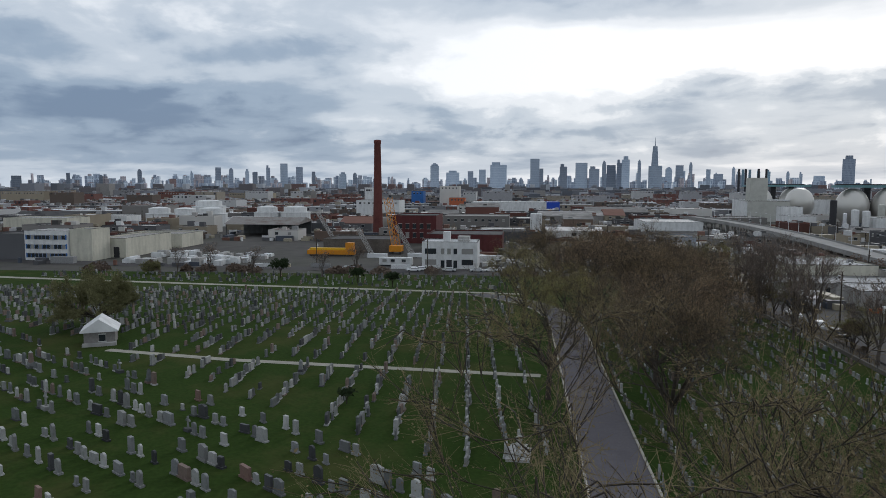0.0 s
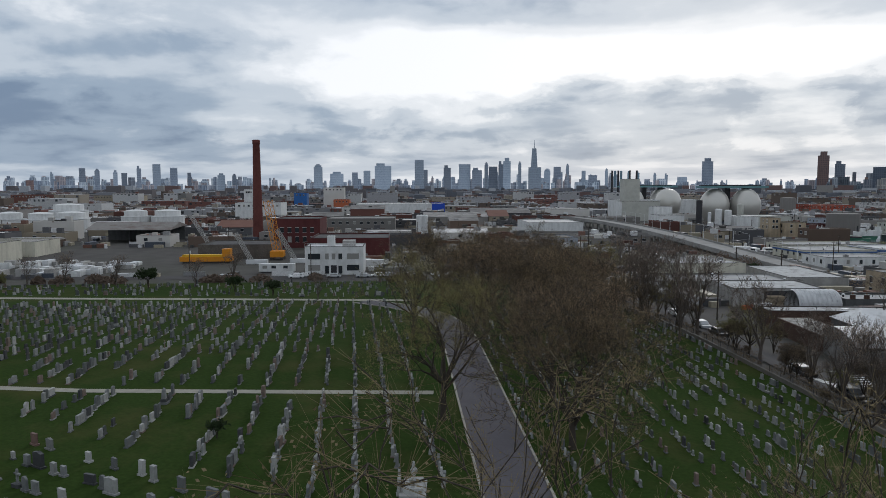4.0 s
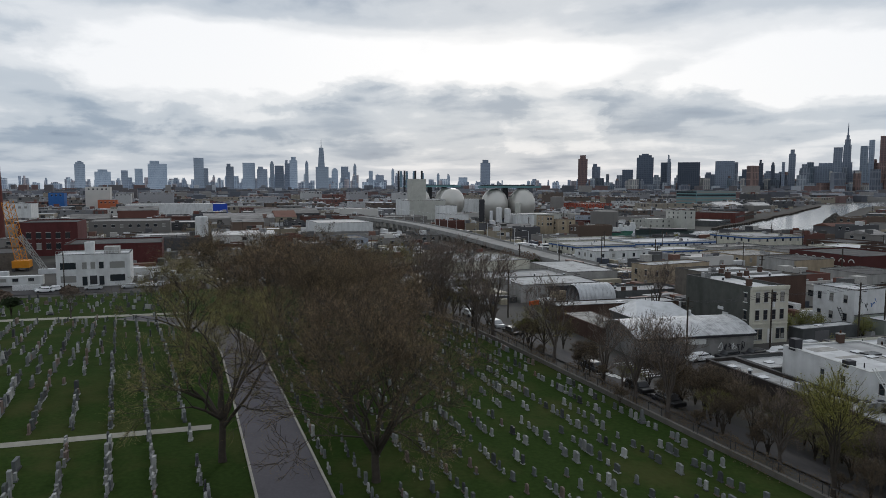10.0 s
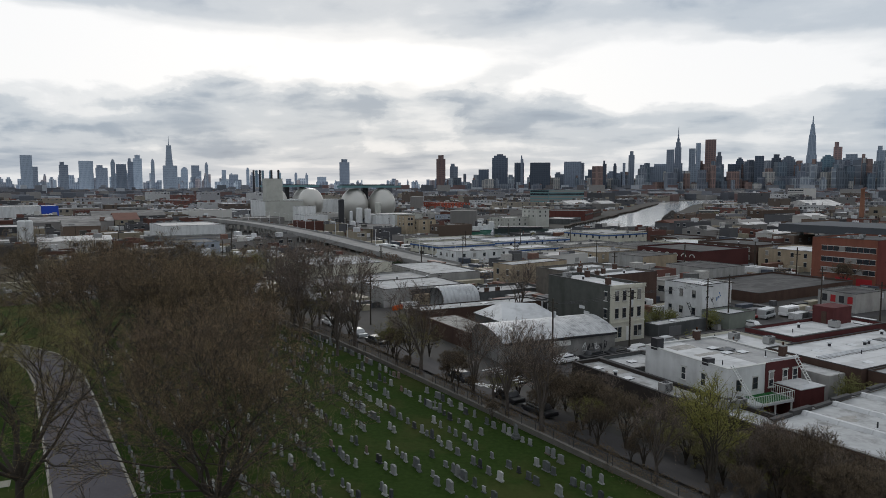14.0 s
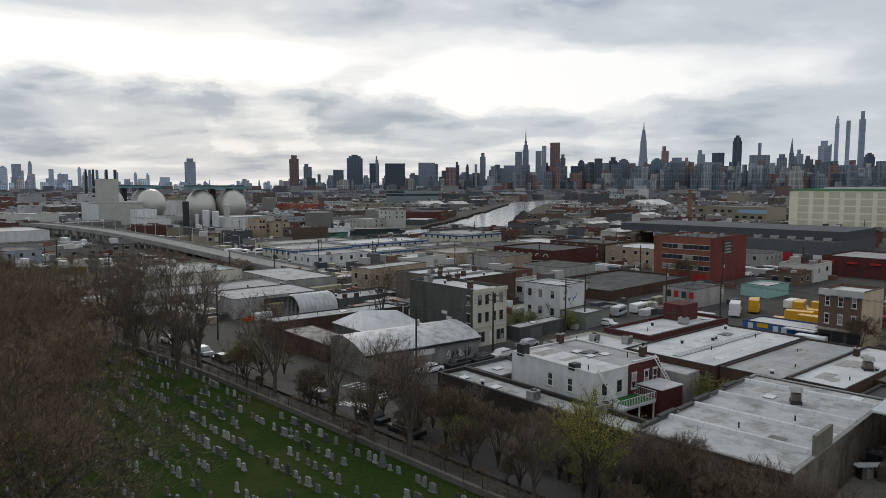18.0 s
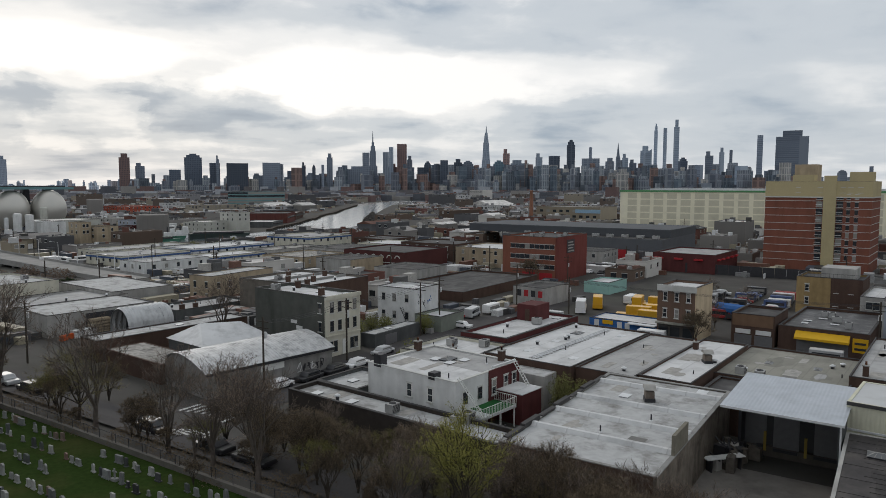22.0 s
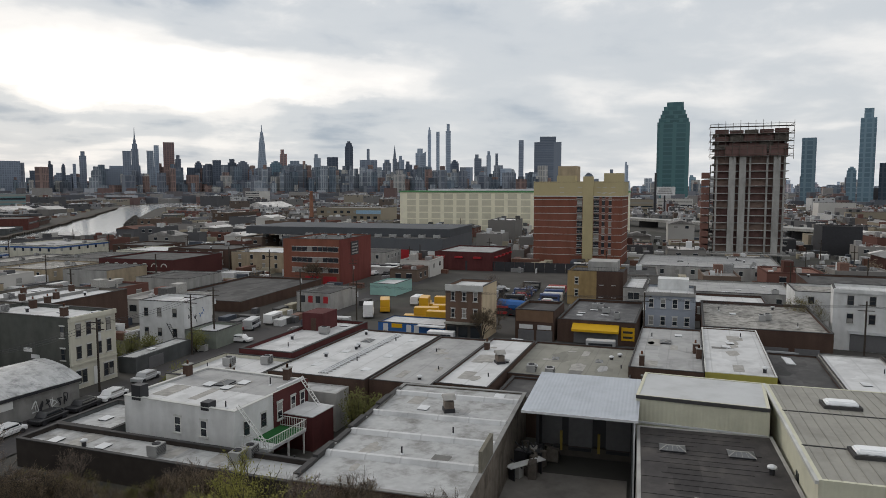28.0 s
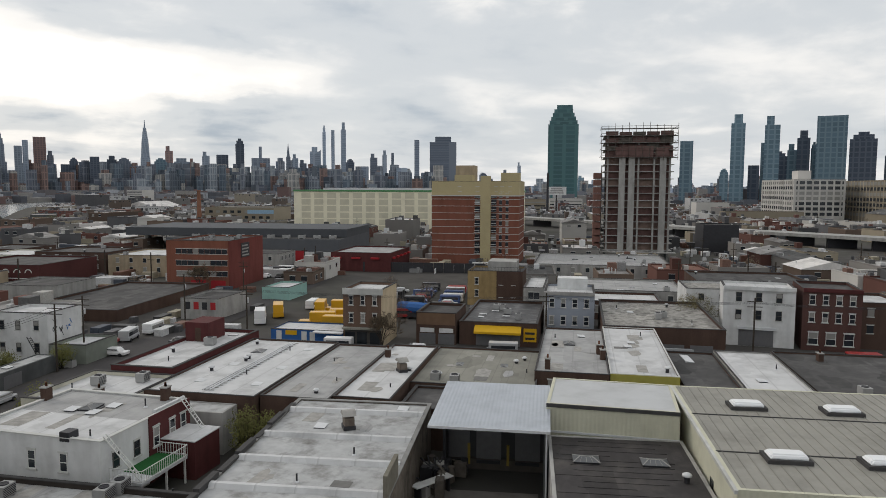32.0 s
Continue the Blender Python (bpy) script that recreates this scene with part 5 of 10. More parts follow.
for u, v, k in ((100.2, 116, "stack"), (102.5, 118.5, "hatch"), (104, 113.6, "hatch"), (101.4, 124, "vent"), (104.4, 126, "stack"), (100.4, 127.6, "ac")):
    roof_unit(k, u, v, 6.55, 0)
ob, w, d, h = block("row_house", "flat-roofed row with a grey-brown flank behind the corner house", "house", 117.5, 137.0, 136.0, 158.0, 4.6, mat("grey_brown_render", (0.14, 0.125, 0.108), 0.9, 0.3, 1.0, dark=(0.07, 0.062, 0.052), stain=0.7, stain_scale=0.4, streak=0.3), ROOF_W, sides={"v0": BRICK_B})
for y in (-4.2, 2.6):
    simple_box("party_wall", -w / 2 + 0.3, w / 2 - 0.3, y - 0.15, y + 0.15, h - 0.45, h + 0.1, COPING_G, ob)
for u, v, k in ((120, 139, "stack"), (125, 142, "stack"), (130, 140, "vent"), (134, 147, "stack"), (122, 150, "ac"), (128, 153, "stack"), (121.5, 146.4, "stack"), (132, 154, "hatch")):
    roof_unit(k, u, v, 4.15, 0)
ob, w, d, h = block("town_house", "white two-storey house with blue wall lettering", "house", 124.5, 133.0, 113.5, 123.0, 4.8, WHITE, ROOF_W, group="houses", sides={"v0": WHITE})
windows(ob, w, d, "u0", [-2.8, 0.4, 3.2], [2.0, 5.6], (0.85, 1.5), FRAME_D)
rng_g = random.Random(12)
for i in range(7):
    bm = bmesh.new()
    x, z = -3.0 + i * 0.8, h - 2.7
    for k in range(5):
        q = (x + rng_g.uniform(-0.35, 0.6), z + rng_g.uniform(-0.75, 0.75))
        tube(bm, (x, 0, z), (q[0], 0, q[1]), 0.055, 0.055, 4)
        x, z = q
    part("painted_stroke", bm, STEEL_D if i < 4 else BLUE_P, ob, m=Matrix.Translation((0, -d / 2 - 0.01, 0)))
ladder(ob, (-w / 2 - 0.6, -4.2, 0.3), (-w / 2 - 0.3, -1.6, 4.6), 0.7, STEEL_D)
block("workshop", "grey-green low shop with a pale roof", "workshop", 124.5, 133.0, 107.0, 113.3, -0.2, mat("sage_render", (0.2, 0.22, 0.19), 0.85, 0.2, 1.0), ROOF_W)
for v in (108.5, 110.5, 112):
    roof_unit("ac", 122.6, v, gz(122, v), 90)

# gabled corrugated garage with wall painting
TAKEN.append((70, 95, 106, 124))
GARAGE_W = mat("garage_render", (0.25, 0.245, 0.235), 0.88, 0.2, 1.0, dark=(0.11, 0.105, 0.1), stain=0.7, stain_scale=0.35, streak=0.4)
ob = thing("garage", place(82.3, 114.5, -3.6, -8.0), "grey-walled garage with a bowed corrugated roof", "garage")
GARAGE_LINE = [(-6.8, 3.9), (-5.2, 4.55), (-3.4, 5.1), (-1.5, 5.45), (0, 5.6), (1.6, 5.4), (3.2, 4.9), (4.6, 4.2)]
simple_box("wall", -10.9, 10.9, -6.8, -6.5, 0, 3.86, GARAGE_W, ob)
simple_box("wall", -10.9, 10.9, 4.3, 4.6, 0, 4.1, GARAGE_W, ob)
for x in (-10.9, 10.6):
    bm = bmesh.new()
    line = [(-6.5, 0)] + [(max(-6.5, min(4.3, y)), z - 0.05) for y, z in GARAGE_LINE] + [(4.3, 0)]
    a = [bm.verts.new((x, y, z)) for y, z in line]
    b = [bm.verts.new((x + 0.3, y, z)) for y, z in line]
    bm.faces.new(a)
    bm.faces.new(b[::-1])
    for i in range(len(line)):
        k = (i + 1) % len(line)
        bm.faces.new((a[i], b[i], b[k], a[k]))
    part("gable", bm, GARAGE_W, ob)
rng_g = random.Random(44)
for i in range(18):
    bm = bmesh.new()
    x0, x1 = -11.2 + i * 1.245, -11.2 + i * 1.245 + 1.27
    lift = rng_g.uniform(0, 0.05)
    rows_of = [[bm.verts.new((x, y, z + lift + thick)) for x in (x0, x1)] for thick in (0.0, 0.05) for y, z in [(-7.15, 3.76)] + GARAGE_LINE[1:]]
    n = len(GARAGE_LINE)
    for k in range(n - 1):
        a, b, c, e = rows_of[k], rows_of[k + 1], rows_of[n + k], rows_of[n + k + 1]
        for f in ((a[0], b[0], b[1], a[1]), (c[0], c[1], e[1], e[0]), (a[0], c[0], e[0], b[0]), (a[1], b[1], e[1], c[1])):
            bm.faces.new(f)
    bm.faces.new((rows_of[0][0], rows_of[0][1], rows_of[n][1], rows_of[n][0]))
    part("roof_sheet", bm, CORR, ob, "weathered silver corrugated sheet")
simple_box("fascia_board", -11.0, 11.0, -7.2, -7.12, 3.4, 3.75, STEEL_D, ob)
simple_box("shutter", -7.4, -3.2, -6.86, -6.8, 0.1, 3.0, SHUTTER, ob)
simple_box("strip_window", -2.2, 1.8, -6.86, -6.8, 2.3, 3.2, FRAME_W, ob)
for i in range(6):
    bm = bmesh.new()
    x, z = 4.6 + i * 0.85, 1.9
    for k in range(6):
        q = (4.6 + i * 0.85 + rng_g.uniform(-0.5, 0.5), 1.7 + rng_g.uniform(-0.8, 0.8))
        tube(bm, (x, 0, z), (q[0], 0, q[1]), 0.07, 0.07, 4)
        x, z = q
    part("painted_stroke", bm, STEEL_D if i % 3 else WHITE, ob, m=Matrix.Translation((0, -6.81, 0)))

# hipped shed, lean-to, brick shed, barrel-vaulted shed and flat building behind
SHEET_P = mat("galvanised_sheet", (0.5, 0.51, 0.52), 0.5, 0.15, 0.6, metal=0.25, stain=0.6, stain_scale=0.4)
ob, w, d, h = block("shed", "low shed with a pale hipped metal roof", "shed", 79.2, 91.0, 119.6, 130.0, 0.9, DGREY, ROOF_D, parapet=0.05, turn=-6.0)
bm = bmesh.new()
vs = [bm.verts.new(p) for p in ((-w / 2 - 0.3, -d / 2 - 0.3, h), (w / 2 + 0.3, -d / 2 - 0.3, h), (w / 2 + 0.3, d / 2 + 0.3, h), (-w / 2 - 0.3, d / 2 + 0.3, h), (-2.6, 1.2, h + 2.4), (4.0, -0.5, h + 2.0))]
for f in ((0, 1, 5, 4), (1, 2, 5), (2, 3, 4, 5), (3, 0, 4), (3, 2, 1, 0)):
    bm.faces.new([vs[i] for i in f])
part("hip_roof", bm, SHEET_P, ob)
ob, w, d, h = block("shed", "brown-walled lean-to with a mottled sheet roof", "shed", 72.0, 78.4, 120.4, 136.4, -0.3, BRICK_B, ROOF_M, parapet=0.05, turn=-4.0)
ob, w, d, h = block("shed", "long brown brick shed with a flat grey roof", "shed", 73.6, 102.6, 139.2, 145.0, 0.2, BRICK_B, ROOF_S, parapet=0.12, turn=-6.0)
for u, v, k in ((84, 142, "pipe"), (96, 141, "pipe"), (90, 142, "hatch")):
    roof_unit(k, u, v, 0.08, 0)
ob = thing("barrel_shed", place(94.0, 159.6, -3.9, -4.0), "silver barrel-vaulted steel shed with ribs", "shed")
TAKEN.append((88, 101, 154, 164.5))
for i in range(9):
    bm = bmesh.new()
    x0, x1 = -4.9 + i * 1.08, -4.9 + i * 1.08 + 1.06
    pts = [(-3.7 * math.cos(math.pi * k / 12), 1.9 + 3.5 * math.sin(math.pi * k / 12)) for k in range(13)]
    pts = [(-3.7, 0)] + pts + [(3.7, 0)]
    ring = [[bm.verts.new((x, y * f, z * f)) for y, z in pts] for x, f in ((x0, 0.975), ((x0 + x1) / 2, 1.03), (x1, 0.975))]
    for a, b in zip(ring, ring[1:]):
        for k in range(len(pts) - 1):
            bm.faces.new((a[k], b[k], b[k + 1], a[k + 1])[::-1])
    part("vault_panel", bm, SHEET_P, ob)
bm = bmesh.new()
bm.faces.new([bm.verts.new((4.7, y * 0.97, z * 0.97)) for y, z in pts])
part("end_wall", bm, DGREY, ob)
ob, w, d, h = block("warehouse", "grey-walled low warehouse with a pale flat roof and open bay", "warehouse", 79.2, 101.0, 166.0, 181.0, 0.8, GREYW, ROOF_S, parapet=0.12, turn=-4.0)
# flat dark panel on the wall stands in for the bay's shaded depth
simple_box("bay_opening", -3.6, 3.6, -d / 2 - 0.06, -d / 2, 0.1, h - 0.5, STEEL_D, ob, "dark panel for the shaded depth of a bay")
for k in range(5):
    simple_box("timber_bundle", -3.2, 0.6 + 0.3 * (k % 2), -d / 2 - 1.6, -d / 2 - 0.06, 0.1 + k * 0.62, 0.55 + k * 0.62, TAN, ob)
block("warehouse", "low flat-roofed store with a dark parapet edge", "warehouse", 102.6, 122.0, 159.6, 170.0, -1.0, DGREY, ROOF_G, turn=-4.0)
for u, v, k in ((105, 162, "stack"), (108, 161.4, "stack"), (112, 165, "pipe"), (117, 164, "ac"), (106, 167, "vent")):
    roof_unit(k, u, v, -1.45, 0)
ob, w, d, h = block("warehouse", "pale concrete two-storey building with small windows", "warehouse", 123.0, 145.5, 176.6, 184.4, 3.0, TAN, ROOF_S, parapet=0.2, turn=6.0)
windows(ob, w, d, "u0", [-2, 2], [1.2, 4.2], (0.9, 1.5), FRAME_D)
windows(ob, w, d, "v0", [-9, -5], [4.0], (0.9, 1.4), FRAME_D)
block("warehouse", "long low brown-fronted warehouse with a pale roof", "warehouse", 104.5, 120.5, 186.0, 214.0, 0.6, GREYW, ROOF_S, parapet=0.12, turn=-4.0)
block("warehouse", "cream two-storey warehouse with a flat roof", "warehouse", 76.0, 100.0, 203.0, 228.0, 2.8, CREAM, ROOF_S)
for _ in range(7):
    roof_unit(rng.choice(("vent", "hatch", "ac", "ac")), rng.uniform(78, 98), rng.uniform(205, 226), 2.35, 0)
ob = thing("road_barrier", place(80.3, 162.6, None, 20), "orange plastic road barrier in a yard", "barrier")
simple_box("barrier", -1.8, 1.8, -0.3, 0.3, 0, 1.0, mat("orange_plastic", (0.5, 0.09, 0.02), 0.6, 0.1, 1.0), ob)

# white office beyond the burial ground
ob, w, d, h = block("office", "white two-storey office with dark strip windows", "office", -32.5, -13.2, 238.0, 252.0, 5.2, WHITE, ROOF_W)
windows(ob, w, d, "v0", [-6.6, 6.2], [1.6, 5.4], (4.0, 1.9), FRAME_D)
windows(ob, w, d, "v0", [-2.4, -0.2, 2.0], [5.4], (1.2, 1.9), FRAME_D)
windows(ob, w, d, "v0", [-2.4, 2.0], [0.6], (1.3, 2.6), FRAME_D)
simple_box("door", -1.1, 0.8, -d / 2 - 0.06, -d / 2, 0.2, 3.4, STEEL_D, ob)
simple_box("roof_tank", -2.6, -0.2, -3, 0, h - 0.45, h + 3.2, WHITE, ob)
simple_box("penthouse", 2.4, 6.5, -2, 3, h - 0.45, h + 1.6, GREYW, ob)
picket_rail("roof_railing", ob, -w / 2, w / 2, -d / 2 + 0.1, -d / 2 + 0.1, h + 0.1, 0.9, STEEL_W, 24)

# low shed beside the corner house, where the street bends
ob, w, d, h = block("shed", "low dark shed with a grey sheet roof", "shed", 107.0, 121.0, 109.6, 112.8, -0.9, DGREY, ROOF_S, parapet=0.1)
simple_box("shutter", -4, -0.5, -d / 2 - 0.05, -d / 2, 0.1, 2.0, SHUTTER, ob)
roof_unit("hatch", 113, 111.4, -1.0, 0)

# tar seams, mended patches and puddle stains lying on the near roofs
rng_p = random.Random(31)
TAR = mat("tar_seam", (0.16, 0.157, 0.15), 0.8, 0.3, 2.0)
DIRT = mat("roof_dirt", (0.33, 0.32, 0.30), 0.9, 0.35, 1.5, dark=(0.2, 0.195, 0.185), stain=0.7, stain_scale=0.9)
for name, u0, u1, v0, v1, z in (("large_workshop", 67.5, 94.5, 48.2, 61.4, 1.88), ("row_house", 79, 90, 74.5, 87.5, 2.88), ("low_shop", 73.8, 77.6, 63, 96, -0.84), ("workshop", 97, 121.5, 58.4, 65.2, 1.71), ("workshop", 97, 121.5, 51.5, 57.2, 1.81),
                                ("workshop", 105.5, 122.5, 36.2, 50.2, 1.31), ("workshop", 108.5, 134, 27, 34.8, 2.41), ("workshop", 108.5, 135.5, 18.6, 25.6, 2.46)):
    for i in range(7):
        w_, d_ = rng_p.uniform(0.5, 2.4), rng_p.uniform(0.3, 1.1)
        u, v = rng_p.uniform(u0 + 2.5, u1 - 2.5), rng_p.uniform(v0 + 1.2, v1 - 1.2)
        n = 10
        bm = bmesh.new()
        pts = [(w_ * math.cos(6.283 * k / n) * rng_p.uniform(0.6, 1.1), d_ * math.sin(6.283 * k / n) * rng_p.uniform(0.6, 1.1)) for k in range(n)] if i % 3 else [(-w_, -d_), (w_, -d_), (w_, d_), (-w_, d_)]
        lo, hi = [bm.verts.new((x, y, 0)) for x, y in pts], [bm.verts.new((x, y, 0.012)) for x, y in pts]
        bm.faces.new(hi)
        for k in range(len(pts)):
            bm.faces.new((lo[k], lo[(k + 1) % len(pts)], hi[(k + 1) % len(pts)], hi[k]))
        single("roof_patch", bm, rng_p.choice((DIRT, DIRT, ROOF_G)) if i % 3 else (DIRT if i % 2 else TAR if w_ < 1.0 else DIRT), place(u, v, z + 0.003 * (i % 4), -4), "dull mended patch on a flat roof", "roof patch", "roof patches")

# ---- the burial ground ----
rng_g = random.Random(21)


def slab(bm, w, t, h, shape):
    """A headstone standing on z = 0, thin along y, over a low plinth."""
    if shape == "round":
        n = 7
        prof = [(-w / 2, 0.1), (-w / 2, h - w / 2 * 0.7)] + [(-w / 2 * math.cos(math.pi * i / n), h - w / 2 * 0.7 + w / 2 * 0.7 * math.sin(math.pi * i / n)) for i in range(1, n)] + [(w / 2, h - w / 2 * 0.7), (w / 2, 0.1)]
    elif shape == "peak":
        prof = [(-w / 2, 0.1), (-w / 2, h * 0.86), (0, h), (w / 2, h * 0.86), (w / 2, 0.1)]
    elif shape == "serp":
        prof = [(-w / 2, 0.1), (-w / 2, h * 0.9), (-w * 0.25, h * 0.93), (0, h), (w * 0.25, h * 0.93), (w / 2, h * 0.9), (w / 2, 0.1)]
    else:
        prof = [(-w / 2, 0.1), (-w / 2, h), (w / 2, h), (w / 2, 0.1)]
    f = [bm.verts.new((x, -t / 2, z)) for x, z in prof]
    b = [bm.verts.new((x, t / 2, z)) for x, z in prof]
    bm.faces.new(f)
    bm.faces.new(b[::-1])
    for i in range(len(prof) - 1):
        bm.faces.new((f[i], b[i], b[i + 1], f[i + 1])[::-1])
    quad_box(bm, -w / 2 - 0.12, w / 2 + 0.12, -t / 2 - 0.1, t / 2 + 0.1, -0.12, 0.16)


def obelisk(bm, w, h):
    quad_box(bm, -w * 0.6, w * 0.6, -w * 0.6, w * 0.6, -0.12, 0.35)
    quad_box(bm, -w * 0.45, w * 0.45, -w * 0.45, w * 0.45, 0.35, 0.8)
    vs = quad_box(bm, -w * 0.33, w * 0.33, -w * 0.33, w * 0.33, 0.8, h * 0.88)
    for p in vs[4:]:
        p.co.x *= 0.7
        p.co.y *= 0.7
    vs = quad_box(bm, -w * 0.23, w * 0.23, -w * 0.23, w * 0.23, h * 0.88, h)
    for p in vs[4:]:
        p.co.x *= 0.05
        p.co.y *= 0.05


def cross(bm, w, h):
    quad_box(bm, -w * 0.6, w * 0.6, -w * 0.4, w * 0.4, -0.12, 0.4)
    quad_box(bm, -0.11, 0.11, -0.09, 0.09, 0.4, h)
    quad_box(bm, -w / 2, -0.11, -0.09, 0.09, h * 0.68, h * 0.68 + 0.2)
    quad_box(bm, 0.11, w / 2, -0.09, 0.09, h * 0.68, h * 0.68 + 0.2)


STONE_KINDS = [("round", 0.75, 0.22, 1.35), ("flat", 0.85, 0.26, 1.2), ("peak", 0.7, 0.26, 1.6), ("serp", 1.0, 0.28, 1.25), ("flat", 1.5, 0.35, 1.15), ("round", 0.95, 0.26, 1.6),
               ("flat", 0.6, 0.3, 1.0), ("serp", 1.3, 0.34, 1.5), ("obelisk", 0.95, 0, 2.5), ("cross", 0.9, 0, 1.9), ("flat", 0.7, 0.4, 1.7)]
STONE_WEIGHTS = [8, 11, 3, 8, 3, 5, 7, 3, 0.5, 0.4, 4]
STONE_WORDS = {"round": "round-topped", "flat": "square-topped", "peak": "gable-topped", "serp": "curved-top", "obelisk": "obelisk", "cross": "cross-shaped"}
STONE_LOOK = ["pale grey granite", "mid-grey granite", "weathered white marble", "polished black granite", "reddish granite"]
STONE_MESH = {}


def shape_into(bm, kind):
    shape, w, t, h = STONE_KINDS[kind]
    if shape == "obelisk":
        obelisk(bm, w, h)
    elif shape == "cross":
        cross(bm, w, h)
    else:
        slab(bm, w, t, h, shape)


def headstone(u, v, turn, kind, look_of, size):
    key = (kind, look_of)
    if key not in STONE_MESH:
        bm = bmesh.new()
        shape_into(bm, kind)
        STONE_MESH[key] = mesh_of("headstone", bm, STONE[look_of])
    ob = new("headstone", STONE_MESH[key])
    ob.matrix_world = place(u, v, gz(u, v) + 0.02, turn) @ Matrix.Rotation(radians(rng_g.gauss(0, 1.5)), 4, "X") @ Matrix.Diagonal((size, size, size, 1))
    tagged(ob, "%s %s headstone standing on the grass" % (STONE_LOOK[look_of], STONE_WORDS[STONE_KINDS[kind][0]]), "headstone", "rows of headstones")


rest = {"v": [], "f": []}


def headstone_far(u, v, turn, kind, size):
    """The same shapes, joined: rows too many to count."""
    key = ("far", kind)
    if key not in STONE_MESH:
        bm = bmesh.new()
        shape_into(bm, kind)
        bm.verts.index_update()
        # plinth and slab are one island
        STONE_MESH[key] = ([tuple(p.co) for p in bm.verts], [tuple(q.index for q in f.verts) for f in bm.faces])
        bm.free()
    pts, faces = STONE_MESH[key]
    m = Matrix.Translation((u, v, gz(u, v))) @ Matrix.Rotation(radians(turn), 4, "Z") @ Matrix.Diagonal((size, size, size, 1))
    n = len(rest["v"])
    rest["v"] += [tuple(m @ Vector(p)) for p in pts]
    rest["f"] += [tuple(i + n for i in f) for f in faces]


def row_points():
    """Every grave of the plan: u, v, turn, section."""
    pts = []
    # long columns beside the drive, on both sides of the narrow path
    for k in range(-2, 36):
        u0 = -6.2 - 3.65 * k
        v = 52.0
        while v < 172:
            v += rng_g.choice((0.95, 1.05, 1.2, 1.4, 2.6)) if v < 112 else rng_g.choice((1.6, 2.0, 2.6, 3.4))
            u = u0 - 0.072 * (v - 92.6)
            if u > 3.2 or v + 0.64 * (u + 30) < 76 or 89.5 - 0.075 * u < v < 92.8 - 0.075 * u:
                continue
            if math.hypot(u + 65, v - 103) < 6.5 or math.hypot(u - 4.2, v - 80.3) < 1.5:
                continue
            gap = 0.5 * math.sin(k * 2.7 + v * 0.13) + 0.5 * math.sin(v * 0.31 + k * 1.3)
            if gap < (-0.8 if k < 5 else -0.42 if v < 112 else -1.2):
                continue
            pts.append((u + rng_g.gauss(0, 0.12), v, 90 - 4 + rng_g.gauss(0, 3), "columns"))
            if v > 112 and rng_g.random() < 0.35:
                pts.append((u + 1.75 + rng_g.gauss(0, 0.25), v + 0.5, 90 - 4 + rng_g.gauss(0, 4), "columns"))
    # the foreground rows run aslant
    for k in range(0, 16):
        w = 71.4 - 3.8 * k
        u = -150.0
        while u < 3.0:
            u += rng_g.choice((1.1, 1.25, 1.5, 2.1, 3.0))
            v = w - 0.64 * (u + 30)
            if u > 3.0 or v < -20 or v > 150 or math.sin(k * 1.9 + u * 0.21) + 0.6 * math.sin(u * 0.67 + k) < -0.72:
                continue
            if math.hypot(u + 65, v - 101) < 7 or 89 - 0.075 * u < v < 93 - 0.075 * u:
                continue
            pts.append((u, v + rng_g.gauss(0, 0.12), -33 + rng_g.gauss(0, 4), "front"))
    # the section toward the street wall
    for k in range(0, 15):
        v = 30.0
        while v < 205:
            v += rng_g.choice((0.95, 1.1, 1.3, 1.6, 2.6))
            u = 13.2 + 2.4 * k + 0.02 * (v - 90)
            if v > 160 and u < 30 or math.sin(k * 2.3 + v * 0.17) + 0.7 * math.sin(v * 0.47 + k * 1.1) < -0.85:
                continue
            if math.hypot(u - 13.4, v - 71.6) < 1.6:
                continue
            pts.append((u + rng_g.gauss(0, 0.1), v, 90 + rng_g.gauss(0, 3), "street"))
    # crowded plots round the far drive
    for k in range(60):
        for j in range(10):
            u = -150 + 2.55 * k + rng_g.gauss(0, 0.5)
            v = 183 + 3.6 * j - 0.14 * u * (1 if u < 0 else 0) + rng_g.gauss(0, 0.7)
            if u < 2 and v < 216 and rng_g.random() < 0.75 and abs(v - (176 - 0.145 * u)) > 2.6:
                pts.append((u, v, rng_g.choice((0, 90)) + rng_g.gauss(0, 6), "far"))
    return pts


graves = row_points()
# singly where the drift passes nearest: the aslant rows and the ends of the columns, then the street section
near_graves = [g for g in graves if (g[3] == "front" and -52 < g[0] and 46 < g[1] < 80) or (g[3] == "columns" and g[0] > -12 and g[1] < 90) or (g[3] == "street" and 28 < g[0] and 68 < g[1] < 98)]
near_graves = set(rng_g.sample(near_graves, min(300, len(near_graves))))
for g in graves:
    kind = rng_g.choices(range(len(STONE_KINDS)), STONE_WEIGHTS)[0]
    size = rng_g.uniform(0.72, 1.05) * {"front": 1.0, "street": 0.64}.get(g[3], 0.88)
    if g in near_graves:
        headstone(g[0], g[1], g[2], kind, rng_g.choices(range(5), (8, 7, 5, 2.5, 0.8))[0], size)
    else:
        headstone_far(g[0], g[1], g[2], kind, size)
me = bpy.data.meshes.new("headstones")
me.from_pydata(rest["v"], [], rest["f"])
me.materials.append(STONES_MIX)
stones = new("headstones", me)
stones.matrix_world = GRID.copy()
tagged(stones, "countless grey and white headstones in long rows", "headstones", kind="stuff")

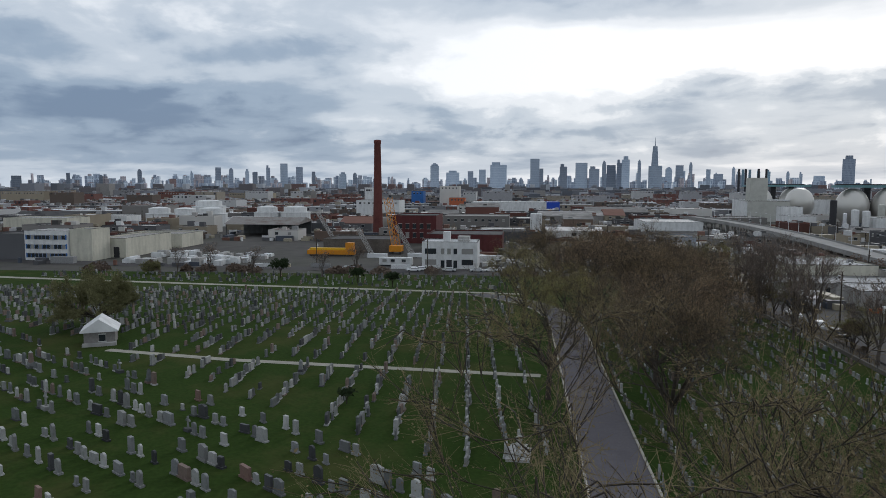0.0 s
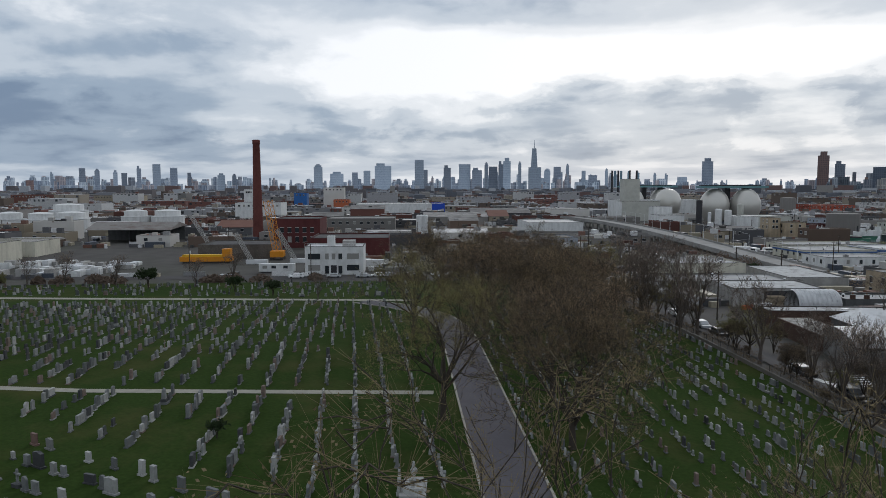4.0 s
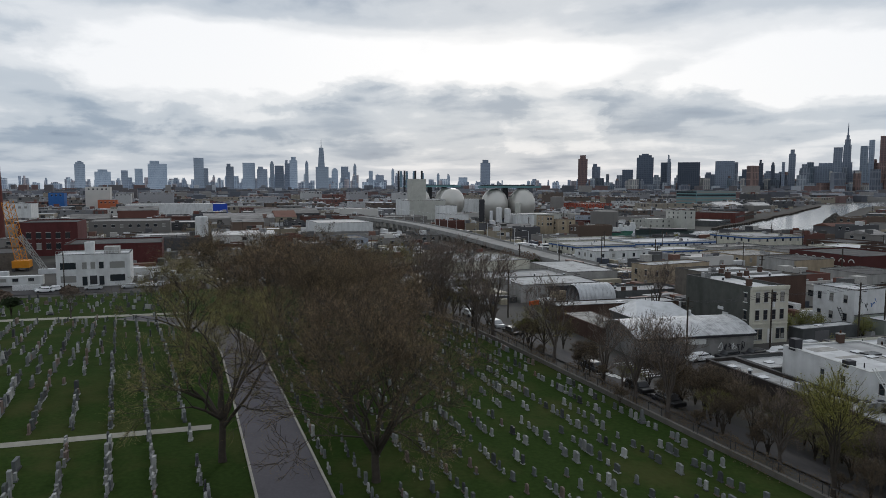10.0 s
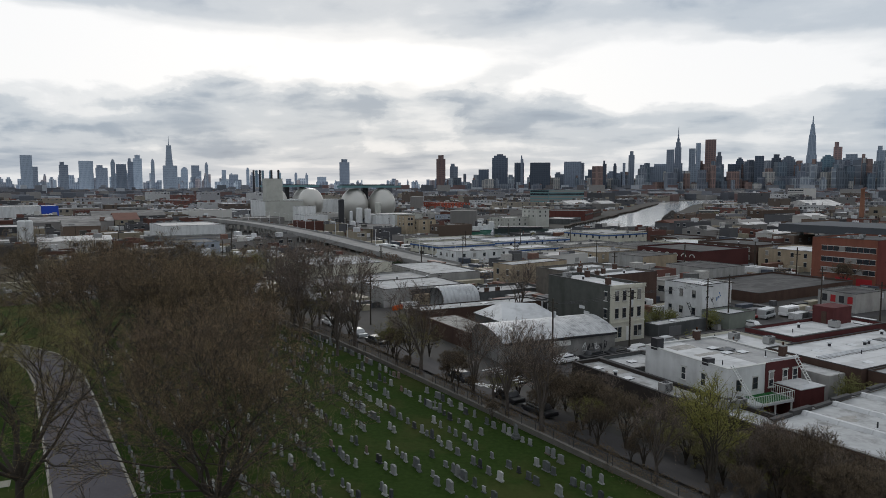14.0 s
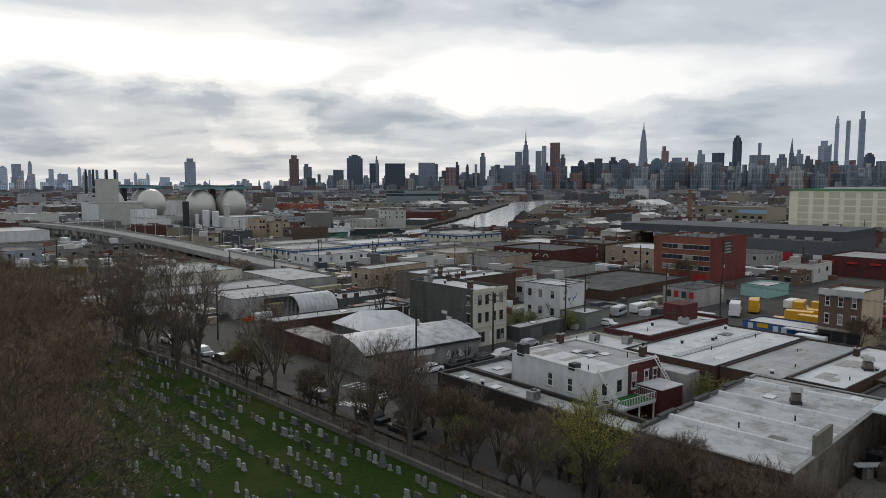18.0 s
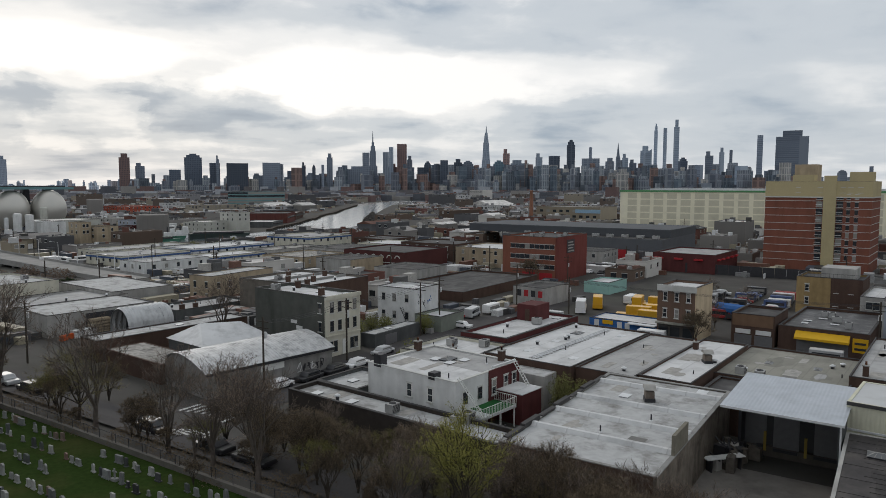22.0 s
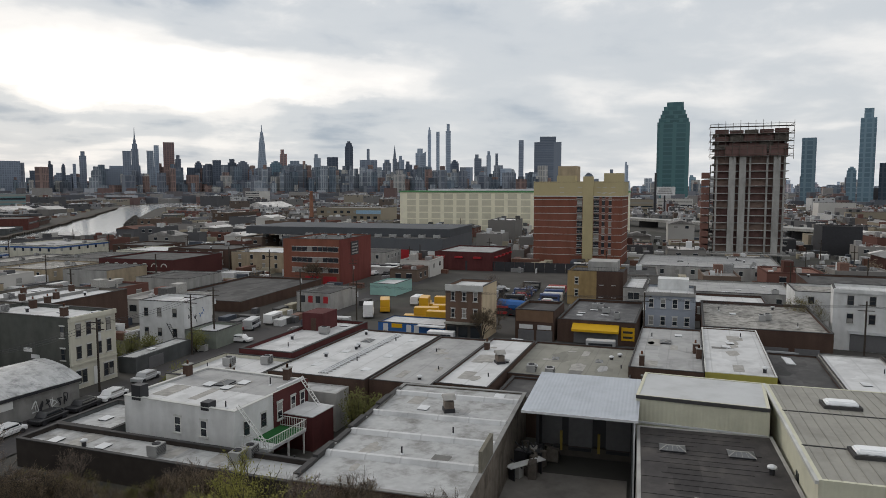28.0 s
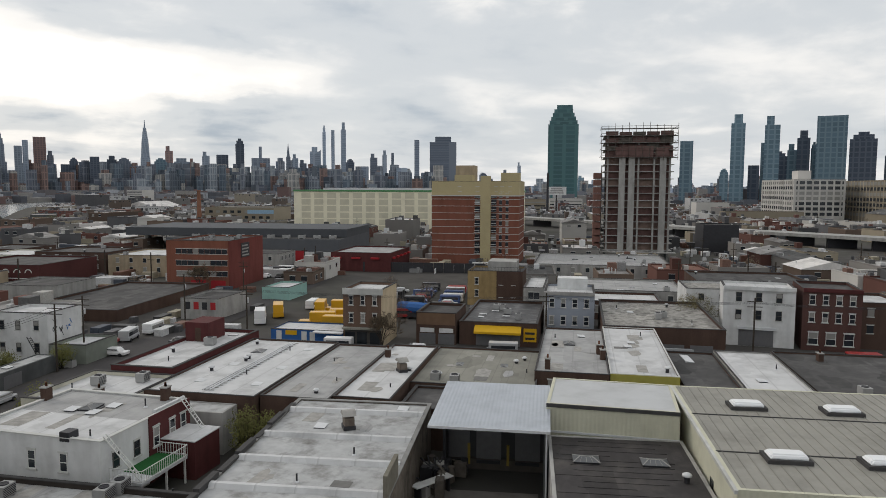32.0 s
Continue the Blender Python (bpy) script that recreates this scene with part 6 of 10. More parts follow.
# white family tomb with a cross and urns on a stepped base
ob = thing("family_tomb", place(0.7, 62.8, None, 86), "white marble tomb with a cross and urns", "tomb")
simple_box("step", -1.6, 1.6, -1.1, 1.1, -0.1, 0.25, STONE[2], ob)
simple_box("plinth", -1.2, 1.2, -0.8, 0.8, 0.25, 0.7, STONE[2], ob)
bm = bmesh.new()
quad_box(bm, -0.14, 0.14, -0.12, 0.12, 0.7, 2.5)
quad_box(bm, -0.55, 0.55, -0.12, 0.12, 1.75, 2.0)
part("cross", bm, STONE[2], ob)
for x in (-0.9, 0.9):
    bm = bmesh.new()
    lathe(bm, [(0.2, 0.7), (0.1, 0.85), (0.28, 1.2), (0.32, 1.45), (0.2, 1.6)], 12)
    part("urn", bm, STONE[2], ob, m=Matrix.Translation((x, 0, 0)))

# small stone lodge with a pale hipped roof
ob = thing("lodge", place(-65.0, 102.0, None, 27), "small grey stone lodge with a pale gabled roof", "lodge")
simple_box("wall", -2.2, 2.2, -2.4, 2.4, -0.2, 2.2, mat("lodge_stone", (0.2, 0.19, 0.18), 0.9, 0.35, 3.0), ob)
bm = bmesh.new()
vs = [bm.verts.new(p) for p in ((-2.7, -2.9, 2.15), (2.7, -2.9, 2.15), (2.7, 2.9, 2.15), (-2.7, 2.9, 2.15), (0, -2.9, 4.2), (0, 2.9, 4.2), (-2.7, -2.9, 2.3), (2.7, -2.9, 2.3), (2.7, 2.9, 2.3), (-2.7, 2.9, 2.3))]
for f in ((6, 7, 4), (7, 8, 5, 4), (8, 9, 5), (9, 6, 4, 5), (0, 1, 7, 6), (1, 2, 8, 7), (2, 3, 9, 8), (3, 0, 6, 9), (3, 2, 1, 0)):
    bm.faces.new([vs[i] for i in f])
part("roof", bm, WHITE, ob, "pale slate roof")
part("window", window_mesh(0.9, 1.0, FRAME_W), None, ob, m=Matrix.Translation((0.4, -2.42, 0.7)))
bm = bmesh.new()
lathe(bm, [(0.16, -0.03), (0.16, 0.05)], 10)
part("vent", bm, STEEL_D, ob, m=Matrix.Translation((0.1, -2.75, 2.75)) @ Matrix.Rotation(radians(75), 4, "X"))
simple_box("step", -2.4, 2.4, -3.2, -2.4, -0.2, 0.5, CONCRETE, ob)

# boundary wall with a rail, in bays
WALL_STONE = mat("wall_stone", (0.13, 0.12, 0.108), 0.95, 0.3, 1.5, stain=0.4)
for i in range(44):
    v0 = 10 + i * 5.0
    a, b = gz(48.8, v0), gz(48.8, v0 + 5)
    ob = thing("boundary_fence", GRID @ Matrix.Translation((48.8, v0, min(a, b))), "low stone boundary wall with a dark iron rail", "fence", "boundary wall bays")
    simple_box("plinth", -0.18, 0.18, 0, 4.97, -0.8, 0.55 + abs(a - b), WALL_STONE, ob)
    top = 0.55 + abs(a - b)
    bm = bmesh.new()
    tube(bm, (0, 0.05, top + 0.85), (0, 4.95, top + 0.85), 0.035, 0.035, 5)
    part("rail", bm, STEEL_D, ob)
    for j in range(3):
        bm = bmesh.new()
        tube(bm, (0, 0.3 + 2.2 * j, top), (0, 0.3 + 2.2 * j, top + 0.95), 0.035, 0.035, 5)
        part("post", bm, STEEL_D, ob)

# ---- trees in early bud ----


class Tree:
    """Limbs grown by forking; collects tube segments and fine twigs."""

    def __init__(self, seed, height, spread, twigs, lean=0.0, first=0.22, droop=0.0, limbs=5, forks=4, twig=1.0, high=0.0, up=(0.5, 1.0), stout=0.0, fan=1.0):
        self.r = random.Random(seed)
        self.limbs, self.tips = [], []
        self.height, self.spread, self.droop, self.stout, self.fan = height, spread, droop, stout, fan
        base_r = height * 0.021
        p = Vector((0, 0, -0.3))
        d = Vector((lean, lean * 0.4, 1)).normalized()
        n = 4
        for i in range(n):
            q = p + d * height * first / n + Vector((self.r.gauss(0, 0.05), self.r.gauss(0, 0.05), 0))
            self.limbs.append((p, q, base_r * (1.25 if i == 0 else 1.05 - 0.06 * i), base_r * (1.0 - 0.06 * i), 0))
            p = q
        for i in range(limbs):
            a = 2 * math.pi * (i + self.r.uniform(-0.3, 0.3)) / limbs
            out = self.r.uniform(0.45, 1.35) * spread / height
            dd = Vector((math.cos(a) * out * 1.5, math.sin(a) * out * 1.5, self.r.uniform(*up))).normalized()
            self.grow(p - d * self.r.uniform(0, height * first * 0.35), dd, height * self.r.uniform(0.26, 0.36), base_r * self.r.uniform(0.45, 0.62), 1, forks)
        self.grow(p, d, height * 0.3, base_r * 0.6, 1, forks)
        self.twigs = []
        upper = [tip for tip in self.tips if tip[1].z > height * 0.68] or self.tips
        for _ in range(twigs):
            b, c = self.r.choice(upper if self.r.random() < high else self.tips)
            s = b.lerp(c, self.r.random())
            g = (c - b).normalized() * 0.8 + Vector((self.r.gauss(0, 0.42), self.r.gauss(0, 0.42), self.r.gauss(0.15 - droop, 0.36)))
            self.twigs.append((s, s + g.normalized() * self.r.uniform(0.5, 1.25) * height / 15 * twig))

    def grow(self, p, d, length, r, level, forks):
        n = 3
        for i in range(n):
            d = (d + Vector((self.r.gauss(0, 0.13), self.r.gauss(0, 0.13), self.r.gauss(0.05 - self.droop * 0.2, 0.09)))).normalized()
            q = p + d * length / n
            if q.z > self.height:
                q.z = self.height - self.r.uniform(0, 0.5)
            if q.z < 1.8:
                q.z = 1.8
            r1 = r * (0.86 if i < n - 1 else 0.72)
            self.limbs.append((p, q, r, r1, level))
            if level >= max(2, forks - 1):
                self.tips.append((p, q))
            if level < forks and i > 0:
                for _ in range(2 if i == n - 1 else self.r.choice((1, 1, 2))):
                    side = Vector((self.r.gauss(0, 1), self.r.gauss(0, 1), self.r.gauss(0.1, 0.7)))
                    side = (side - d * side.dot(d)).normalized()
                    k = self.r.uniform(0.45, 0.95) * self.fan
                    self.grow(q.copy(), (d + side * k).normalized(), length * self.r.uniform(0.52, 0.78), r1 * self.r.uniform(0.5 + self.stout, 0.72 + self.stout), level + 1, forks)
            p, r = q, r1

    def trunk_mesh(self, bark):
        bm = bmesh.new()
        for p, q, a, b, level in self.limbs:
            if (q - p).length > 1e-3:
                tube(bm, p, q, max(a, 0.018), max(b, 0.012), 8 if level == 0 else (6 if level == 1 else (4 if level == 2 else 3)), cap=False)
        return mesh_of("trunk", bm, bark, True)

    def crown_mesh(self, material, width=0.03, buds=1.0, bud=0.09, leaf=None):
        v, f = [], []
        for s, e in self.twigs:
            d = e - s
            a = d.orthogonal().normalized() * width
            a.rotate(Matrix.Rotation(self.r.uniform(0, 6.28), 3, d.normalized()))
            k = len(v)
            v += [tuple(s - a * 0.5), tuple(s + a * 0.5), tuple(e + a * 0.3), tuple(e - a * 0.3)]
            f.append((k, k + 1, k + 2, k + 3))
            m = int(buds) + (self.r.random() < buds % 1)
            for _ in range(m):
                c = s.lerp(e, self.r.uniform(0.3, 1.0)) + Vector((self.r.gauss(0, 0.05), self.r.gauss(0, 0.05), self.r.gauss(0, 0.05)))
                x = Vector((self.r.gauss(0, 1), self.r.gauss(0, 1), self.r.gauss(0, 1))).normalized() * bud * self.r.uniform(0.6, 1.4)
                y = x.orthogonal().normalized() * bud * self.r.uniform(0.4, 0.9)
                k = len(v)
                v += [tuple(c - x), tuple(c + y), tuple(c + x), tuple(c - y)]
                f.append((k, k + 1, k + 2, k + 3))
        me = bpy.data.meshes.new("crown")
        me.from_pydata(v, [], f)
        me.materials.append(material)
        return me


def make_tree(seed, height, spread, twigs, material, label, buds=1.0, bud=0.08, width=0.03, bark=None, **kw):
    t = Tree(seed, height, spread, twigs, **kw)
    ob = thing("tree", Matrix.Translation((0, 0, 0)), label, "tree", "trees")
    part("trunk", t.trunk_mesh(bark or BARK), None, ob)
    part("crown", t.crown_mesh(material, width, buds, bud), None, ob)
    return ob


KINDS = {
    "oak": (make_tree, 3, 17.5, 9.2, 13500, TWIG_B, "broad tree in brown early bud on the grass", dict(buds=0.8, bud=0.026, width=0.0095, droop=0.13, limbs=9, forks=6, first=0.2, twig=0.8, stout=0.09)),
    "oak2": (make_tree, 8, 16.5, 9.5, 13500, TWIG_R, "spreading tree with rust-brown buds", dict(buds=0.8, bud=0.026, width=0.0095, droop=0.1, limbs=9, forks=6, first=0.2, twig=0.8, stout=0.09)),
    "green": (make_tree, 5, 16.5, 9.0, 9500, TWIG_G, "tree with a dark trunk and yellow-green buds", dict(buds=1.3, bud=0.032, width=0.0095, droop=0.12, limbs=8, forks=5, first=0.3, twig=0.9, stout=0.15)),
    "thin": (make_tree, 51, 6.4, 3.4, 3400, TWIG_O, "rounded olive-budded shrub tree beside a dark wall", dict(buds=2.6, bud=0.042, width=0.011, first=0.14, limbs=7, forks=4, twig=1.3, up=(0.5, 1.3), stout=0.0)),
    "bare": (make_tree, 13, 15.0, 4.6, 2600, TWIG_K, "bare grey street tree with fine twigs", dict(buds=0.3, bud=0.035, width=0.014, first=0.2, limbs=6, forks=5, twig=0.7, up=(1.2, 2.1), stout=0.0, fan=0.75, bark=BARK_G)),
    "bare2": (make_tree, 17, 12.0, 3.4, 1900, TWIG_K, "bare dark tree beside the boundary wall", dict(buds=0.2, bud=0.035, width=0.014, first=0.2, limbs=5, forks=5, twig=0.7, up=(1.1, 2.0), stout=0.0, fan=0.75, bark=BARK_G)),
    "tip": (make_tree, 3, 22.8, 9.5, 21000, TWIG_T, "tall thin-twigged tree with sparse tan buds", dict(buds=0.8, bud=0.03, width=0.011, droop=0.05, limbs=9, forks=5, first=0.3, twig=0.45, high=0.4)),
    "yellow": (make_tree, 29, 8.0, 1.7, 2900, LEAF_Y, "slender tree in fresh yellow-green leaf", dict(buds=1.5, bud=0.045, width=0.012, first=0.25, forks=4, limbs=5, up=(1.6, 2.6), fan=0.6)),
    "shrub": (make_tree, 31, 6.5, 3.4, 5000, TWIG_S, "tangled brown shrub against a dark wall", dict(buds=1.0, bud=0.04, width=0.014, first=0.08, limbs=7, forks=5, up=(0.6, 1.4))),
    "olive": (make_tree, 37, 11.5, 10.0, 30000, mat("olive_buds", (0.15, 0.145, 0.07), 0.95, 0.4, 1.2, bump=0), "rounded dark olive tree on the grass", dict(buds=1.2, bud=0.085, width=0.025, first=0.12, limbs=11, droop=0.2)),
    "fir": (make_tree, 43, 4.6, 1.9, 3000, LEAF_D, "small dark evergreen bush", dict(buds=2.0, bud=0.12, width=0.03, first=0.06, limbs=7)),
}
DRIVE_TREES = [
    ("green", 4.2, 80.3, 1.0, 20), ("oak", 16.2, 71.2, 1.0, 0), ("oak2", 18.0, 88, 0.92, 70), ("oak", 17.5, 114, 0.95, 140), ("oak2", 15, 134, 1.05, 200), ("green", 1.5, 124, 0.95, 100),
    ("oak", 17, 157, 1.0, 250), ("oak2", 27, 170, 1.1, 30), ("oak", 10, 186, 1.15, 310), ("oak2", 22, 198, 1.15, 170), ("oak", 34, 192, 1.1, 80), ("oak2", 29, 132, 0.95, 10),
    ("oak", 34, 152, 0.95, 220), ("oak2", 27, 101, 0.85, 120), ("oak", 27, 116, 0.95, 300), ("oak2", 37, 138, 0.85, 40), ("green", 42, 158, 0.95, 10),
]
WALL_TREES = [
    ("bare", 50.4, 120, 1.05, 0), ("bare2", 49.8, 138, 1.0, 300), ("bare", 46.5, 116, 0.8, 80), ("bare", 46, 131, 0.85, 220), ("shrub", 50.5, 109, 0.7, 120), ("shrub", 50.2, 142, 0.9, 320), ("bare", 50.3, 128, 1.08, 210), ("bare", 50.2, 145, 1.05, 60), ("bare2", 51, 152, 1.2, 20),
    ("bare", 50.5, 160, 1.05, 170), ("bare", 44, 172, 1.0, 250), ("bare2", 51, 103, 0.95, 90), ("bare", 51.0, 91.5, 0.78, 100), ("bare", 50.9, 74.5, 0.8, 260),
    ("bare", 51.0, 83.5, 0.72, 40), ("shrub", 52.4, 96, 0.7, 60), ("shrub", 52.2, 63, 0.6, 200),
]
YARD_TREES = [
    ("tip", 7.0, 11.8, 0.96, 0), ("tip", 10.0, 14.0, 0.94, 110), ("tip", 9.0, 9.4, 0.94, 60), ("green", 51.4, 106, 0.5, 50), ("green", 50.5, 131, 0.62, 10), ("shrub", 57.5, 53, 0.6, 90), ("shrub", 56.5, 46, 0.6, 10), ("bare", 59.5, 86, 0.6, 0), 
    ("shrub", 70, 76, 0.3, 100), ("bare2", 66, 83, 0.5, 10), ("bare2", 67.5, 71, 0.5, 80),
    ("yellow", 50.4, 55.6, 1.3, 0), ("thin", 60.5, 66, 0.95, 0), ("thin", 61.8, 79, 0.9, 70), ("thin", 64, 73, 0.9, 140), ("thin", 63, 62, 0.85, 210), ("thin", 60, 55, 0.8, 280), ("thin", 63.5, 85, 0.75, 330), ("thin", 54, 88, 0.6, 40), ("thin", 52.2, 112, 0.85, 110), ("bare2", 57, 56.4, 0.6, 160), ("shrub", 68.5, 60.5, 0.5, 30), ("shrub", 64.5, 47, 0.49, 330),
    
]
FAR_TREES = [
    ("olive", -71.7, 113, 1.15, 0), ("fir", -18.8, 75.8, 0.42, 0), ("fir", -45.3, 195, 1.0, 0), ("fir", -33.5, 186, 0.95, 60), ("fir", -72, 206, 1.3, 120), ("bare2", -21.1, 178.7, 0.62, 0), ("bare", -60, 210, 0.6, 50),
    ("bare", -84, 214, 0.65, 90), ("bare", -100, 217, 0.7, 150), ("bare", -112, 219, 0.6, 200), ("olive", -118, 214, 0.5, 40), ("bare", 96, 137, 0.9, 0), ("fir", 110, 218, 1.1, 0),
    ("green", 66, 186, 0.6, 40), ("shrub", 62, 118, 0.85, 20), ("bare", 58, 178, 0.7, 110), ("green", 42, 205, 0.75, 80), ("bare", 30, 212, 0.85, 20), ("bare2", 160, 63, 0.6, 0),
    ("shrub", 141.5, 62.5, 1.0, 40), ("bare2", 182, 60, 0.6, 120), ("bare2", 196, 72, 0.6, 200), ("shrub", 206, 128, 1.2, 10), ("green", 163, 4, 0.5, 60), ("yellow", 238, 305, 0.7, 0), ("green", 490, 381, 0.55, 0), ("bare", -52, 222, 0.7, 80),
]
rng_t = random.Random(3)
WALL_TREES = [(k, u + rng_t.uniform(-1.2, 0.8), v + rng_t.uniform(-1.5, 1.5), sz * rng_t.uniform(0.85, 1.2), tn) for k, u, v, sz, tn in WALL_TREES]
BRUSH_TREES = []
for k in range(9):
    # undergrowth and self-sown trees between the wall and the yards
    v = 40 + k * 8.2 + rng_t.uniform(-1, 1)
    u = rng_t.choice((47.8, 50.2, 51.2, 52.0, 51.6, 66.0)) + rng_t.uniform(-0.8, 0.8)
    if 95 < v < 112 and u > 60:
        continue
    BRUSH_TREES.append(("shrub", u, v, rng_t.uniform(0.28, 0.42), rng_t.uniform(0, 360)))
for k in range(5):
    BRUSH_TREES.append((rng_t.choice(("bare", "shrub", "bare2")), 51.5 + rng_t.uniform(-0.6, 3), 114 + k * 15.0, rng_t.uniform(0.5, 0.9), rng_t.uniform(0, 360)))
for k in range(34):
    # tangled growth between the lane and the workshop walls
    BRUSH_TREES.append((rng_t.choice(("shrub", "shrub", "shrub", "thin")), rng_t.uniform(54.5, 65.5), 41 + k * 1.5 + rng_t.uniform(-1.5, 1.5), rng_t.uniform(0.7, 1.05), rng_t.uniform(0, 360)))
for k in range(7):
    BRUSH_TREES.append((rng_t.choice(("shrub", "bare2", "shrub")), rng_t.uniform(50.8, 52.5), 44 + k * 8.5 + rng_t.uniform(-1.5, 1.5), rng_t.uniform(0.5, 0.75), rng_t.uniform(0, 360)))
for k in range(10):
    BRUSH_TREES.append(("bare2", rng_t.uniform(60, 65.5), 40 + k * 2.4 + rng_t.uniform(-1, 1), rng_t.uniform(0.5, 0.68), rng_t.uniform(0, 360)))
first_of = {}
for kind, u, v, size, turn in DRIVE_TREES + WALL_TREES + YARD_TREES + FAR_TREES + BRUSH_TREES:
    if kind not in first_of:
        make, seed, height, spread_of, twigs, material, label, kw = KINDS[kind]
        first_of[kind] = make(seed, height, spread_of, twigs, material, label, **kw)
        ob = first_of[kind]
        ob.matrix_world = place(u, v, None, turn) @ Matrix.Scale(size, 4)
    else:
        ob = copy_thing(first_of[kind], place(u, v, None, turn))
        ob.scale = (size, size, size)


def bush(u, v, wide, tall, seed):
    """A round bush in early leaf: a few stems and many small leaves from the ground up."""
    r = random.Random(seed)
    ob = thing("bush", place(u, v), "round olive-brown bush in early leaf", "bush", "bushes")
    bm = bmesh.new()
    for _ in range(9):
        a, q = r.uniform(0, 6.28), r.uniform(0.2, 0.75) * wide
        tube(bm, (0.15 * math.cos(a), 0.15 * math.sin(a), -0.1), (q * math.cos(a), q * math.sin(a), tall * r.uniform(0.6, 0.9)), 0.05, 0.02, 4)
    part("stem", bm, BARK, ob)
    vv, ff = [], []
    for _ in range(2600):
        d = Vector((r.gauss(0, 1), r.gauss(0, 1), r.gauss(0, 1))).normalized()
        q = r.random() ** 0.45 * (0.82 + 0.18 * math.sin(5 * math.atan2(d.y, d.x) + seed) + 0.1 * math.sin(9 * d.z))
        c = Vector((d.x * wide * q, d.y * wide * q, tall * (0.52 + 0.5 * d.z * q)))
        x = Vector((r.gauss(0, 1), r.gauss(0, 1), r.gauss(0, 1))).normalized() * r.uniform(0.06, 0.15)
        y = x.orthogonal().normalized() * r.uniform(0.04, 0.09)
        k = len(vv)
        vv += [tuple(c - x), tuple(c + y), tuple(c + x), tuple(c - y)]
        ff.append((k, k + 1, k + 2, k + 3))
    me = bpy.data.meshes.new("foliage")
    me.from_pydata(vv, [], ff)
    me.materials.append(BUSH_M)
    part("foliage", me, None, ob)


BUSH_M = mat("bush_leaves", (0.14, 0.14, 0.05), 0.95, 0.4, 1.2, rand=0.2, bump=0)
for i, (u, v, wide, tall) in enumerate(((91.4, 66.4, 2.2, 5.6), (92.4, 64.2, 1.6, 4.8), (98.5, 95.2, 2.3, 5.0), (95.2, 94.6, 1.8, 4.2), (113.5, 115.8, 2.4, 4.9), (110, 116.2, 2.0, 4.2), (117, 115, 2.0, 4.0), (122.2, 109.4, 2.2, 4.2), (216, 318, 3, 3.5), (222, 315, 3.4, 4.2), (232, 310, 2.6, 3.4), (246, 303, 3, 3.6), (258, 300, 2.8, 3.2))):
    bush(u, v, wide, tall, i)

# ---- middle distance ----
rng_c = random.Random(5)


def wall_bands(parent, w, d, face, zs, height, material, inset=0.5, proud=0.03, name="window_band"):
    """Long strips of glazing or trim, one mesh to a storey."""
    length = (w if face in ("v0", "v1") else d) - 2 * inset
    for z in zs:
        bm = bmesh.new()
        quad_box(bm, -length / 2, length / 2, -proud, 0.02, 0, height)
        part(name, bm, material, parent, m=on_face(face, 0, z, w, d))


# red brick loft building with strip windows
ob, w, d, h = block("loft_building", "red brick four-storey loft building with strip windows", "factory", 211.0, 236.0, 121.5, 140.5, 9.8, mat("orange_brick", (0.215, 0.085, 0.058), 0.9, 0.2, 5.0, stain=0.3, streak=0.25), ROOF_D, sides={"v0": mat("painted_red_brick", (0.17, 0.05, 0.042), 0.85, 0.2, 4.0, stain=0.3, streak=0.3)})
for z in (4.2, 7.3, 10.6):
    windows(ob, w, d, "u0", spread(-8.9, 6.6, 9), [z], (1.62, 1.35), FRAME_W)
for s in (-6, 0):
    simple_box("garage_door", -w / 2 - 0.05, -w / 2, s - 2.2, s + 2.2, 0.2, 3.0, RED_P, ob)
simple_box("sign", -4.5, 1.5, -d / 2 - 0.15, -d / 2 - 0.01, h - 5.5, h - 1.2, STEEL_D, ob, "dark hanging sign with unreadable lettering")
for i in range(4):
    simple_box("sign_mark", -4.0, 1.0 - 0.7 * (i % 2), -d / 2 - 0.19, -d / 2 - 0.16, h - 5.1 + i * 0.95, h - 4.7 + i * 0.95, GREYW, ob)
for k in range(9):
    roof_unit(rng_c.choice(("ac", "vent", "ac")), 213 + 2.4 * k, 124 + rng_c.uniform(0, 14), h + gz(220, 130) - 0.9, 0)

# hotel: brick with pale string courses under an ochre top
ob, w, d, h = block("hotel", "nine-storey red brick hotel with a pale ochre top", "hotel", 292.0, 318.0, 40.0, 74.0, 27.5, mat("hotel_brick", (0.20, 0.078, 0.054), 0.9, 0.2, 6.0, stain=0.2, streak=0.2), ROOF_G, parapet=0.6)
simple_box("upper_storey", -w / 2 - 0.06, w / 2 + 0.06, -d / 2 - 0.06, d / 2 + 0.06, h - 5.2, h + 0.3, OCHRE, ob, "ochre brick top storeys")
simple_box("cornice", -w / 2 - 0.35, w / 2 + 0.35, -d / 2 - 0.35, d / 2 + 0.35, h - 5.6, h - 5.2, COPING_L, ob)
simple_box("gable", -w / 2 - 0.1, -w / 2 + 6, -d / 2 - 0.1, -d / 2 + 7, h + 0.3, h + 3.4, OCHRE, ob)
simple_box("gable", -w / 2 - 0.1, -w / 2 + 6, 1.0, 8.0, h + 0.3, h + 2.6, OCHRE, ob)
simple_box("lift_tower", -5, 4, 1.5, 9, h + 0.3, h + 6.5, TAN, ob)
simple_box("pier", -w / 2 - 0.5, -w / 2, -6.2, -2.2, 0, h + 2.2, OCHRE, ob, "full-height ochre stair bay")
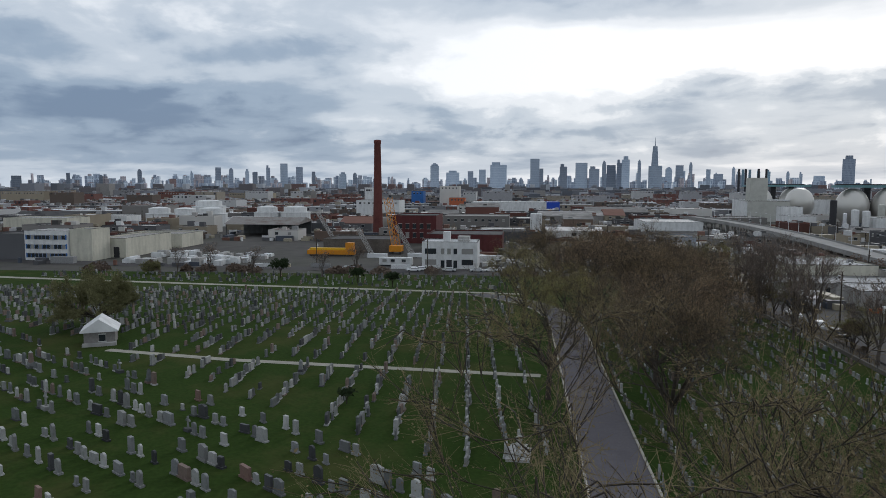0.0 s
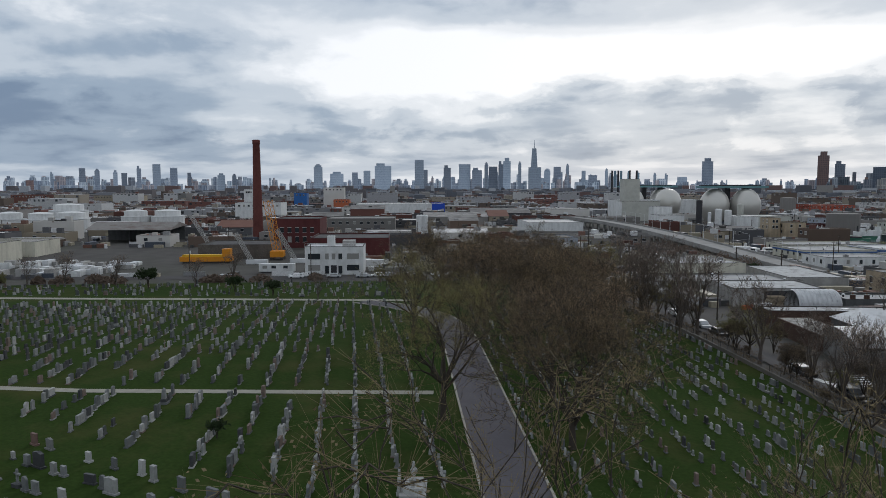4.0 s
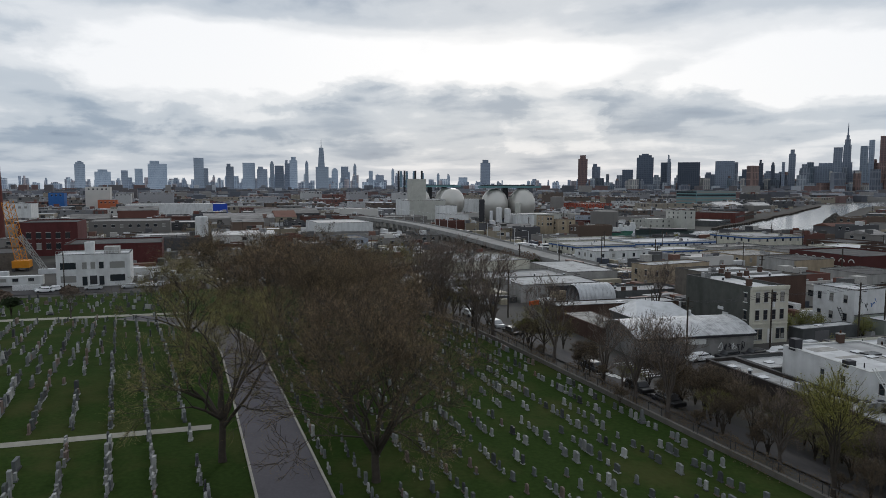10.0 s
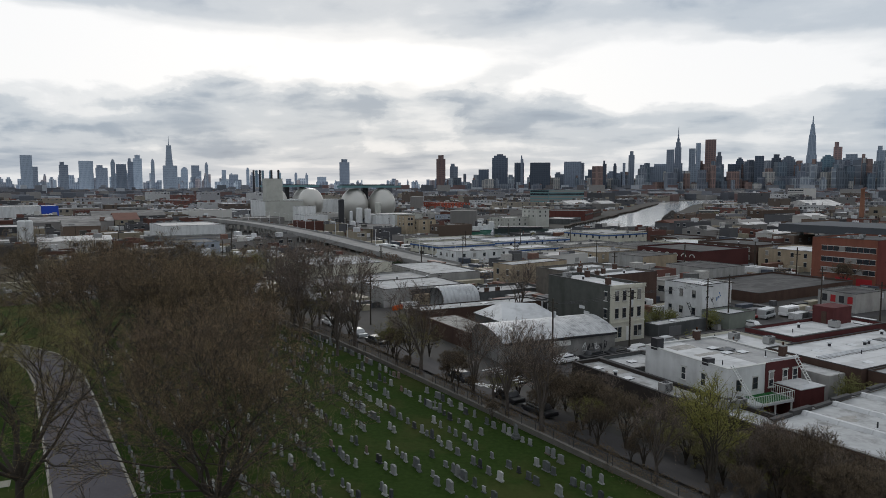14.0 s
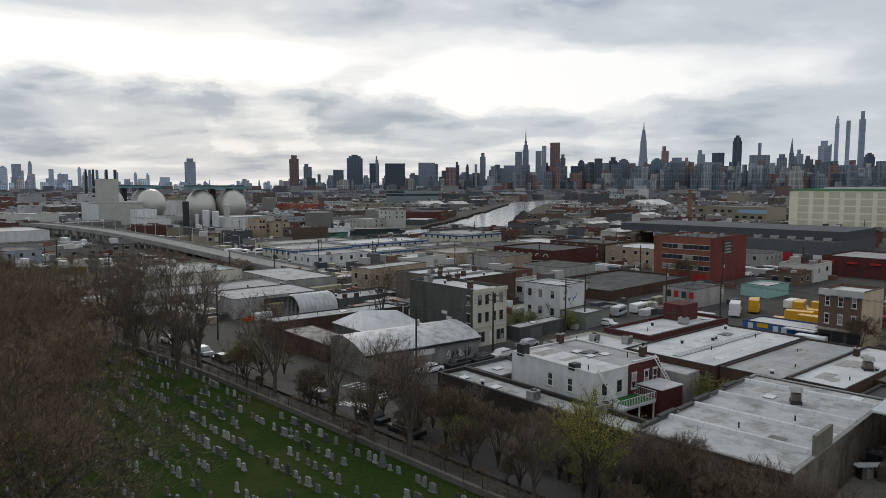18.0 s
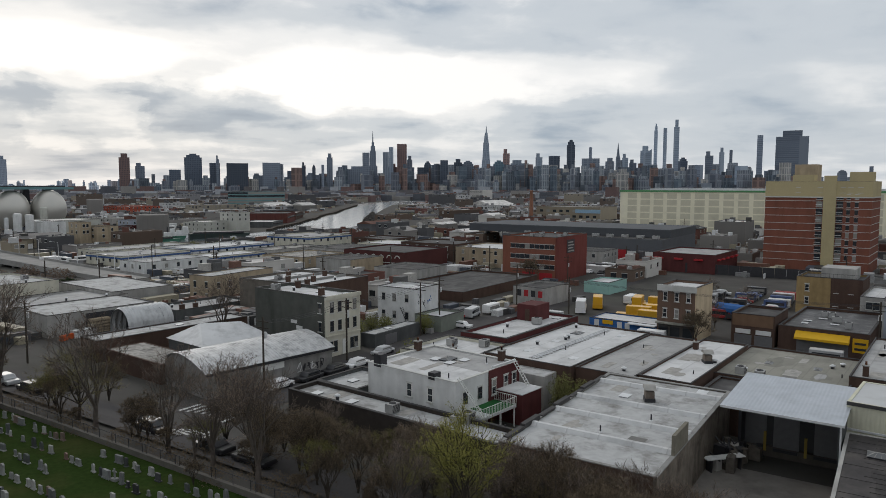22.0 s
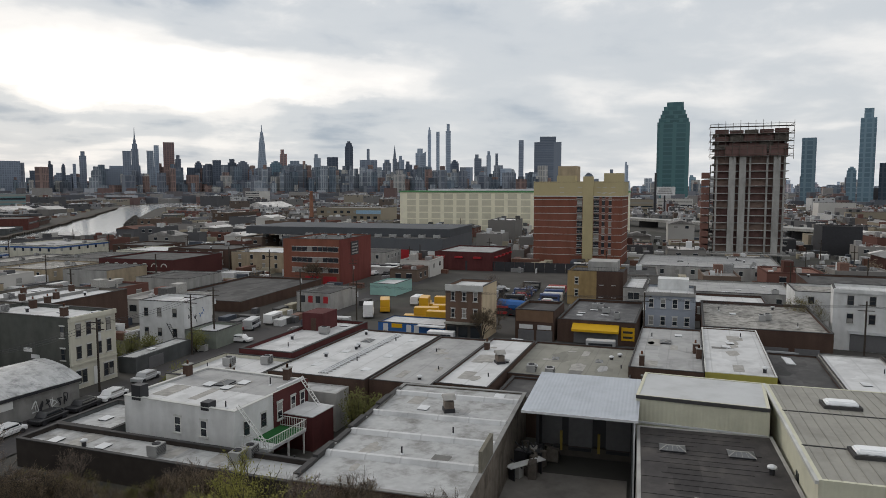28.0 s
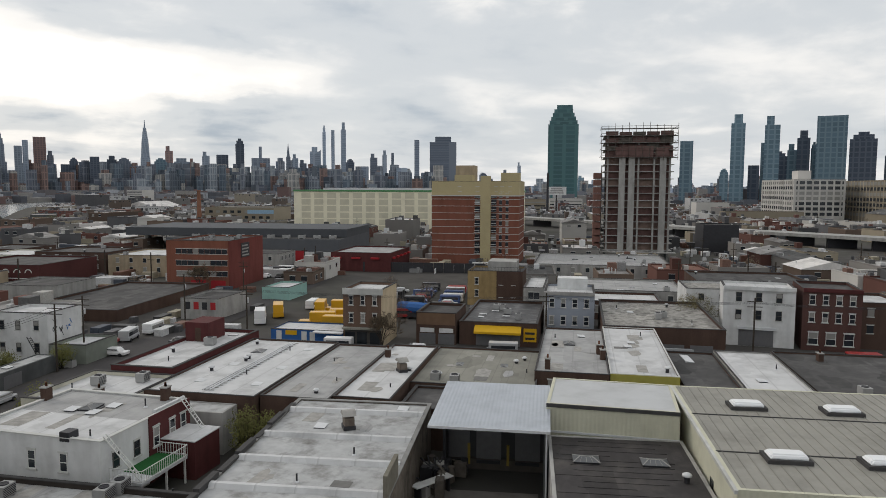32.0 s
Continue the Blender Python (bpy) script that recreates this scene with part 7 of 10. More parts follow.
for z in spread(2.6, h - 5.4, 9):
    simple_box("string_course", -w / 2 - 0.16, w / 2 + 0.16, -d / 2 - 0.16, d / 2 + 0.16, z - 0.08, z + 0.08, COPING_L, ob)
    for s in (-7.4, -1.0):
        simple_box("balcony", -w / 2 - 1.3, -w / 2, s - 1.1, s + 1.1, z + 0.5, z + 0.62, COPING_L, ob)
        simple_box("balcony_rail", -w / 2 - 1.32, -w / 2 - 1.26, s - 1.0, s + 1.0, z + 1.35, z + 1.5, STEEL_W, ob)
        simple_box("recess", -w / 2 - 0.03, -w / 2, s - 1.0, s + 1.0, z + 0.6, z + 2.5, GLASS, ob)
    windows(ob, w, d, "u0", [-12.5, -10.0], [z + 0.7], (1.1, 1.6), FRAME_D)
windows(ob, w, d, "u0", [-13.5, -10.5, -8.2, -1.0, 6], [h - 3.8], (1.4, 1.8), FRAME_D)

# pale yellow storage hall with a grid of recessed panels
ob, w, d, h = block("storage_building", "long pale yellow storage building with square panels", "warehouse", 470.0, 520.0, 40.0, 192.0, 22.6, YELLOW_W, ROOF_W, parapet=0.3)
panel = mat("khaki_panel", (0.57, 0.535, 0.41), 0.8, 0.1, 0.5, stain=0.2)
pm = bmesh.new()
quad_box(pm, -3.1, 3.1, -0.02, 0.3, 0, 3.6)
pm = mesh_of("panel", pm, panel)
for i in range(17):
    for k in range(6):
        part("panel", pm, None, ob, m=on_face("u0", -d / 2 + 4.5 + i * 8.7, 1.0 + k * 4.35, w, d))
simple_box("fascia", -w / 2 - 0.4, w / 2 + 0.4, -d / 2 - 0.4, d / 2 + 0.4, h - 0.1, h + 1.0, mat("green_fascia", (0.10, 0.26, 0.12), 0.7), ob, "green roof fascia")
simple_box("cap", -w / 2, w / 2, -d / 2, d / 2 - 20, h + 1.0, h + 2.2, STEEL_W, ob)

# unfinished tower: slabs, columns, shear walls, netting and edge scaffold
TAKEN.append((314, 348, -28, 4))
ob = thing("unfinished_tower", place(330, -8.2, -4.8, -4), "unfinished concrete tower with rusty formwork and scaffolding", "tower")
tw, td, levels = 24.0, 28.0, 17
for k in range(levels):
    z = 4.2 + k * 2.95
    simple_box("floor_slab", -tw / 2, tw / 2, -td / 2, td / 2, z, z + 0.28, CONCRETE, ob)
# columns behind the front row are darkened for the shade between slabs
for x in (-11.4, -5.5, 0.5, 6, 11.4):
    for y in (-12.4, -6.2, 0, 6.2, 12.4):
        simple_box("column", x - 0.35, x + 0.35, y - 0.35, y + 0.35, 0, 4.2 + levels * 2.95 - 1.5, DGREY if x > -11 else CONCRETE, ob)
for y in (-9.6, 2.8, 6.6):
    simple_box("shear_wall", -tw / 2 - 0.5, -tw / 2 + 0.2, y - 1.25, y + 1.25, 0, 4.2 + 14 * 2.95, CONCRETE, ob)
net = mat("red_brown_netting", (0.15, 0.09, 0.082), 0.95, 0.4, 0.5)
net_pale = mat("formwork_ply", (0.23, 0.165, 0.14), 0.95, 0.4, 0.5)
for k in range(levels - 1):
    z = 4.5 + k * 2.95
    simple_box("partition", -tw / 2 + 2.2, -tw / 2 + 2.35, -td / 2 + 1, td / 2 - 1, z, z + 2.6, net if k % 3 else net_pale, ob)
for k in range(13, 18):
    z = 4.2 + k * 2.95
    for a in ((-tw / 2 - 1.2, -tw / 2 - 1.1, -td / 2 - 1.2, td / 2 + 1.2), (-tw / 2 - 1.2, tw / 2, td / 2 + 1.1, td / 2 + 1.2), (-tw / 2 - 1.2, tw / 2, -td / 2 - 1.2, -td / 2 - 1.1)):
        simple_box("guard_rail", *a, z + 0.9, z + 1.05, RUST, ob)
    simple_box("catch_deck", -tw / 2 - 1.3, -tw / 2 + 3, -td / 2 - 1.3, td / 2 + 1.3, z - 0.05, z + 0.08, RUST, ob)
for i in range(12):
    bm = bmesh.new()
    y = -td / 2 - 1.1 + i * (td + 2.2) / 11
    tube(bm, (-tw / 2 - 1.15, y, 4.2 + 12.6 * 2.95), (-tw / 2 - 1.15, y, 4.2 + 17.4 * 2.95 + rng_c.uniform(0, 1.5)), 0.1, 0.1, 5)
    part("scaffold_pole", bm, RUST, ob)
for y in (-9, -3, 2, 7):
    simple_box("hanging_net", -tw / 2 - 1.05, -tw / 2 - 0.95, y - 2.6, y + 2.6, 4.2 + 13.1 * 2.95, 4.2 + 14.6 * 2.95 - 0.6 * abs(y) / 9, net, ob)
for k in range(0, 12):
    bm = bmesh.new()
    y = td / 2 + 0.6
    for x in (-10, -6, -2):
        tube(bm, (x, y, 4.2 + k * 2.95), (x, y, 4.2 + (k + 1) * 2.95), 0.09, 0.09, 4)
    tube(bm, (-12, y, 4.3 + k * 2.95), (0, y, 4.3 + k * 2.95), 0.09, 0.09, 4)
    part("hoist_frame", bm, RUST, ob)
for k in range(levels - 4, levels):
    z = 4.5 + k * 2.95
    for i in range(5):
        y = -td / 2 + 0.4 + i * (td - 0.8) / 5
        simple_box("formwork_panel", -tw / 2 + 0.1, -tw / 2 + 0.3, y + 0.2, y + (td - 0.8) / 5 - 0.2, z, z + rng_c.uniform(1.2, 2.6), net if (i + k) % 3 else RUST, ob)
for k in range(11):
    z = 4.5 + k * 2.95
    simple_box("stair_wing", -tw / 2 + 0.6, 2, td / 2 + 0.9, td / 2 + 3.9, z, z + 2.3, mat("wing_brick", (0.16, 0.085, 0.07), 0.9, 0.3, 0.8) if k == 0 else bpy.data.materials["wing_brick"], ob)
simple_box("entry_canopy", -tw / 2 - 4.5, -tw / 2 - 0.6, -td / 2 - 1, td / 2 + 1, 3.6, 4.0, CONCRETE, ob)

# dark depot with red gates, and the red-trimmed low hall beside the hotel
ob, w, d, h = block("depot", "long dark grey depot with red gates", "depot", 292.0, 345.0, 112.0, 185.0, 4.4, mat("charcoal_sheet", (0.10, 0.105, 0.115), 0.7, 0.15, 0.3), ROOF_D, parapet=0.1)
simple_box("monitor_roof", -w / 2 + 12, w / 2, -d / 2, d / 2 + 25, h, h + 3.4, mat("charcoal_roof", (0.075, 0.08, 0.088), 0.7, 0.2, 0.2), ob)
simple_box("base_wall", -w / 2 - 0.1, -w / 2, -d / 2 + 1, d / 2 - 8, 0.1, 4.0, WHITE, ob)
for s in (-20, -6):
    simple_box("gate", -w / 2 - 0.22, -w / 2 - 0.1, s - 2, s + 2, 0.1, 4.4, RED_P, ob)
for i in range(10):
    roof_unit("ac", 297, 116 + i * 6.5, 4.3, 90).scale = (1.8, 1.8, 1.2)
ob, w, d, h = block("brick_hall", "low dark red hall with small red awnings", "hall", 262.0, 290.0, 84.0, 106.0, 2.2, MAROON, ROOF_G)
for i in range(5):
    simple_box("awning", -w / 2 + 2.5 + i * 5.4, -w / 2 + 4.7 + i * 5.4, -d / 2 - 0.8, -d / 2, h - 2.2, h - 1.6, RED_P, ob)
for i in range(3):
    simple_box("awning", -w / 2 - 0.9, -w / 2, -7 + i * 7, -4 + i * 7, h - 2.2, h - 1.6, RED_P, ob)
ob, w, d, h = block("factory", "tan brick factory with a blue painted band", "factory", 560.0, 600.0, 240.0, 298.0, 8.9, FAR_W[3], FAR_R[1])
simple_box("wall_band", -w / 2 - 0.2, -w / 2, -d / 2, -d / 2 + 22, h - 5, h - 2, mat("faded_blue", (0.25, 0.38, 0.5), 0.8), ob, "faded blue painted band")
windows(ob, w, d, "u0", spread(-27, 27, 9), [h - 4.5, h - 9], (3.0, 2.0), FRAME_D)
bm = bmesh.new()
lathe(bm, [(2.0, 0), (1.6, 18), (1.3, 26.3), (1.5, 26.5), (1.5, 27.2), (1.1, 27.4)], 14)
single("factory_chimney", bm, mat("orange_chimney", (0.24, 0.12, 0.08), 0.9, 0.2, 0.5), place(554, 300, -4.6), "orange brick chimney rising behind the depot", "chimney", smooth_faces=True)
# long glazed shed, silver halls, pale blocks and a billboard farther out
ob, w, d, h = block("office", "long dark glass office beside the creek", "office", 640.0, 706.0, 760.0, 800.0, 18.6, TURQ, FAR_R[2])
for z in spread(2, h - 1, 5):
    wall_bands(ob, w, d, "v0", (z,), 2.4, GLASS, 0.5, 0.2)
    wall_bands(ob, w, d, "u0", (z,), 2.4, GLASS, 0.5, 0.2)
for u0, u1, v0, v1, top, lab in ((600, 640, 676, 700, 2.0, "silver gabled shed on the creek bank"), (642, 668, 662, 684, 2.0, "silver gabled shed beside the creek"), (812, 880, 480, 530, -0.5, "long silver-roofed shed"), (328, 352, 346, 360, -2.2, "silver-roofed shed near the inlet")):
    ob, w, d, h = block("shed", lab, "shed", u0, u1, v0, v1, top, FAR_W[1], FAR_R[1], parapet=0.05)
    bm = bmesh.new()
    vs = [bm.verts.new(p) for p in ((-w / 2, -d / 2, h), (w / 2, -d / 2, h), (w / 2, d / 2, h), (-w / 2, d / 2, h), (-w / 2, 0, h + d * 0.16), (w / 2, 0, h + d * 0.16))]
    for f in ((0, 1, 5, 4), (2, 3, 4, 5), (3, 0, 4), (1, 2, 5), (3, 2, 1, 0)):
        bm.faces.new([vs[i] for i in f])
    part("roof", bm, FAR_R[0], ob)
for u0, u1, v0, v1, top, m_, lab, rows in ((1114, 1150, 676, 704, 20, FAR_W[0], "white six-storey block far off", 6), (949, 975, 15, 50, 10.6, FAR_W[3], "tan brick row far off", 3), (1022, 1046, -38, 8, 11, FAR_W[0], "white glazed block far off", 3),
                                           (800, 824, -176, -142, 10.5, FAR_W[0], "white boxy block beyond the viaduct", 0), (682, 700, -208, -140, 4.6, FAR_W[3], "long tan shed beyond the viaduct", 0), (330, 345, 60, 78, 3, BRICK_B, "brown shed behind the hotel", 1)):
    ob, w, d, h = block("far_block", lab, "building", u0, u1, v0, v1, top, m_, FAR_R[1])
    for k in range(rows):
        wall_bands(ob, w, d, "u0", (1.5 + k * (h - 2) / rows,), 1.5, GLASS, 1.0, 0.1)
# brick warehouse and low sheds on the far bank, a scrap heap and a pale house on the near one
for u, v, w_, d_, ang, top, m_, r_, lab in ((424, 481, 44, 34, 37, 3.6, BRICK_R, FAR_R[2], "long red brick warehouse on the creek bank"), (376, 437, 30, 22, 32, -0.4, DGREY, FAR_R[0], "low dark shed on the quay"),
                                            (478, 520, 50, 26, 37, 1.6, BRICK_B, FAR_R[1], "brown brick shed on the quay"), (505, 404, 24, 16, 0, -0.4, WHITE, FAR_R[0], "pale house on the creek bank"),
                                            (548, 440, 34, 18, 35, -0.6, TAN, FAR_R[2], "low tan shed on the creek bank"), (600, 470, 40, 20, 35, 0.4, DGREY, FAR_R[1], "low grey shed on the creek bank"), (352, 446, 22, 16, 32, 3.0, FAR_W[1], FAR_R[0], "pale block on the quay")):
    ob, w, d, h = block("quay_building", lab, "warehouse", u - w_ / 2, u + w_ / 2, v - d_ / 2, v + d_ / 2, top, m_, r_, turn=ang, group="creek buildings")
    wall_bands(ob, w, d, "v0", (h * 0.5,), 1.4, GLASS, 1.5, 0.1)
rng_h = random.Random(77)
bm = bmesh.new()
bmesh.ops.create_icosphere(bm, subdivisions=4, radius=1.0)
for p in bm.verts:
    p.co *= 1 + 0.16 * math.sin(5.1 * p.co.x + 2) * math.cos(4.3 * p.co.y) + rng_h.uniform(-0.07, 0.07)
    p.co = Vector((p.co.x * 8, p.co.y * 6.5, max(p.co.z, -0.1) * 8.5))
single("scrap_mound", bm, mat("scrap", (0.06, 0.055, 0.05), 0.85, 0.5, 0.8), place(450, 391), "dark heap of scrap on the creek bank", "scrap heap")
ob = thing("billboard", place(826, 6, -4.6), "white billboard with unreadable lines on a tall dark post", "billboard")
simple_box("panel", -0.4, 0.4, -11, 11, 22, 31.5, WHITE, ob)
simple_box("post", 0.4, 1.6, -0.8, 0.8, 0, 30, STEEL_D, ob)
for k in range(3):
    simple_box("text_line", -0.5, -0.4, -8 + k, 8 - k, 24 + k * 2.3, 25 + k * 2.3, FAR_W[1], ob)
bm = bmesh.new()
tube(bm, (0, 0, 0), (0, 0, 46), 1.4, 1.1, 8)
single("mast", bm, STEEL_D, place(789, 17, -4.6), "tall dark mast beside the viaduct", "mast")

# chimney, crane yard and brick works
TAKEN.append((-90, -76, 400, 418))
bm = bmesh.new()
lathe(bm, [(3.1, 0), (2.9, 6), (2.3, 34), (1.95, 53.5), (2.15, 53.8), (2.2, 55.6), (1.7, 56.0)], 20)
single("factory_chimney", bm, mat("chimney_brick", (0.125, 0.046, 0.04), 0.9, 0.25, 0.8, stain=0.5, stain_scale=0.15), place(-83.0, 411.0, -4.6), "tall tapering red brick factory chimney", "chimney", smooth_faces=True)


def lattice(bm, base, top, half, panels, r=0.12):
    base, top = Vector(base), Vector(top)
    d = (top - base).normalized()
    a = d.orthogonal().normalized() * half
    b = d.cross(a)
    corners = [a + b, a - b, -a - b, b - a]
    for c in corners:
        tube(bm, base + c, top + c, r, r, 4)
    for k in range(panels):
        p, q = base.lerp(top, k / panels), base.lerp(top, (k + 1) / panels)
        for i in range(4):
            tube(bm, p + corners[i], q + corners[(i + 1) % 4], r * 0.7, r * 0.7, 3)


ob = thing("crawler_crane", place(-51, 292, -4.6), "orange lattice crawler crane standing in a yard", "crane")
bm = bmesh.new()
lattice(bm, (0, 0, 2.5), (-3.5, 0, 24), 1.3, 12)
part("mast", bm, ORANGE, ob)
bm = bmesh.new()
quad_box(bm, -2.6, 2.6, -3, 3, 1.2, 3.6)
part("cab", bm, ORANGE, ob)
for x in (-2.6, 1.6):
    simple_box("track", x, x + 1.0, -3.6, 3.6, 0, 1.2, STEEL_D, ob)
for u, v, p, q in ((-58, 276, (0, 0, 1), (-6, 0, 12)), (-42, 280, (0, 0, 1), (-7, 0, 13)), (-88, 330, (0, 0, 2), (-9, 2, 16))):
    ob = thing("boom_crane", place(u, v, -4.6), "pale grey truck crane with its boom raised", "crane", "yard cranes")
    bm = bmesh.new()
    lattice(bm, p, q, 0.6, 8, 0.14)
    part("boom", bm, GREYW, ob)
    simple_box("carrier", -2, 6, -1.4, 1.4, 0, 1.6, STEEL_W, ob)
ob = thing("yard_machine", place(-76, 280, -4.6), "long orange machine parked in a yard", "machine")
simple_box("bed", -10, 10, -1.6, 1.6, 0.8, 2.6, ORANGE, ob)
simple_box("beam", -9, 6, -1.3, 1.3, 2.6, 3.4, YELLOW, ob)
simple_box("cab", 6.2, 9.4, -1.6, 1.6, 2.6, 5.6, ORANGE, ob)
simple_box("chassis", -9, 9, -1.2, 1.2, 0, 0.8, STEEL_D, ob)
ob = thing("site_trailer", place(-43, 246, None), "white office trailer with small windows", "trailer")
simple_box("body", -6, 6, -1.3, 1.3, 0.4, 3.0, WHITE, ob)
simple_box("chassis", -5.5, 5.5, -1.1, 1.1, 0, 0.4, STEEL_D, ob)
for x in (-4, -1, 3):
    part("window", window_mesh(1.5, 0.9, FRAME_D), None, ob, m=Matrix.Translation((x, -1.31, 1.5)))
ob, w, d, h = block("brick_works", "dark red brick works beside the tall chimney", "factory", -62.0, -40.0, 345.0, 375.0, 9.5, MAROON, ROOF_D)
windows(ob, w, d, "v0", spread(-9, 9, 5), [3, 7.5], (1.8, 2.4), FRAME_D)
block("brick_works", "low red brick works with a dark roof", "factory", -39.0, -6.0, 300.0, 330.0, 3.4, MAROON, ROOF_D)
block("brick_works", "low brown shed beside the crane yard", "shed", -84.0, -54.0, 296.0, 322.0, 1.2, RUST, ROOF_D)
ob, w, d, h = block("warehouse", "long white warehouse with a blue end", "warehouse", -46.0, 29.0, 700.0, 740.0, 7.6, WHITE, FAR_R[0])
block("warehouse", "bright blue warehouse end", "warehouse", 29.2, 42.0, 700.0, 740.0, 7.7, mat("royal_blue", (0.03, 0.075, 0.42), 0.6, 0.1), FAR_R[0])
block("warehouse", "white flat-roofed warehouse", "warehouse", 72.0, 104.0, 402.0, 440.0, 4.2, WHITE, FAR_R[0])
block("warehouse", "grey low warehouse with a white edge", "warehouse", 70.0, 102.0, 368.0, 398.0, -0.6, GREYW, FAR_R[2])
ob = thing("silo", place(12, 438, -4.5), "white twin silo with a flat cap", "silo")
for x in (-1.6, 1.6):
    bm = bmesh.new()
    lathe(bm, [(2.0, 0), (2.0, 11.3), (1.4, 11.8)], 16)
    part("barrel", bm, WHITE, ob, smooth_faces=False, m=Matrix.Translation((x, 0, 0)))
TAKEN.append((4, 20, 430, 446))

# storage tanks
for u, v, r, hh in ((-250.5, 466, 9.2, 9.0), (-232.5, 468, 9.2, 8.6), (-214, 470, 10.6, 9.0), (-185, 501, 9.6, 9.0), (-164, 503, 11, 9.0), (-226, 492, 12, 13.5)):
    ob = thing("storage_tank", place(u, v, -4.5), "large white cylindrical storage tank with a shallow cone", "tank", "tank farm")
    bm = bmesh.new()
    lathe(bm, [(r, 0), (r, hh), (r * 0.78, hh), (r * 0.78, hh + 3.6), (r * 0.4, hh + 4.3), (0.3, hh + 4.6)], 28)
    part("shell", bm, WHITE, ob)
    bm = bmesh.new()
    lathe(bm, [(r + 0.25, hh - 0.5), (r + 0.25, hh - 0.2), (r + 0.01, hh - 0.2)], 28)
    part("rim", bm, STEEL_W, ob)
    TAKEN.append((u - r, u + r, v - r, v + r))

# sewage works: steel egg digesters under walkways, with blocks round them
EGG = [(6.2, 0), (9.3, 4), (11.3, 9), (11.9, 13.5), (11.2, 18), (9.3, 22), (6.6, 25), (3.5, 26.6), (1.2, 27)]
for u, v in ((278.7, 558.3), (254.3, 561.8), (267.0, 712.8), (300, 600), (232, 700), (246, 640)):
    bm = bmesh.new()
    lathe(bm, EGG, 36)
    single("digester", bm, DOME, place(u, v, -4.5), "egg-shaped steel digester tank", "tank", "egg digesters", smooth_faces=True)
    TAKEN.append((u - 12, u + 12, v - 12, v + 12))
for u0, u1, v0, v1, z in ((240, 296, 553, 567, 23.2), (222, 282, 702, 722, 23.4)):
    ob = thing("walkway", place((u0 + u1) / 2, (v0 + v1) / 2, -4.5), "blue-green covered walkway above the digesters", "walkway")
    simple_box("deck", -(u1 - u0) / 2, (u1 - u0) / 2, -5, 5, z + 4.5, z + 6.3, TURQ, ob)
    simple_box("roof", -(u1 - u0) / 2 + 2, (u1 - u0) / 2 - 6, -4, 4, z + 6.3, z + 7.2, STEEL_D, ob)
    for x in (-0.02, 0.26):
        simple_box("tower", x * (u1 - u0) - 2.4, x * (u1 - u0) + 2.4, 6, 10, 0, z + 4.5, STEEL_D, ob)
PALE = mat("pale_sheet", (0.44, 0.44, 0.40), 0.8, 0.12, 0.3, stain=0.35)
block("works_block", "pale concrete works block with a tall tower", "factory", 186.0, 219.0, 588.0, 612.0, 11.8, PALE, FAR_R[1], sides={"u0": WHITE})
block("works_block", "tall pale works tower", "factory", 196.0, 210.0, 614.0, 626.0, 31.0, PALE, FAR_R[1])
block("works_block", "white works hall with a bright roof", "factory", 197.0, 280.0, 634.0, 666.0, 12.0, WHITE, mat("bright_roof_sheet", (0.72, 0.72, 0.71), 0.6, 0.05, 0.3, stain=0.15))
block("works_block", "white boxy works building", "factory", 173.0, 190.0, 466.0, 484.0, 5.2, WHITE, FAR_R[0])
block("works_block", "white upper works building", "factory", 176.0, 189.0, 485.0, 496.0, 10.6, WHITE, FAR_R[0])
block("works_block", "white works building with pipes", "factory", 215.0, 229.0, 442.0, 456.0, 5.0, WHITE, FAR_R[0])
block("works_block", "grey works building", "factory", 232.0, 262.0, 462.0, 490.0, 4.6, PALE, FAR_R[0])
for u, v, r, hh, mm, lab in ((206.5, 451, 2.2, 14.2, WHITE, "white steel process tank"), (211.5, 448, 2.2, 13.6, WHITE, "white steel process tank"), (197, 459, 2.0, 20, STEEL_D, "black steel stack"), (382, 677, 7.2, 17.5, FAR_W[1], "grey gas holder tank"), (271, 420, 9.4, 12.5, FAR_W[1], "broad silver-grey storage tank"), (201, 452, 1.1, 12, STEEL_W, "slim white steel vessel"), (225, 470, 3.4, 9, WHITE, "squat white storage tank"), (240, 450, 2.6, 8, WHITE, "squat white storage tank"), (248, 505, 2.2, 16, PALE, "pale steel silo")):
    bm = bmesh.new()
    lathe(bm, [(r, 0), (r, hh), (r * 0.6, hh + 0.4)], 18)
    single("process_tank", bm, mm, place(u, v, -4.5), lab + " at the works", "tank", "process tanks")
    TAKEN.append((u - r, u + r, v - r, v + r))
for u, v in ((439, 1449), (451, 1445), (473, 1438), (486, 1433)):
    bm = bmesh.new()
    lathe(bm, [(2.6, 0), (2.0, 61), (1.7, 61.2)], 14)
    single("power_chimney", bm, STEEL_D, place(u, v, -4.5), "dark power station stack far off", "chimney", "power stacks")

# ramp of the bridge
bm = bmesh.new()
RAMP = [(142, 238, -4.4), (141.5, 262, -3.8), (141, 300, -2.5), (140.5, 345, -0.9), (140, 386, 0.1), (139.5, 425, 0.7), (137, 475, 1.1), (128, 540, 1.4)]
prev = None
for u, v, z in RAMP:
    row = [bm.verts.new((u + s, v + s * 0.1, z + dz)) for s, dz in ((-6.2, -1.2), (-6.2, 0.8), (-5.9, 0.8), (-5.9, 0), (5.9, 0), (5.9, 0.8), (6.2, 0.8), (6.2, -1.2))]
    if prev:
        for i in range(8):
            bm.faces.new((prev[i], row[i], row[(i + 1) % 8], prev[(i + 1) % 8]))
    prev = row
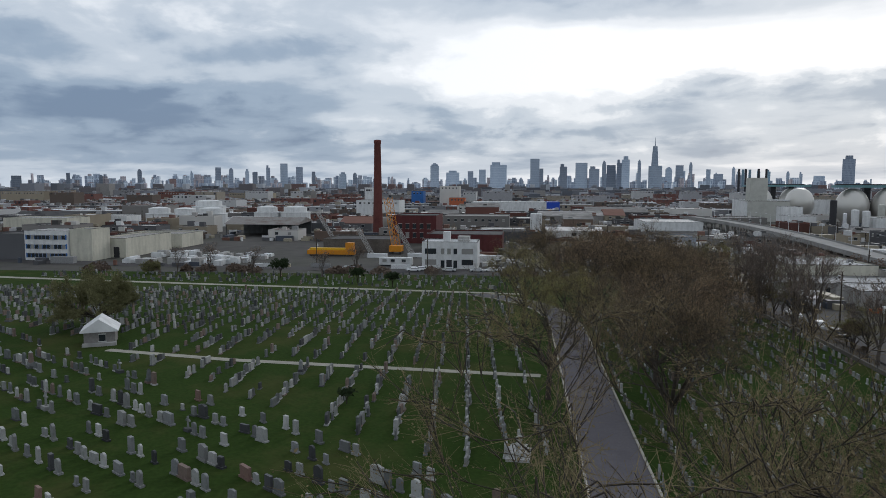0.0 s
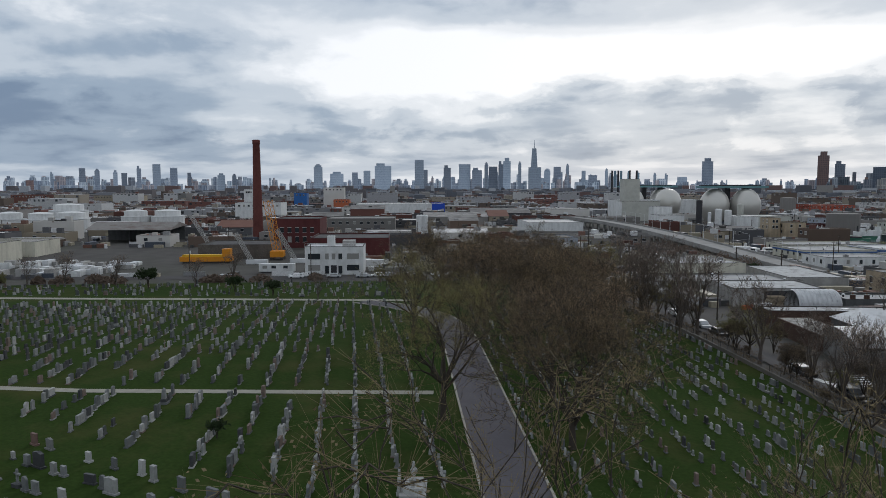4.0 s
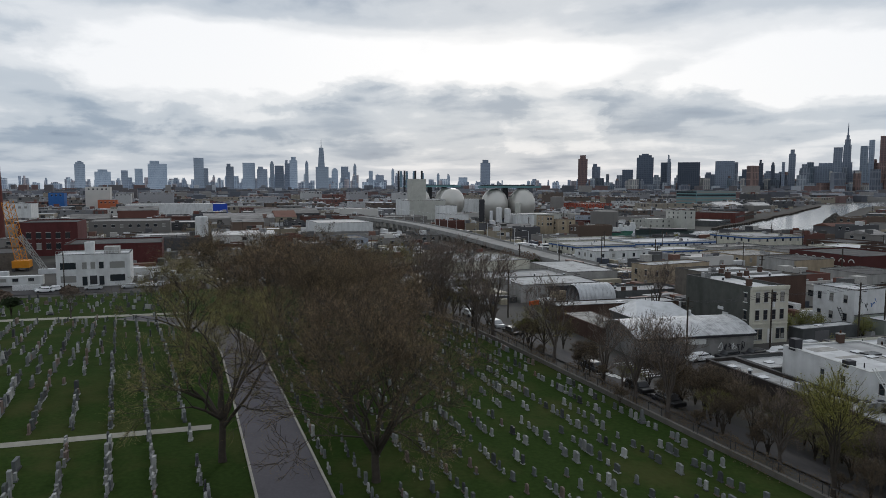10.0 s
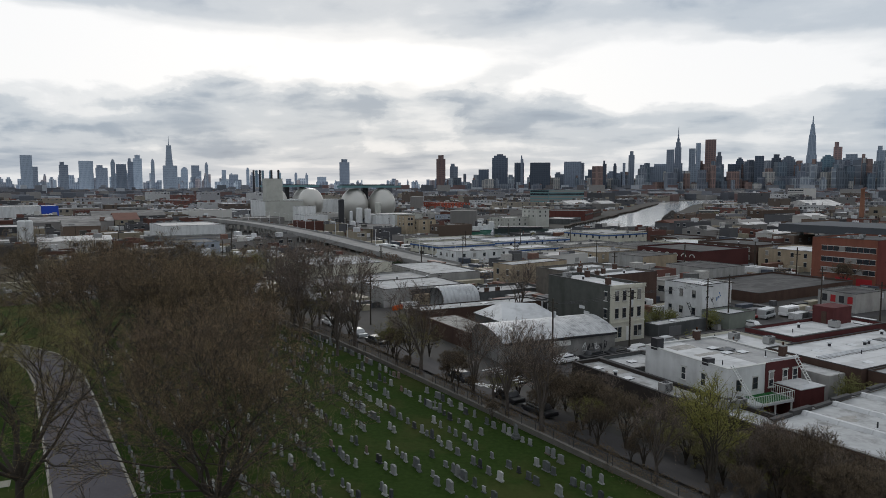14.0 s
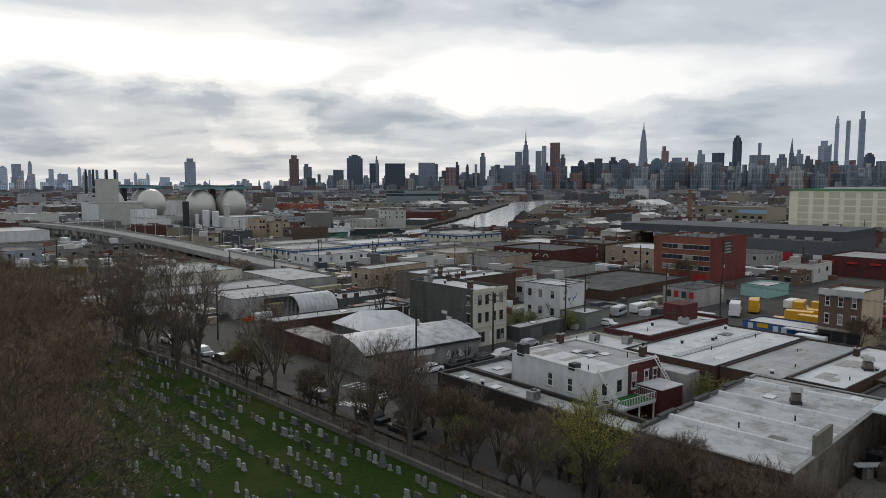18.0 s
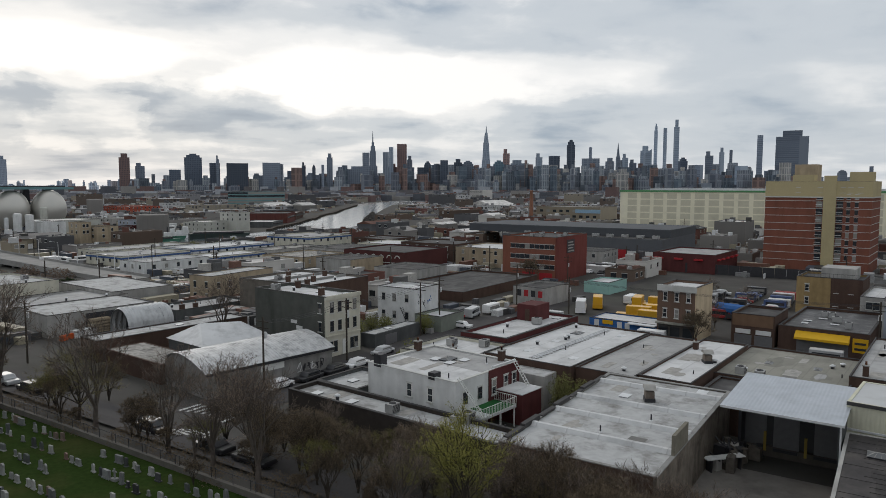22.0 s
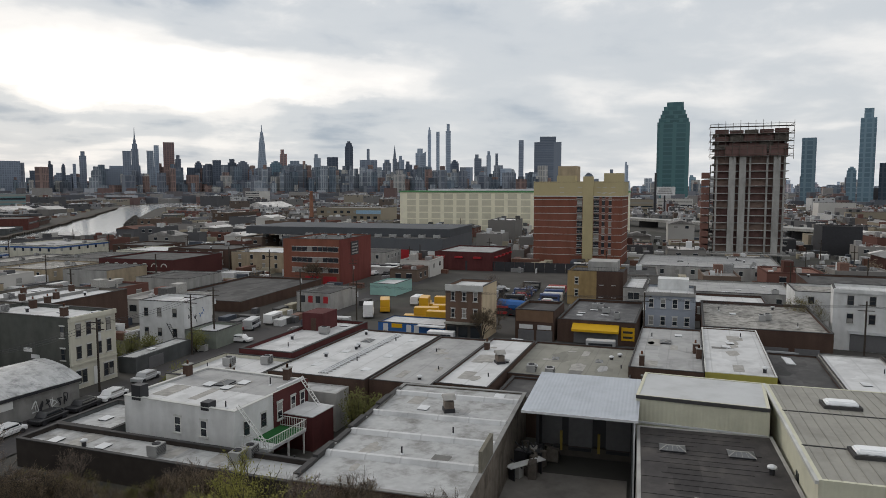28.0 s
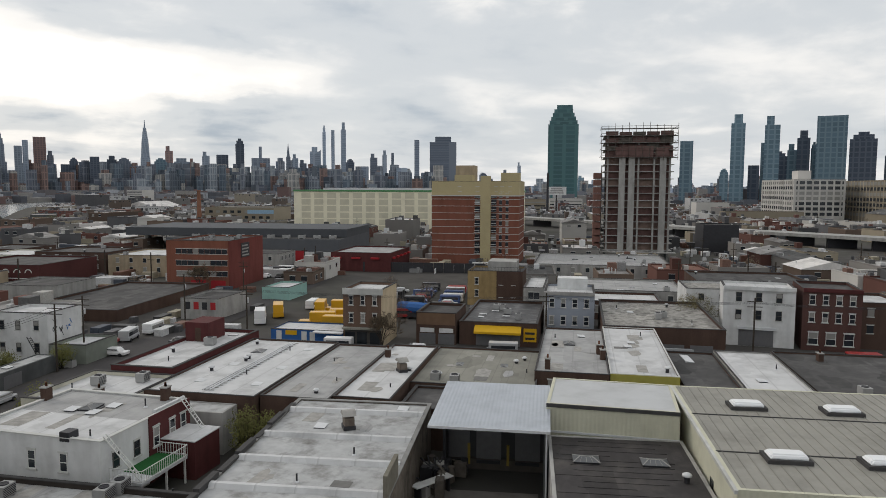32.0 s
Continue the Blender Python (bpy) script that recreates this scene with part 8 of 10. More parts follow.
ob = single("bridge_ramp", bm, mat("ramp_surface", (0.26, 0.255, 0.245), 0.9, 0.25, 0.4, stain=0.5), GRID.copy(), "grey concrete bridge ramp rising over sheds", "bridge", kind="structure")
for (u, v, z), (a, b, c) in zip(RAMP[2:], RAMP[3:]):
    for k in range(5):
        f = (k + 0.5) / 5
        pu, pv, pz = u + (a - u) * f, v + (b - v) * f, z + (c - z) * f
        simple = bmesh.new()
        quad_box(simple, pu - 5, pu - 4, pv - 0.6, pv + 0.6, -5, pz - 1.1)
        quad_box(simple, pu + 4, pu + 5, pv - 0.6, pv + 0.6, -5, pz - 1.1)
        part("pier", simple, CONCRETE, ob)
TAKEN.append((122, 150, 240, 545))
# railing posts and lamp columns along the ramp
for (u, v, z), (a, b, c) in zip(RAMP, RAMP[1:]):
    for k in range(3):
        f = (k + 0.5) / 3
        pu, pv, pz = u + (a - u) * f, v + (b - v) * f, z + (c - z) * f
        bm = bmesh.new()
        tube(bm, (pu + 6, pv, pz + 0.7), (pu + 6, pv, pz + 7.5), 0.12, 0.08, 5)
        tube(bm, (pu + 6, pv, pz + 7.4), (pu + 3.6, pv, pz + 7.9), 0.07, 0.06, 4)
        quad_box(bm, pu + 2.9, pu + 3.7, pv - 0.2, pv + 0.2, pz + 7.85, pz + 8.05)
        single("street_lamp", bm, STEEL_W, GRID.copy(), "grey arm street lamp on the ramp", "street lamp", "ramp lamps")

# office with ribbon windows, tan store and timber yard beyond the burial ground
BLUE_F = mat("faded_blue_fascia", (0.05, 0.10, 0.24), 0.7, 0.2, 0.5, stain=0.3)
ob, w, d, h = block("office", "blue and white office with ribbon windows", "office", -189.0, -171.2, 249.0, 264.0, 7.0, WHITE, ROOF_G)
wall_bands(ob, w, d, "v0", (1.2, 4.6, 8.2), 1.9, BLUE_P, 0.4)
for z in (1.3, 4.7, 8.3):
    windows(ob, w, d + 0.1, "v0", spread(-8, 8, 10), [z], (1.35, 1.6), FRAME_W)
    windows(ob, w, d, "u1", spread(-6, 6, 5), [z], (1.6, 1.6), FRAME_W)
ob, w, d, h = block("office", "dark glazed office block", "office", -206.0, -189.6, 250.0, 268.0, 5.6, FAR_W[4], ROOF_D)
block("warehouse", "blank tan-walled warehouse end", "warehouse", -171.0, -162.0, 250.0, 262.0, 7.8, CREAM, ROOF_G)
ob, w, d, h = block("warehouse", "cream workshop wing with dark doorways", "warehouse", -170.0, -156.0, 263.0, 300.0, 3.2, CREAM, ROOF_M)
for s in (-3.5, 3.0):
    simple_box("doorway", s - 1.2, s + 1.2, -d / 2 - 0.05, -d / 2, 0.1, 4.4, STEEL_D, ob)
block("warehouse", "cream-topped long warehouse behind the office", "warehouse", -300.0, -260.0, 378.0, 400.0, 5.2, CREAM, ROOF_G)
block("warehouse", "white low warehouse beside the tanks", "warehouse", -301.0, -278.0, 470.0, 490.0, 2.4, WHITE, FAR_R[0])
block("warehouse", "long tan brick warehouse with dark doors", "warehouse", -185.0, -155.0, 308.0, 330.0, 1.8, CREAM, ROOF_M)
ob = thing("shed", place(-143, 390, -4.6), "open-fronted steel shed with a rusting grey roof", "shed")
simple_box("rear_wall", -21, 21, 13.7, 14, 0, 8, DGREY, ob)
for x in (-21, -10.5, 0, 10.5, 20.7):
    simple_box("post", x, x + 0.3, -12, -11.7, 0, 7, STEEL_D, ob)
bm = bmesh.new()
vs = [bm.verts.new(p) for p in ((-22, -13, 7), (22, -13, 7), (22, 14.5, 8.2), (-22, 14.5, 8.2), (-22, 1, 10.6), (22, 1, 10.6))]
for f in ((0, 1, 5, 4), (2, 3, 4, 5), (0, 4, 3), (1, 2, 5)):
    bm.faces.new([vs[i] for i in f])
part("roof", bm, mat("rusting_sheet", (0.2, 0.19, 0.18), 0.8, 0.2, 0.5, dark=(0.1, 0.06, 0.045), stain=0.8, stain_scale=0.15), ob)
TAKEN.append((-165, -121, 374, 405))
for u0, u1, v0, v1, top, m_, lab in ((-150, -109, 640, 670, 10.2, WHITE, "white works behind the tall chimney"), (-149, -140, 672, 684, 22, WHITE, "white narrow works tower"), (-139, -123, 909, 930, 16.2, BLUE_P, "bright blue block among roofs"),
                                     (-102, -76, 914, 940, 23, FAR_W[0], "white stepped block among roofs"), (-87, -67, 890, 908, 8, mat("orange_red_sheet", (0.4, 0.12, 0.06), 0.8), "orange-red block among roofs"), (-45, -22, 732, 750, 3, BLUE_P, "low blue shed"),
                                     (-63, -45.4, 731, 750, 2.6, FAR_W[0], "low white shed"), (-49, -5, 462, 500, 4, FAR_W[1], "long grey works with dark windows"), (58, 96, 744, 770, 2.2, FAR_W[2], "low red brick shed"), (-261, -232, 945, 970, 9.4, FAR_W[2], "red brick block far off"),
                                     (-556, -504, 1030, 1060, 13, FAR_W[2], "red brick mill far off"), (-508, -432, 1185, 1215, 9.4, FAR_W[3], "long reddish row far off"), (-755, -687, 948, 980, 14, FAR_W[3], "ochre-topped brick block")):
    ob, w, d, h = block("far_block", lab, "building", u0, u1, v0, v1, top, m_, FAR_R[1])
    windows(ob, w, d, "v0", spread(-w / 2 + 1.5, w / 2 - 1.5, max(3, int(w / 4.5))), [h - 3.5], (1.8, 1.6), FRAME_D)
block("warehouse", "low white-roofed shed behind the white office", "warehouse", -20.0, 5.0, 379.0, 398.0, 0.9, GREYW, FAR_R[0])
TAKEN.append((-156, -35, 240, 345))
for i in range(64):
    u, v = -146 + rng_c.uniform(0, 46), 241 + rng_c.uniform(0, 34)
    bm = bmesh.new()
    L_, W_, H_ = rng_c.uniform(3, 7), rng_c.uniform(1.5, 3), rng_c.uniform(1.0, 2.6)
    quad_box(bm, -L_ / 2, L_ / 2, -W_ / 2, W_ / 2, 0, H_)
    quad_box(bm, -L_ / 2 - 0.1, L_ / 2 + 0.1, -W_ / 2 - 0.1, W_ / 2 + 0.1, H_ * 0.55, H_ * 0.62)
    single("wrapped_pallet", bm, rng_c.choice((WHITE, STEEL_W, GREYW)), place(u, v, None, rng_c.choice((0, 90))), "white-wrapped stack of goods in a yard", "pallet stack", "yard stacks")

# named blocks of the streets beyond
ob, w, d, h = block("shop", "dark brown shop with white signs", "shop", 147.0, 158.0, 49.6, 57.0, 2.4, BRICK_B, ROOF_D)
simple_box("upper_panel", -w / 2 - 0.08, -w / 2, -d / 2 + 0.2, d / 2 - 0.2, h - 2.2, h - 0.1, mat("brown_sheet", (0.16, 0.10, 0.065), 0.8, 0.2, 1.0), ob)
for s in (-1.9, 1.6):
    simple_box("sign", -w / 2 - 0.16, -w / 2 - 0.02, s - 1.3, s + 1.3, 2.3, 3.1, WHITE, ob, "white oval shop sign")
    simple_box("shutter", -w / 2 - 0.05, -w / 2, s - 1.5, s + 1.5, 0.1, 2.1, SHUTTER, ob)
ob, w, d, h = block("shop", "dark brick shop with a yellow awning", "shop", 147.0, 172.0, 34.5, 48.6, 0.9, BRICK_B, mat("wet_tar_roof", (0.075, 0.075, 0.078), 0.5, 0.5, 1.0, dark=(0.22, 0.22, 0.22), stain=0.7, stain_scale=0.6, patch=0.4))
bm = bmesh.new()
vs = quad_box(bm, -w / 2 - 1.6, -w / 2, -4.2, 4.2, 2.6, 3.9)
for k in (4, 7):
    vs[k].co.z -= 0.9
part("awning", bm, YELLOW, ob, "yellow canvas shop awning")
simple_box("shutter", -w / 2 - 0.05, -w / 2, -4, 4, 0.1, 2.6, SHUTTER, ob)
simple_box("sign", -w / 2 - 0.12, -w / 2, -6.9, -4.6, 1.2, 3.6, YELLOW, ob, "yellow sign with dark lettering")
for i in range(2):
    simple_box("sign_mark", -w / 2 - 0.15, -w / 2 - 0.12, -6.6, -4.9, 1.6 + i * 0.95, 2.0 + i * 0.95, STEEL_D, ob)
for k in range(8):
    roof_unit(rng_c.choice(("ac", "vent", "hatch")), rng_c.uniform(150, 168), rng_c.uniform(37, 46), 0.45, rng_c.choice((0, 90)))
ob, w, d, h = block("workshop", "grey workshop with faded wall painting", "workshop", 165.0, 178.0, 103.0, 112.0, 0.9, GREYW, ROOF_D)
for k in range(4):
    simple_box("wall_painting", -w / 2 - 0.03, -w / 2, -3.8 + k * 2, -2.6 + k * 2, 2.4, 4.0, STEEL_D if k % 2 else RED_P, ob)
block("workshop", "turquoise-painted workshop", "workshop", 194.0, 206.0, 97.5, 105.0, -0.6, TEAL_P, ROOF_W)
block("warehouse", "low dark-walled warehouse", "warehouse", 160.0, 203.0, 124.0, 148.0, -1.2, BRICK_B, ROOF_D)
ob, w, d, h = block("warehouse", "dark red brick warehouse with white arched trim", "warehouse", 205.0, 232.0, 176.0, 204.0, 2.6, mat("dark_brick", (0.085, 0.032, 0.03), 0.9, 0.25, 5.0, stain=0.4), ROOF_D)
for s in spread(-12.5, 12.5, 7):
    bm = bmesh.new()
    ring = [(-math.cos(math.pi * i / 8), math.sin(math.pi * i / 8)) for i in range(9)]
    for (c0, s0), (c1, s1) in zip(ring, ring[1:]):
        vs = [bm.verts.new((x, s + r * c, h - 2.3 + r * q)) for x in (-w / 2 - 0.1, -w / 2) for r, c, q in ((1.15, c0, s0), (1.15, c1, s1), (0.85, c1, s1), (0.85, c0, s0))]
        for f in ((0, 1, 2, 3), (0, 4, 5, 1), (2, 6, 7, 3)):
            bm.faces.new([vs[i] for i in f])
    part("arch_trim", bm, COPING_L, ob)
wall_bands(ob, w, d, "u0", (3.2,), 0.3, COPING_L, 0.2, 0.08, "string_course")
block("warehouse", "grey rendered warehouse", "warehouse", 176.0, 192.0, 150.0, 166.0, 1.2, CONCRETE, ROOF_D)
block("warehouse", "bare concrete-walled warehouse with cream side", "warehouse", 186.0, 203.0, 184.0, 200.0, 1.2, CONCRETE, ROOF_D, sides={"v0": TAN})
for u0, u1, v0, v1, top, wall_m, roof_m, lab in (
        
        (66, 106, 184, 200, 0.2, GREYW, ROOF_G, "long grey shed with a flat roof"), 
        (152, 178, 247, 262, -0.5, WHITE, ROOF_G, "white-walled depot with a grey roof"), (179, 206, 248, 263, -0.9, CREAM, ROOF_W, "cream depot with a blue roof edge"), (208, 238, 246, 260, -0.4, GREYW, ROOF_M, "grey depot with a patched roof"),
        (160, 190, 274, 298, -0.6, CREAM, ROOF_G, "cream depot with a dark blue fascia"), (192, 236, 275, 296, -0.2, WHITE, ROOF_W, "white depot with a blue fascia"), (170, 214, 304, 322, -0.8, CREAM, ROOF_G, "low cream depot beside the creek"),
        (196, 221, 216, 238, -0.6, TAN, ROOF_M, "tan workshop row with a patched roof"), (223, 246, 217, 240, 0.2, GREYW, ROOF_D, "grey workshop with a tar roof"), (246, 276, 262, 290, 2.0, CREAM, ROOF_G, "cream warehouse with a blue roof edge"),
        (278, 300, 240, 262, 0.0, BRICK_B, ROOF_D, "brown brick shed near the creek"), (250, 272, 214, 236, 0.6, CREAM, ROOF_W, "pale workshop with a white roof"),
        (64, 82, 328, 350, 1.0, BLUEGREY, FAR_R[1], "blue-grey sheet-clad shed"), 
        (197, 208, 354, 366, 6.2, TAN, ROOF_D, "tan brick office with dark windows"), (191, 196.6, 358, 368, 8.4, TAN, ROOF_D, "narrow tan brick tower house"), (255, 270, 428, 440, 1.0, MAROON, FAR_R[2], "maroon sheet-clad shed"),
        (276, 287, 452, 466, 3.4, BLUEGREY, FAR_R[1], "blue-grey works shed"), (300, 322, 412, 430, 2.4, PALE, FAR_R[0], "pale grey creek-side works"), (322, 334, 404, 420, 8.2, PALE, FAR_R[0], "tall pale grey creek-side block"),
        (396, 432, 648, 690, 6.4, mat("rust_red_sheet", (0.30, 0.075, 0.05), 0.8, 0.15, 0.3), FAR_R[3], "rust-red sheet-clad hall"),
        (238, 262, 150, 176, 2.5, TAN, ROOF_W, "tan brick workshop with a white roof"), (240, 262, 178, 204, 3.0, BRICK_B, ROOF_D, "brown brick row"),
        (268, 286, 128, 150, 0.6, GREYW, ROOF_D, "grey low shed"), (176, 190, 8, 30, 0.6, BRICK_B, ROOF_W, "brick house with white roof"), (171, 184, -14, 4, 4.4, WHITE, ROOF_M, "pale rendered house"),
        (172, 192, 33, 37.4, 3.8, GREYW, ROOF_W, "white-roofed grey house"), (153, 166, -30, -20.8, 5.0, BRICK_B, ROOF_W, "brown brick two-storey house"), (153, 166, -42, -30.4, 5.2, TAN, ROOF_W, "tan brick two-storey house"),
        (192, 216, -30, -4, 3.0, BRICK_B, ROOF_D, "dark brick workshop"), (190, 212, 0, 24, 1.0, GREYW, ROOF_G, "grey flat-roofed workshop"), (250, 290, -10, 34, 0.4, GREYW, ROOF_G, "low grey depot with dock doors"),
        (360, 376, -60, -44, 8.4, STEEL_D, ROOF_D, "black boxy plant building")):
    ob, w, d, h = block("workshop", lab, "workshop", u0, u1, v0, v1, top, wall_m, roof_m, group="street blocks")
    if "blue" in lab and wall_m is not BLUEGREY:
        simple_box("fascia", -w / 2 - 0.15, w / 2 + 0.15, -d / 2 - 0.15, d / 2 + 0.15, h - 1.15, h - 0.5, BLUE_F, ob, "dark blue roof fascia")
    if h > 3.5 and wall_m is not STEEL_D:
        for face in ("u0", "v0"):
            L_ = (d if face == "u0" else w)
            n = max(2, int(L_ / 4.5))
            windows(ob, w, d, face, spread(-L_ / 2 + 1, L_ / 2 - 1, n), [h - 2.4] + ([h - 5.4] if h > 7 else []), (1.1, 1.4), rng_c.choice((FRAME_W, FRAME_D)))
    for _ in range(int((u1 - u0) * (v1 - v0) / 130)):
        roof_unit(rng_c.choice(("vent", "pipe", "hatch", "ac", "skylight")), rng_c.uniform(u0 + 1.5, u1 - 1.5), rng_c.uniform(v0 + 1.5, v1 - 1.5), top - 0.45, rng_c.choice((0, 90)))

# inlet of the creek with barges and a tug, and crates on its bank
bm = bmesh.new()
bm.faces.new([bm.verts.new((u, v, -4.42)) for u, v in ((222, 388), (216, 374), (300, 330), (330, 352), (318, 372), (250, 402))])
single("inlet", bm, WATER, GRID.copy(), "narrow grey inlet of the creek", "water", kind="structure")
TAKEN.append((222, 318, 345, 398))


def boat(u, v, turn, length, beam, high, hull, cabin, label, category):
    ob = thing("barge" if cabin is None else "tugboat", place(u, v, -4.4, turn), label, category)
    bm = bmesh.new()
    vs = quad_box(bm, -length / 2, length / 2, -beam / 2, beam / 2, -0.2, high)
    for k in (1, 2):
        vs[k].co.x -= length * 0.08
    for k in (5, 6):
        vs[k].co.y *= 0.55
    part("hull", bm, hull, ob)
    if cabin is None:
        simple_box("coaming", -length / 2 + 2, length / 2 - 4, -beam / 2 + 1, beam / 2 - 1, high, high + 0.9, STEEL_D, ob)
    else:
        simple_box("deckhouse", -length * 0.25, length * 0.15, -beam * 0.3, beam * 0.3, high, high + 2.2, cabin, ob)
        simple_box("wheelhouse", -length * 0.05, length * 0.12, -beam * 0.22, beam * 0.22, high + 2.2, high + 4.2, cabin, ob)
        bm = bmesh.new()
        tube(bm, (-length * 0.12, 0, high + 2.2), (-length * 0.12, 0, high + 5.4), 0.5, 0.4, 8)
        part("funnel", bm, STEEL_D, ob)
    TAKEN.append((u - 8, u + 8, v - 8, v + 8))


GREEN_H = mat("green_hull", (0.03, 0.10, 0.07), 0.6, 0.2, 0.5, stain=0.4)
boat(276, 363, -32, 34, 9, 3.0, mat("dark_hull", (0.03, 0.042, 0.04), 0.6, 0.3, 0.5), None, "long dark steel barge moored in the inlet", "barge")
boat(268, 385, -32, 18, 6, 2.2, STEEL_W, WHITE, "white and grey tug moored beside a barge", "boat")
boat(243, 366, -32, 14, 5, 1.6, GREEN_H, None, "small green barge moored in the inlet", "barge")
boat(253, 376, -32, 16, 5, 2.0, GREEN_H, WHITE, "green tug with a white deckhouse", "boat")
for k in range(4):
    bm = bmesh.new()
    quad_box(bm, -1.2, 1.2, -3, 3, 0, 2.5)
    quad_box(bm, -1.25, 1.25, -0.1, 0.1, -0.02, 2.55)
    single("container", bm, mat("dull_container", (0.42, 0.31, 0.06), 0.7, 0.2), place(209 + (k % 3) * 2.7, 346 + (k // 3) * 0.2 - (k % 3) * 1.2, gz(209, 346) + 2.55 * (k // 3), 60), "yellow steel container stacked in a yard", "container", "yellow containers")
# dark gabled house behind the trees of the drive
ob = thing("house", place(62.5, 293, -4.6), "low house with a dark gabled roof", "house")
simple_box("wall", -6, 6, -6, 6, 0, 3.2, TAN, ob)
bm = bmesh.new()
vs = [bm.verts.new(p) for p in ((-6.5, -6.5, 3.1), (6.5, -6.5, 3.1), (6.5, 6.5, 3.1), (-6.5, 6.5, 3.1), (0, -6.5, 5.4), (0, 6.5, 5.4))]
for f in ((0, 4, 5, 3), (1, 2, 5, 4), (0, 1, 4), (2, 3, 5), (3, 2, 1, 0)):
    bm.faces.new([vs[i] for i in f])
part("roof", bm, ROOF_D, ob)
TAKEN.append((56, 69, 286, 300))

# white lofts and the expressway at the north
for u0, u1, v0, v1, top, m_, lab in ((700, 790, -250, -205, 34, FAR_W[0], "white concrete loft building with large windows"), (640, 770, -330, -262, 33, FAR_W[3], "cream loft building with gabled bays")):
    ob, w, d, h = block("loft_building", lab, "factory", u0, u1, v0, v1, top, m_, FAR_R[0], group="northern lofts")
    for z in spread(3, h - 2, 7):
        wall_bands(ob, w, d, "u0", (z,), 2.9, GLASS, 2.0, 0.08)
        wall_bands(ob, w, d, "v1", (z,), 2.9, GLASS, 2.0, 0.08)
    for face, L_ in (("u0", d), ("v1", w)):
        for s in spread(-L_ / 2 + 1, L_ / 2 - 1, int(L_ / 6)):
            bm = bmesh.new()
            quad_box(bm, -0.8, 0.8, -0.25, 0.0, 0, h)
            part("pier", bm, m_, ob, m=on_face(face, s, 0, w, d))
    simple_box("roof_tower", -8, 8, -6, 6, h, h + 9, m_, ob)
ob = thing("expressway", GRID.copy(), "grey elevated expressway on steel bents", "viaduct", kind="structure")
for (a, b), (c, e) in (((640, 80), (450, -70)), ((450, -70), (340, -170)), ((340, -170), (250, -290))):
    bm = bmesh.new()
    n = Vector((e - b, a - c, 0)).normalized() * 8
    lo, hi = 5.0, 6.6
    ps = [(a + n.x, b + n.y), (c + n.x, e + n.y), (c - n.x, e - n.y), (a - n.x, b - n.y)]
    vv = [bm.verts.new((*p, z - 4.5)) for z in (lo, hi) for p in ps]
    for f in ((0, 1, 2, 3), (7, 6, 5, 4), (0, 4, 5, 1), (1, 5, 6, 2), (2, 6, 7, 3), (3, 7, 4, 0)):
        bm.faces.new([vv[i] for i in f])
    part("deck", bm, CONCRETE, ob)
    for k in range(7):
        f = (k + 0.5) / 7
        pu, pv = a + (c - a) * f, b + (e - b) * f
        simple_box("bent", pu - 1, pu + 1, pv - 7, pv + 7, -4.6, lo - 4.5, STEEL_D, ob)
    TAKEN.append((min(a, c) - 6, max(a, c) + 6, min(b, e) + 20, max(b, e) - 20))


# ---- vehicles ----
def car(u, v, turn, paint, label, size="car"):
    """A parked vehicle along local x: shell, glazing, wheels, lamps."""
    L_, W_, H_, cab = {"car": (4.6, 1.8, 1.45, (0.2, 0.85)), "van": (5.4, 2.0, 2.2, (0.0, 0.92)), "truck": (7.5, 2.3, 3.1, (0.0, 0.7)), "bus": (9.5, 2.4, 3.0, (0.0, 0.93))}[size]
    ob = thing({"car": "car", "van": "van", "truck": "box_truck", "bus": "school_bus"}[size], place(u, v, None, turn), label, {"bus": "bus"}.get(size, size), "parked vehicles")
    bm = bmesh.new()
    hood = H_ * (0.58 if size == "car" else 0.45)
    quad_box(bm, -L_ / 2, L_ / 2, -W_ / 2, W_ / 2, 0.32, hood)
    vs = quad_box(bm, -L_ / 2 + L_ * cab[0], -L_ / 2 + L_ * cab[1], -W_ / 2 + 0.05, W_ / 2 - 0.05, hood, H_)
    if size == "car":
        for k, s in ((4, 1), (5, -1), (6, -1), (7, 1)):
            vs[k].co.x += s * 0.5
            vs[k].co.y *= 0.85
    bmesh.ops.bevel(bm, geom=bm.edges[:], offset=0.08, segments=1, affect="EDGES")
    part("body", bm, paint, ob)
    bm = bmesh.new()
    g0, g1 = -L_ / 2 + L_ * cab[0] + 0.45, -L_ / 2 + L_ * cab[1] - 0.45
    if size in ("car", "van", "bus"):
        quad_box(bm, g0, g1, -W_ / 2 + (0.1 if size == "car" else 0.035), W_ / 2 - (0.1 if size == "car" else 0.035), hood + 0.1, H_ - (0.18 if size == "car" else H_ * 0.2))
    quad_box(bm, L_ * cab[1] - L_ / 2 - 0.3, L_ * cab[1] - L_ / 2 + 0.012, -W_ / 2 + 0.2, W_ / 2 - 0.2, hood + 0.12, min(H_ - 0.15, hood + 1.0))
    part("glazing", bm, GLASS, ob)
    for x in (-L_ * 0.32, L_ * 0.32):
        for y in (-W_ / 2, W_ / 2):
            bm = bmesh.new()
            tube(bm, (x, y - 0.1, 0.33), (x, y + 0.1, 0.33), 0.33, 0.33, 10)
            part("wheel", bm, STEEL_D, ob)
    return ob


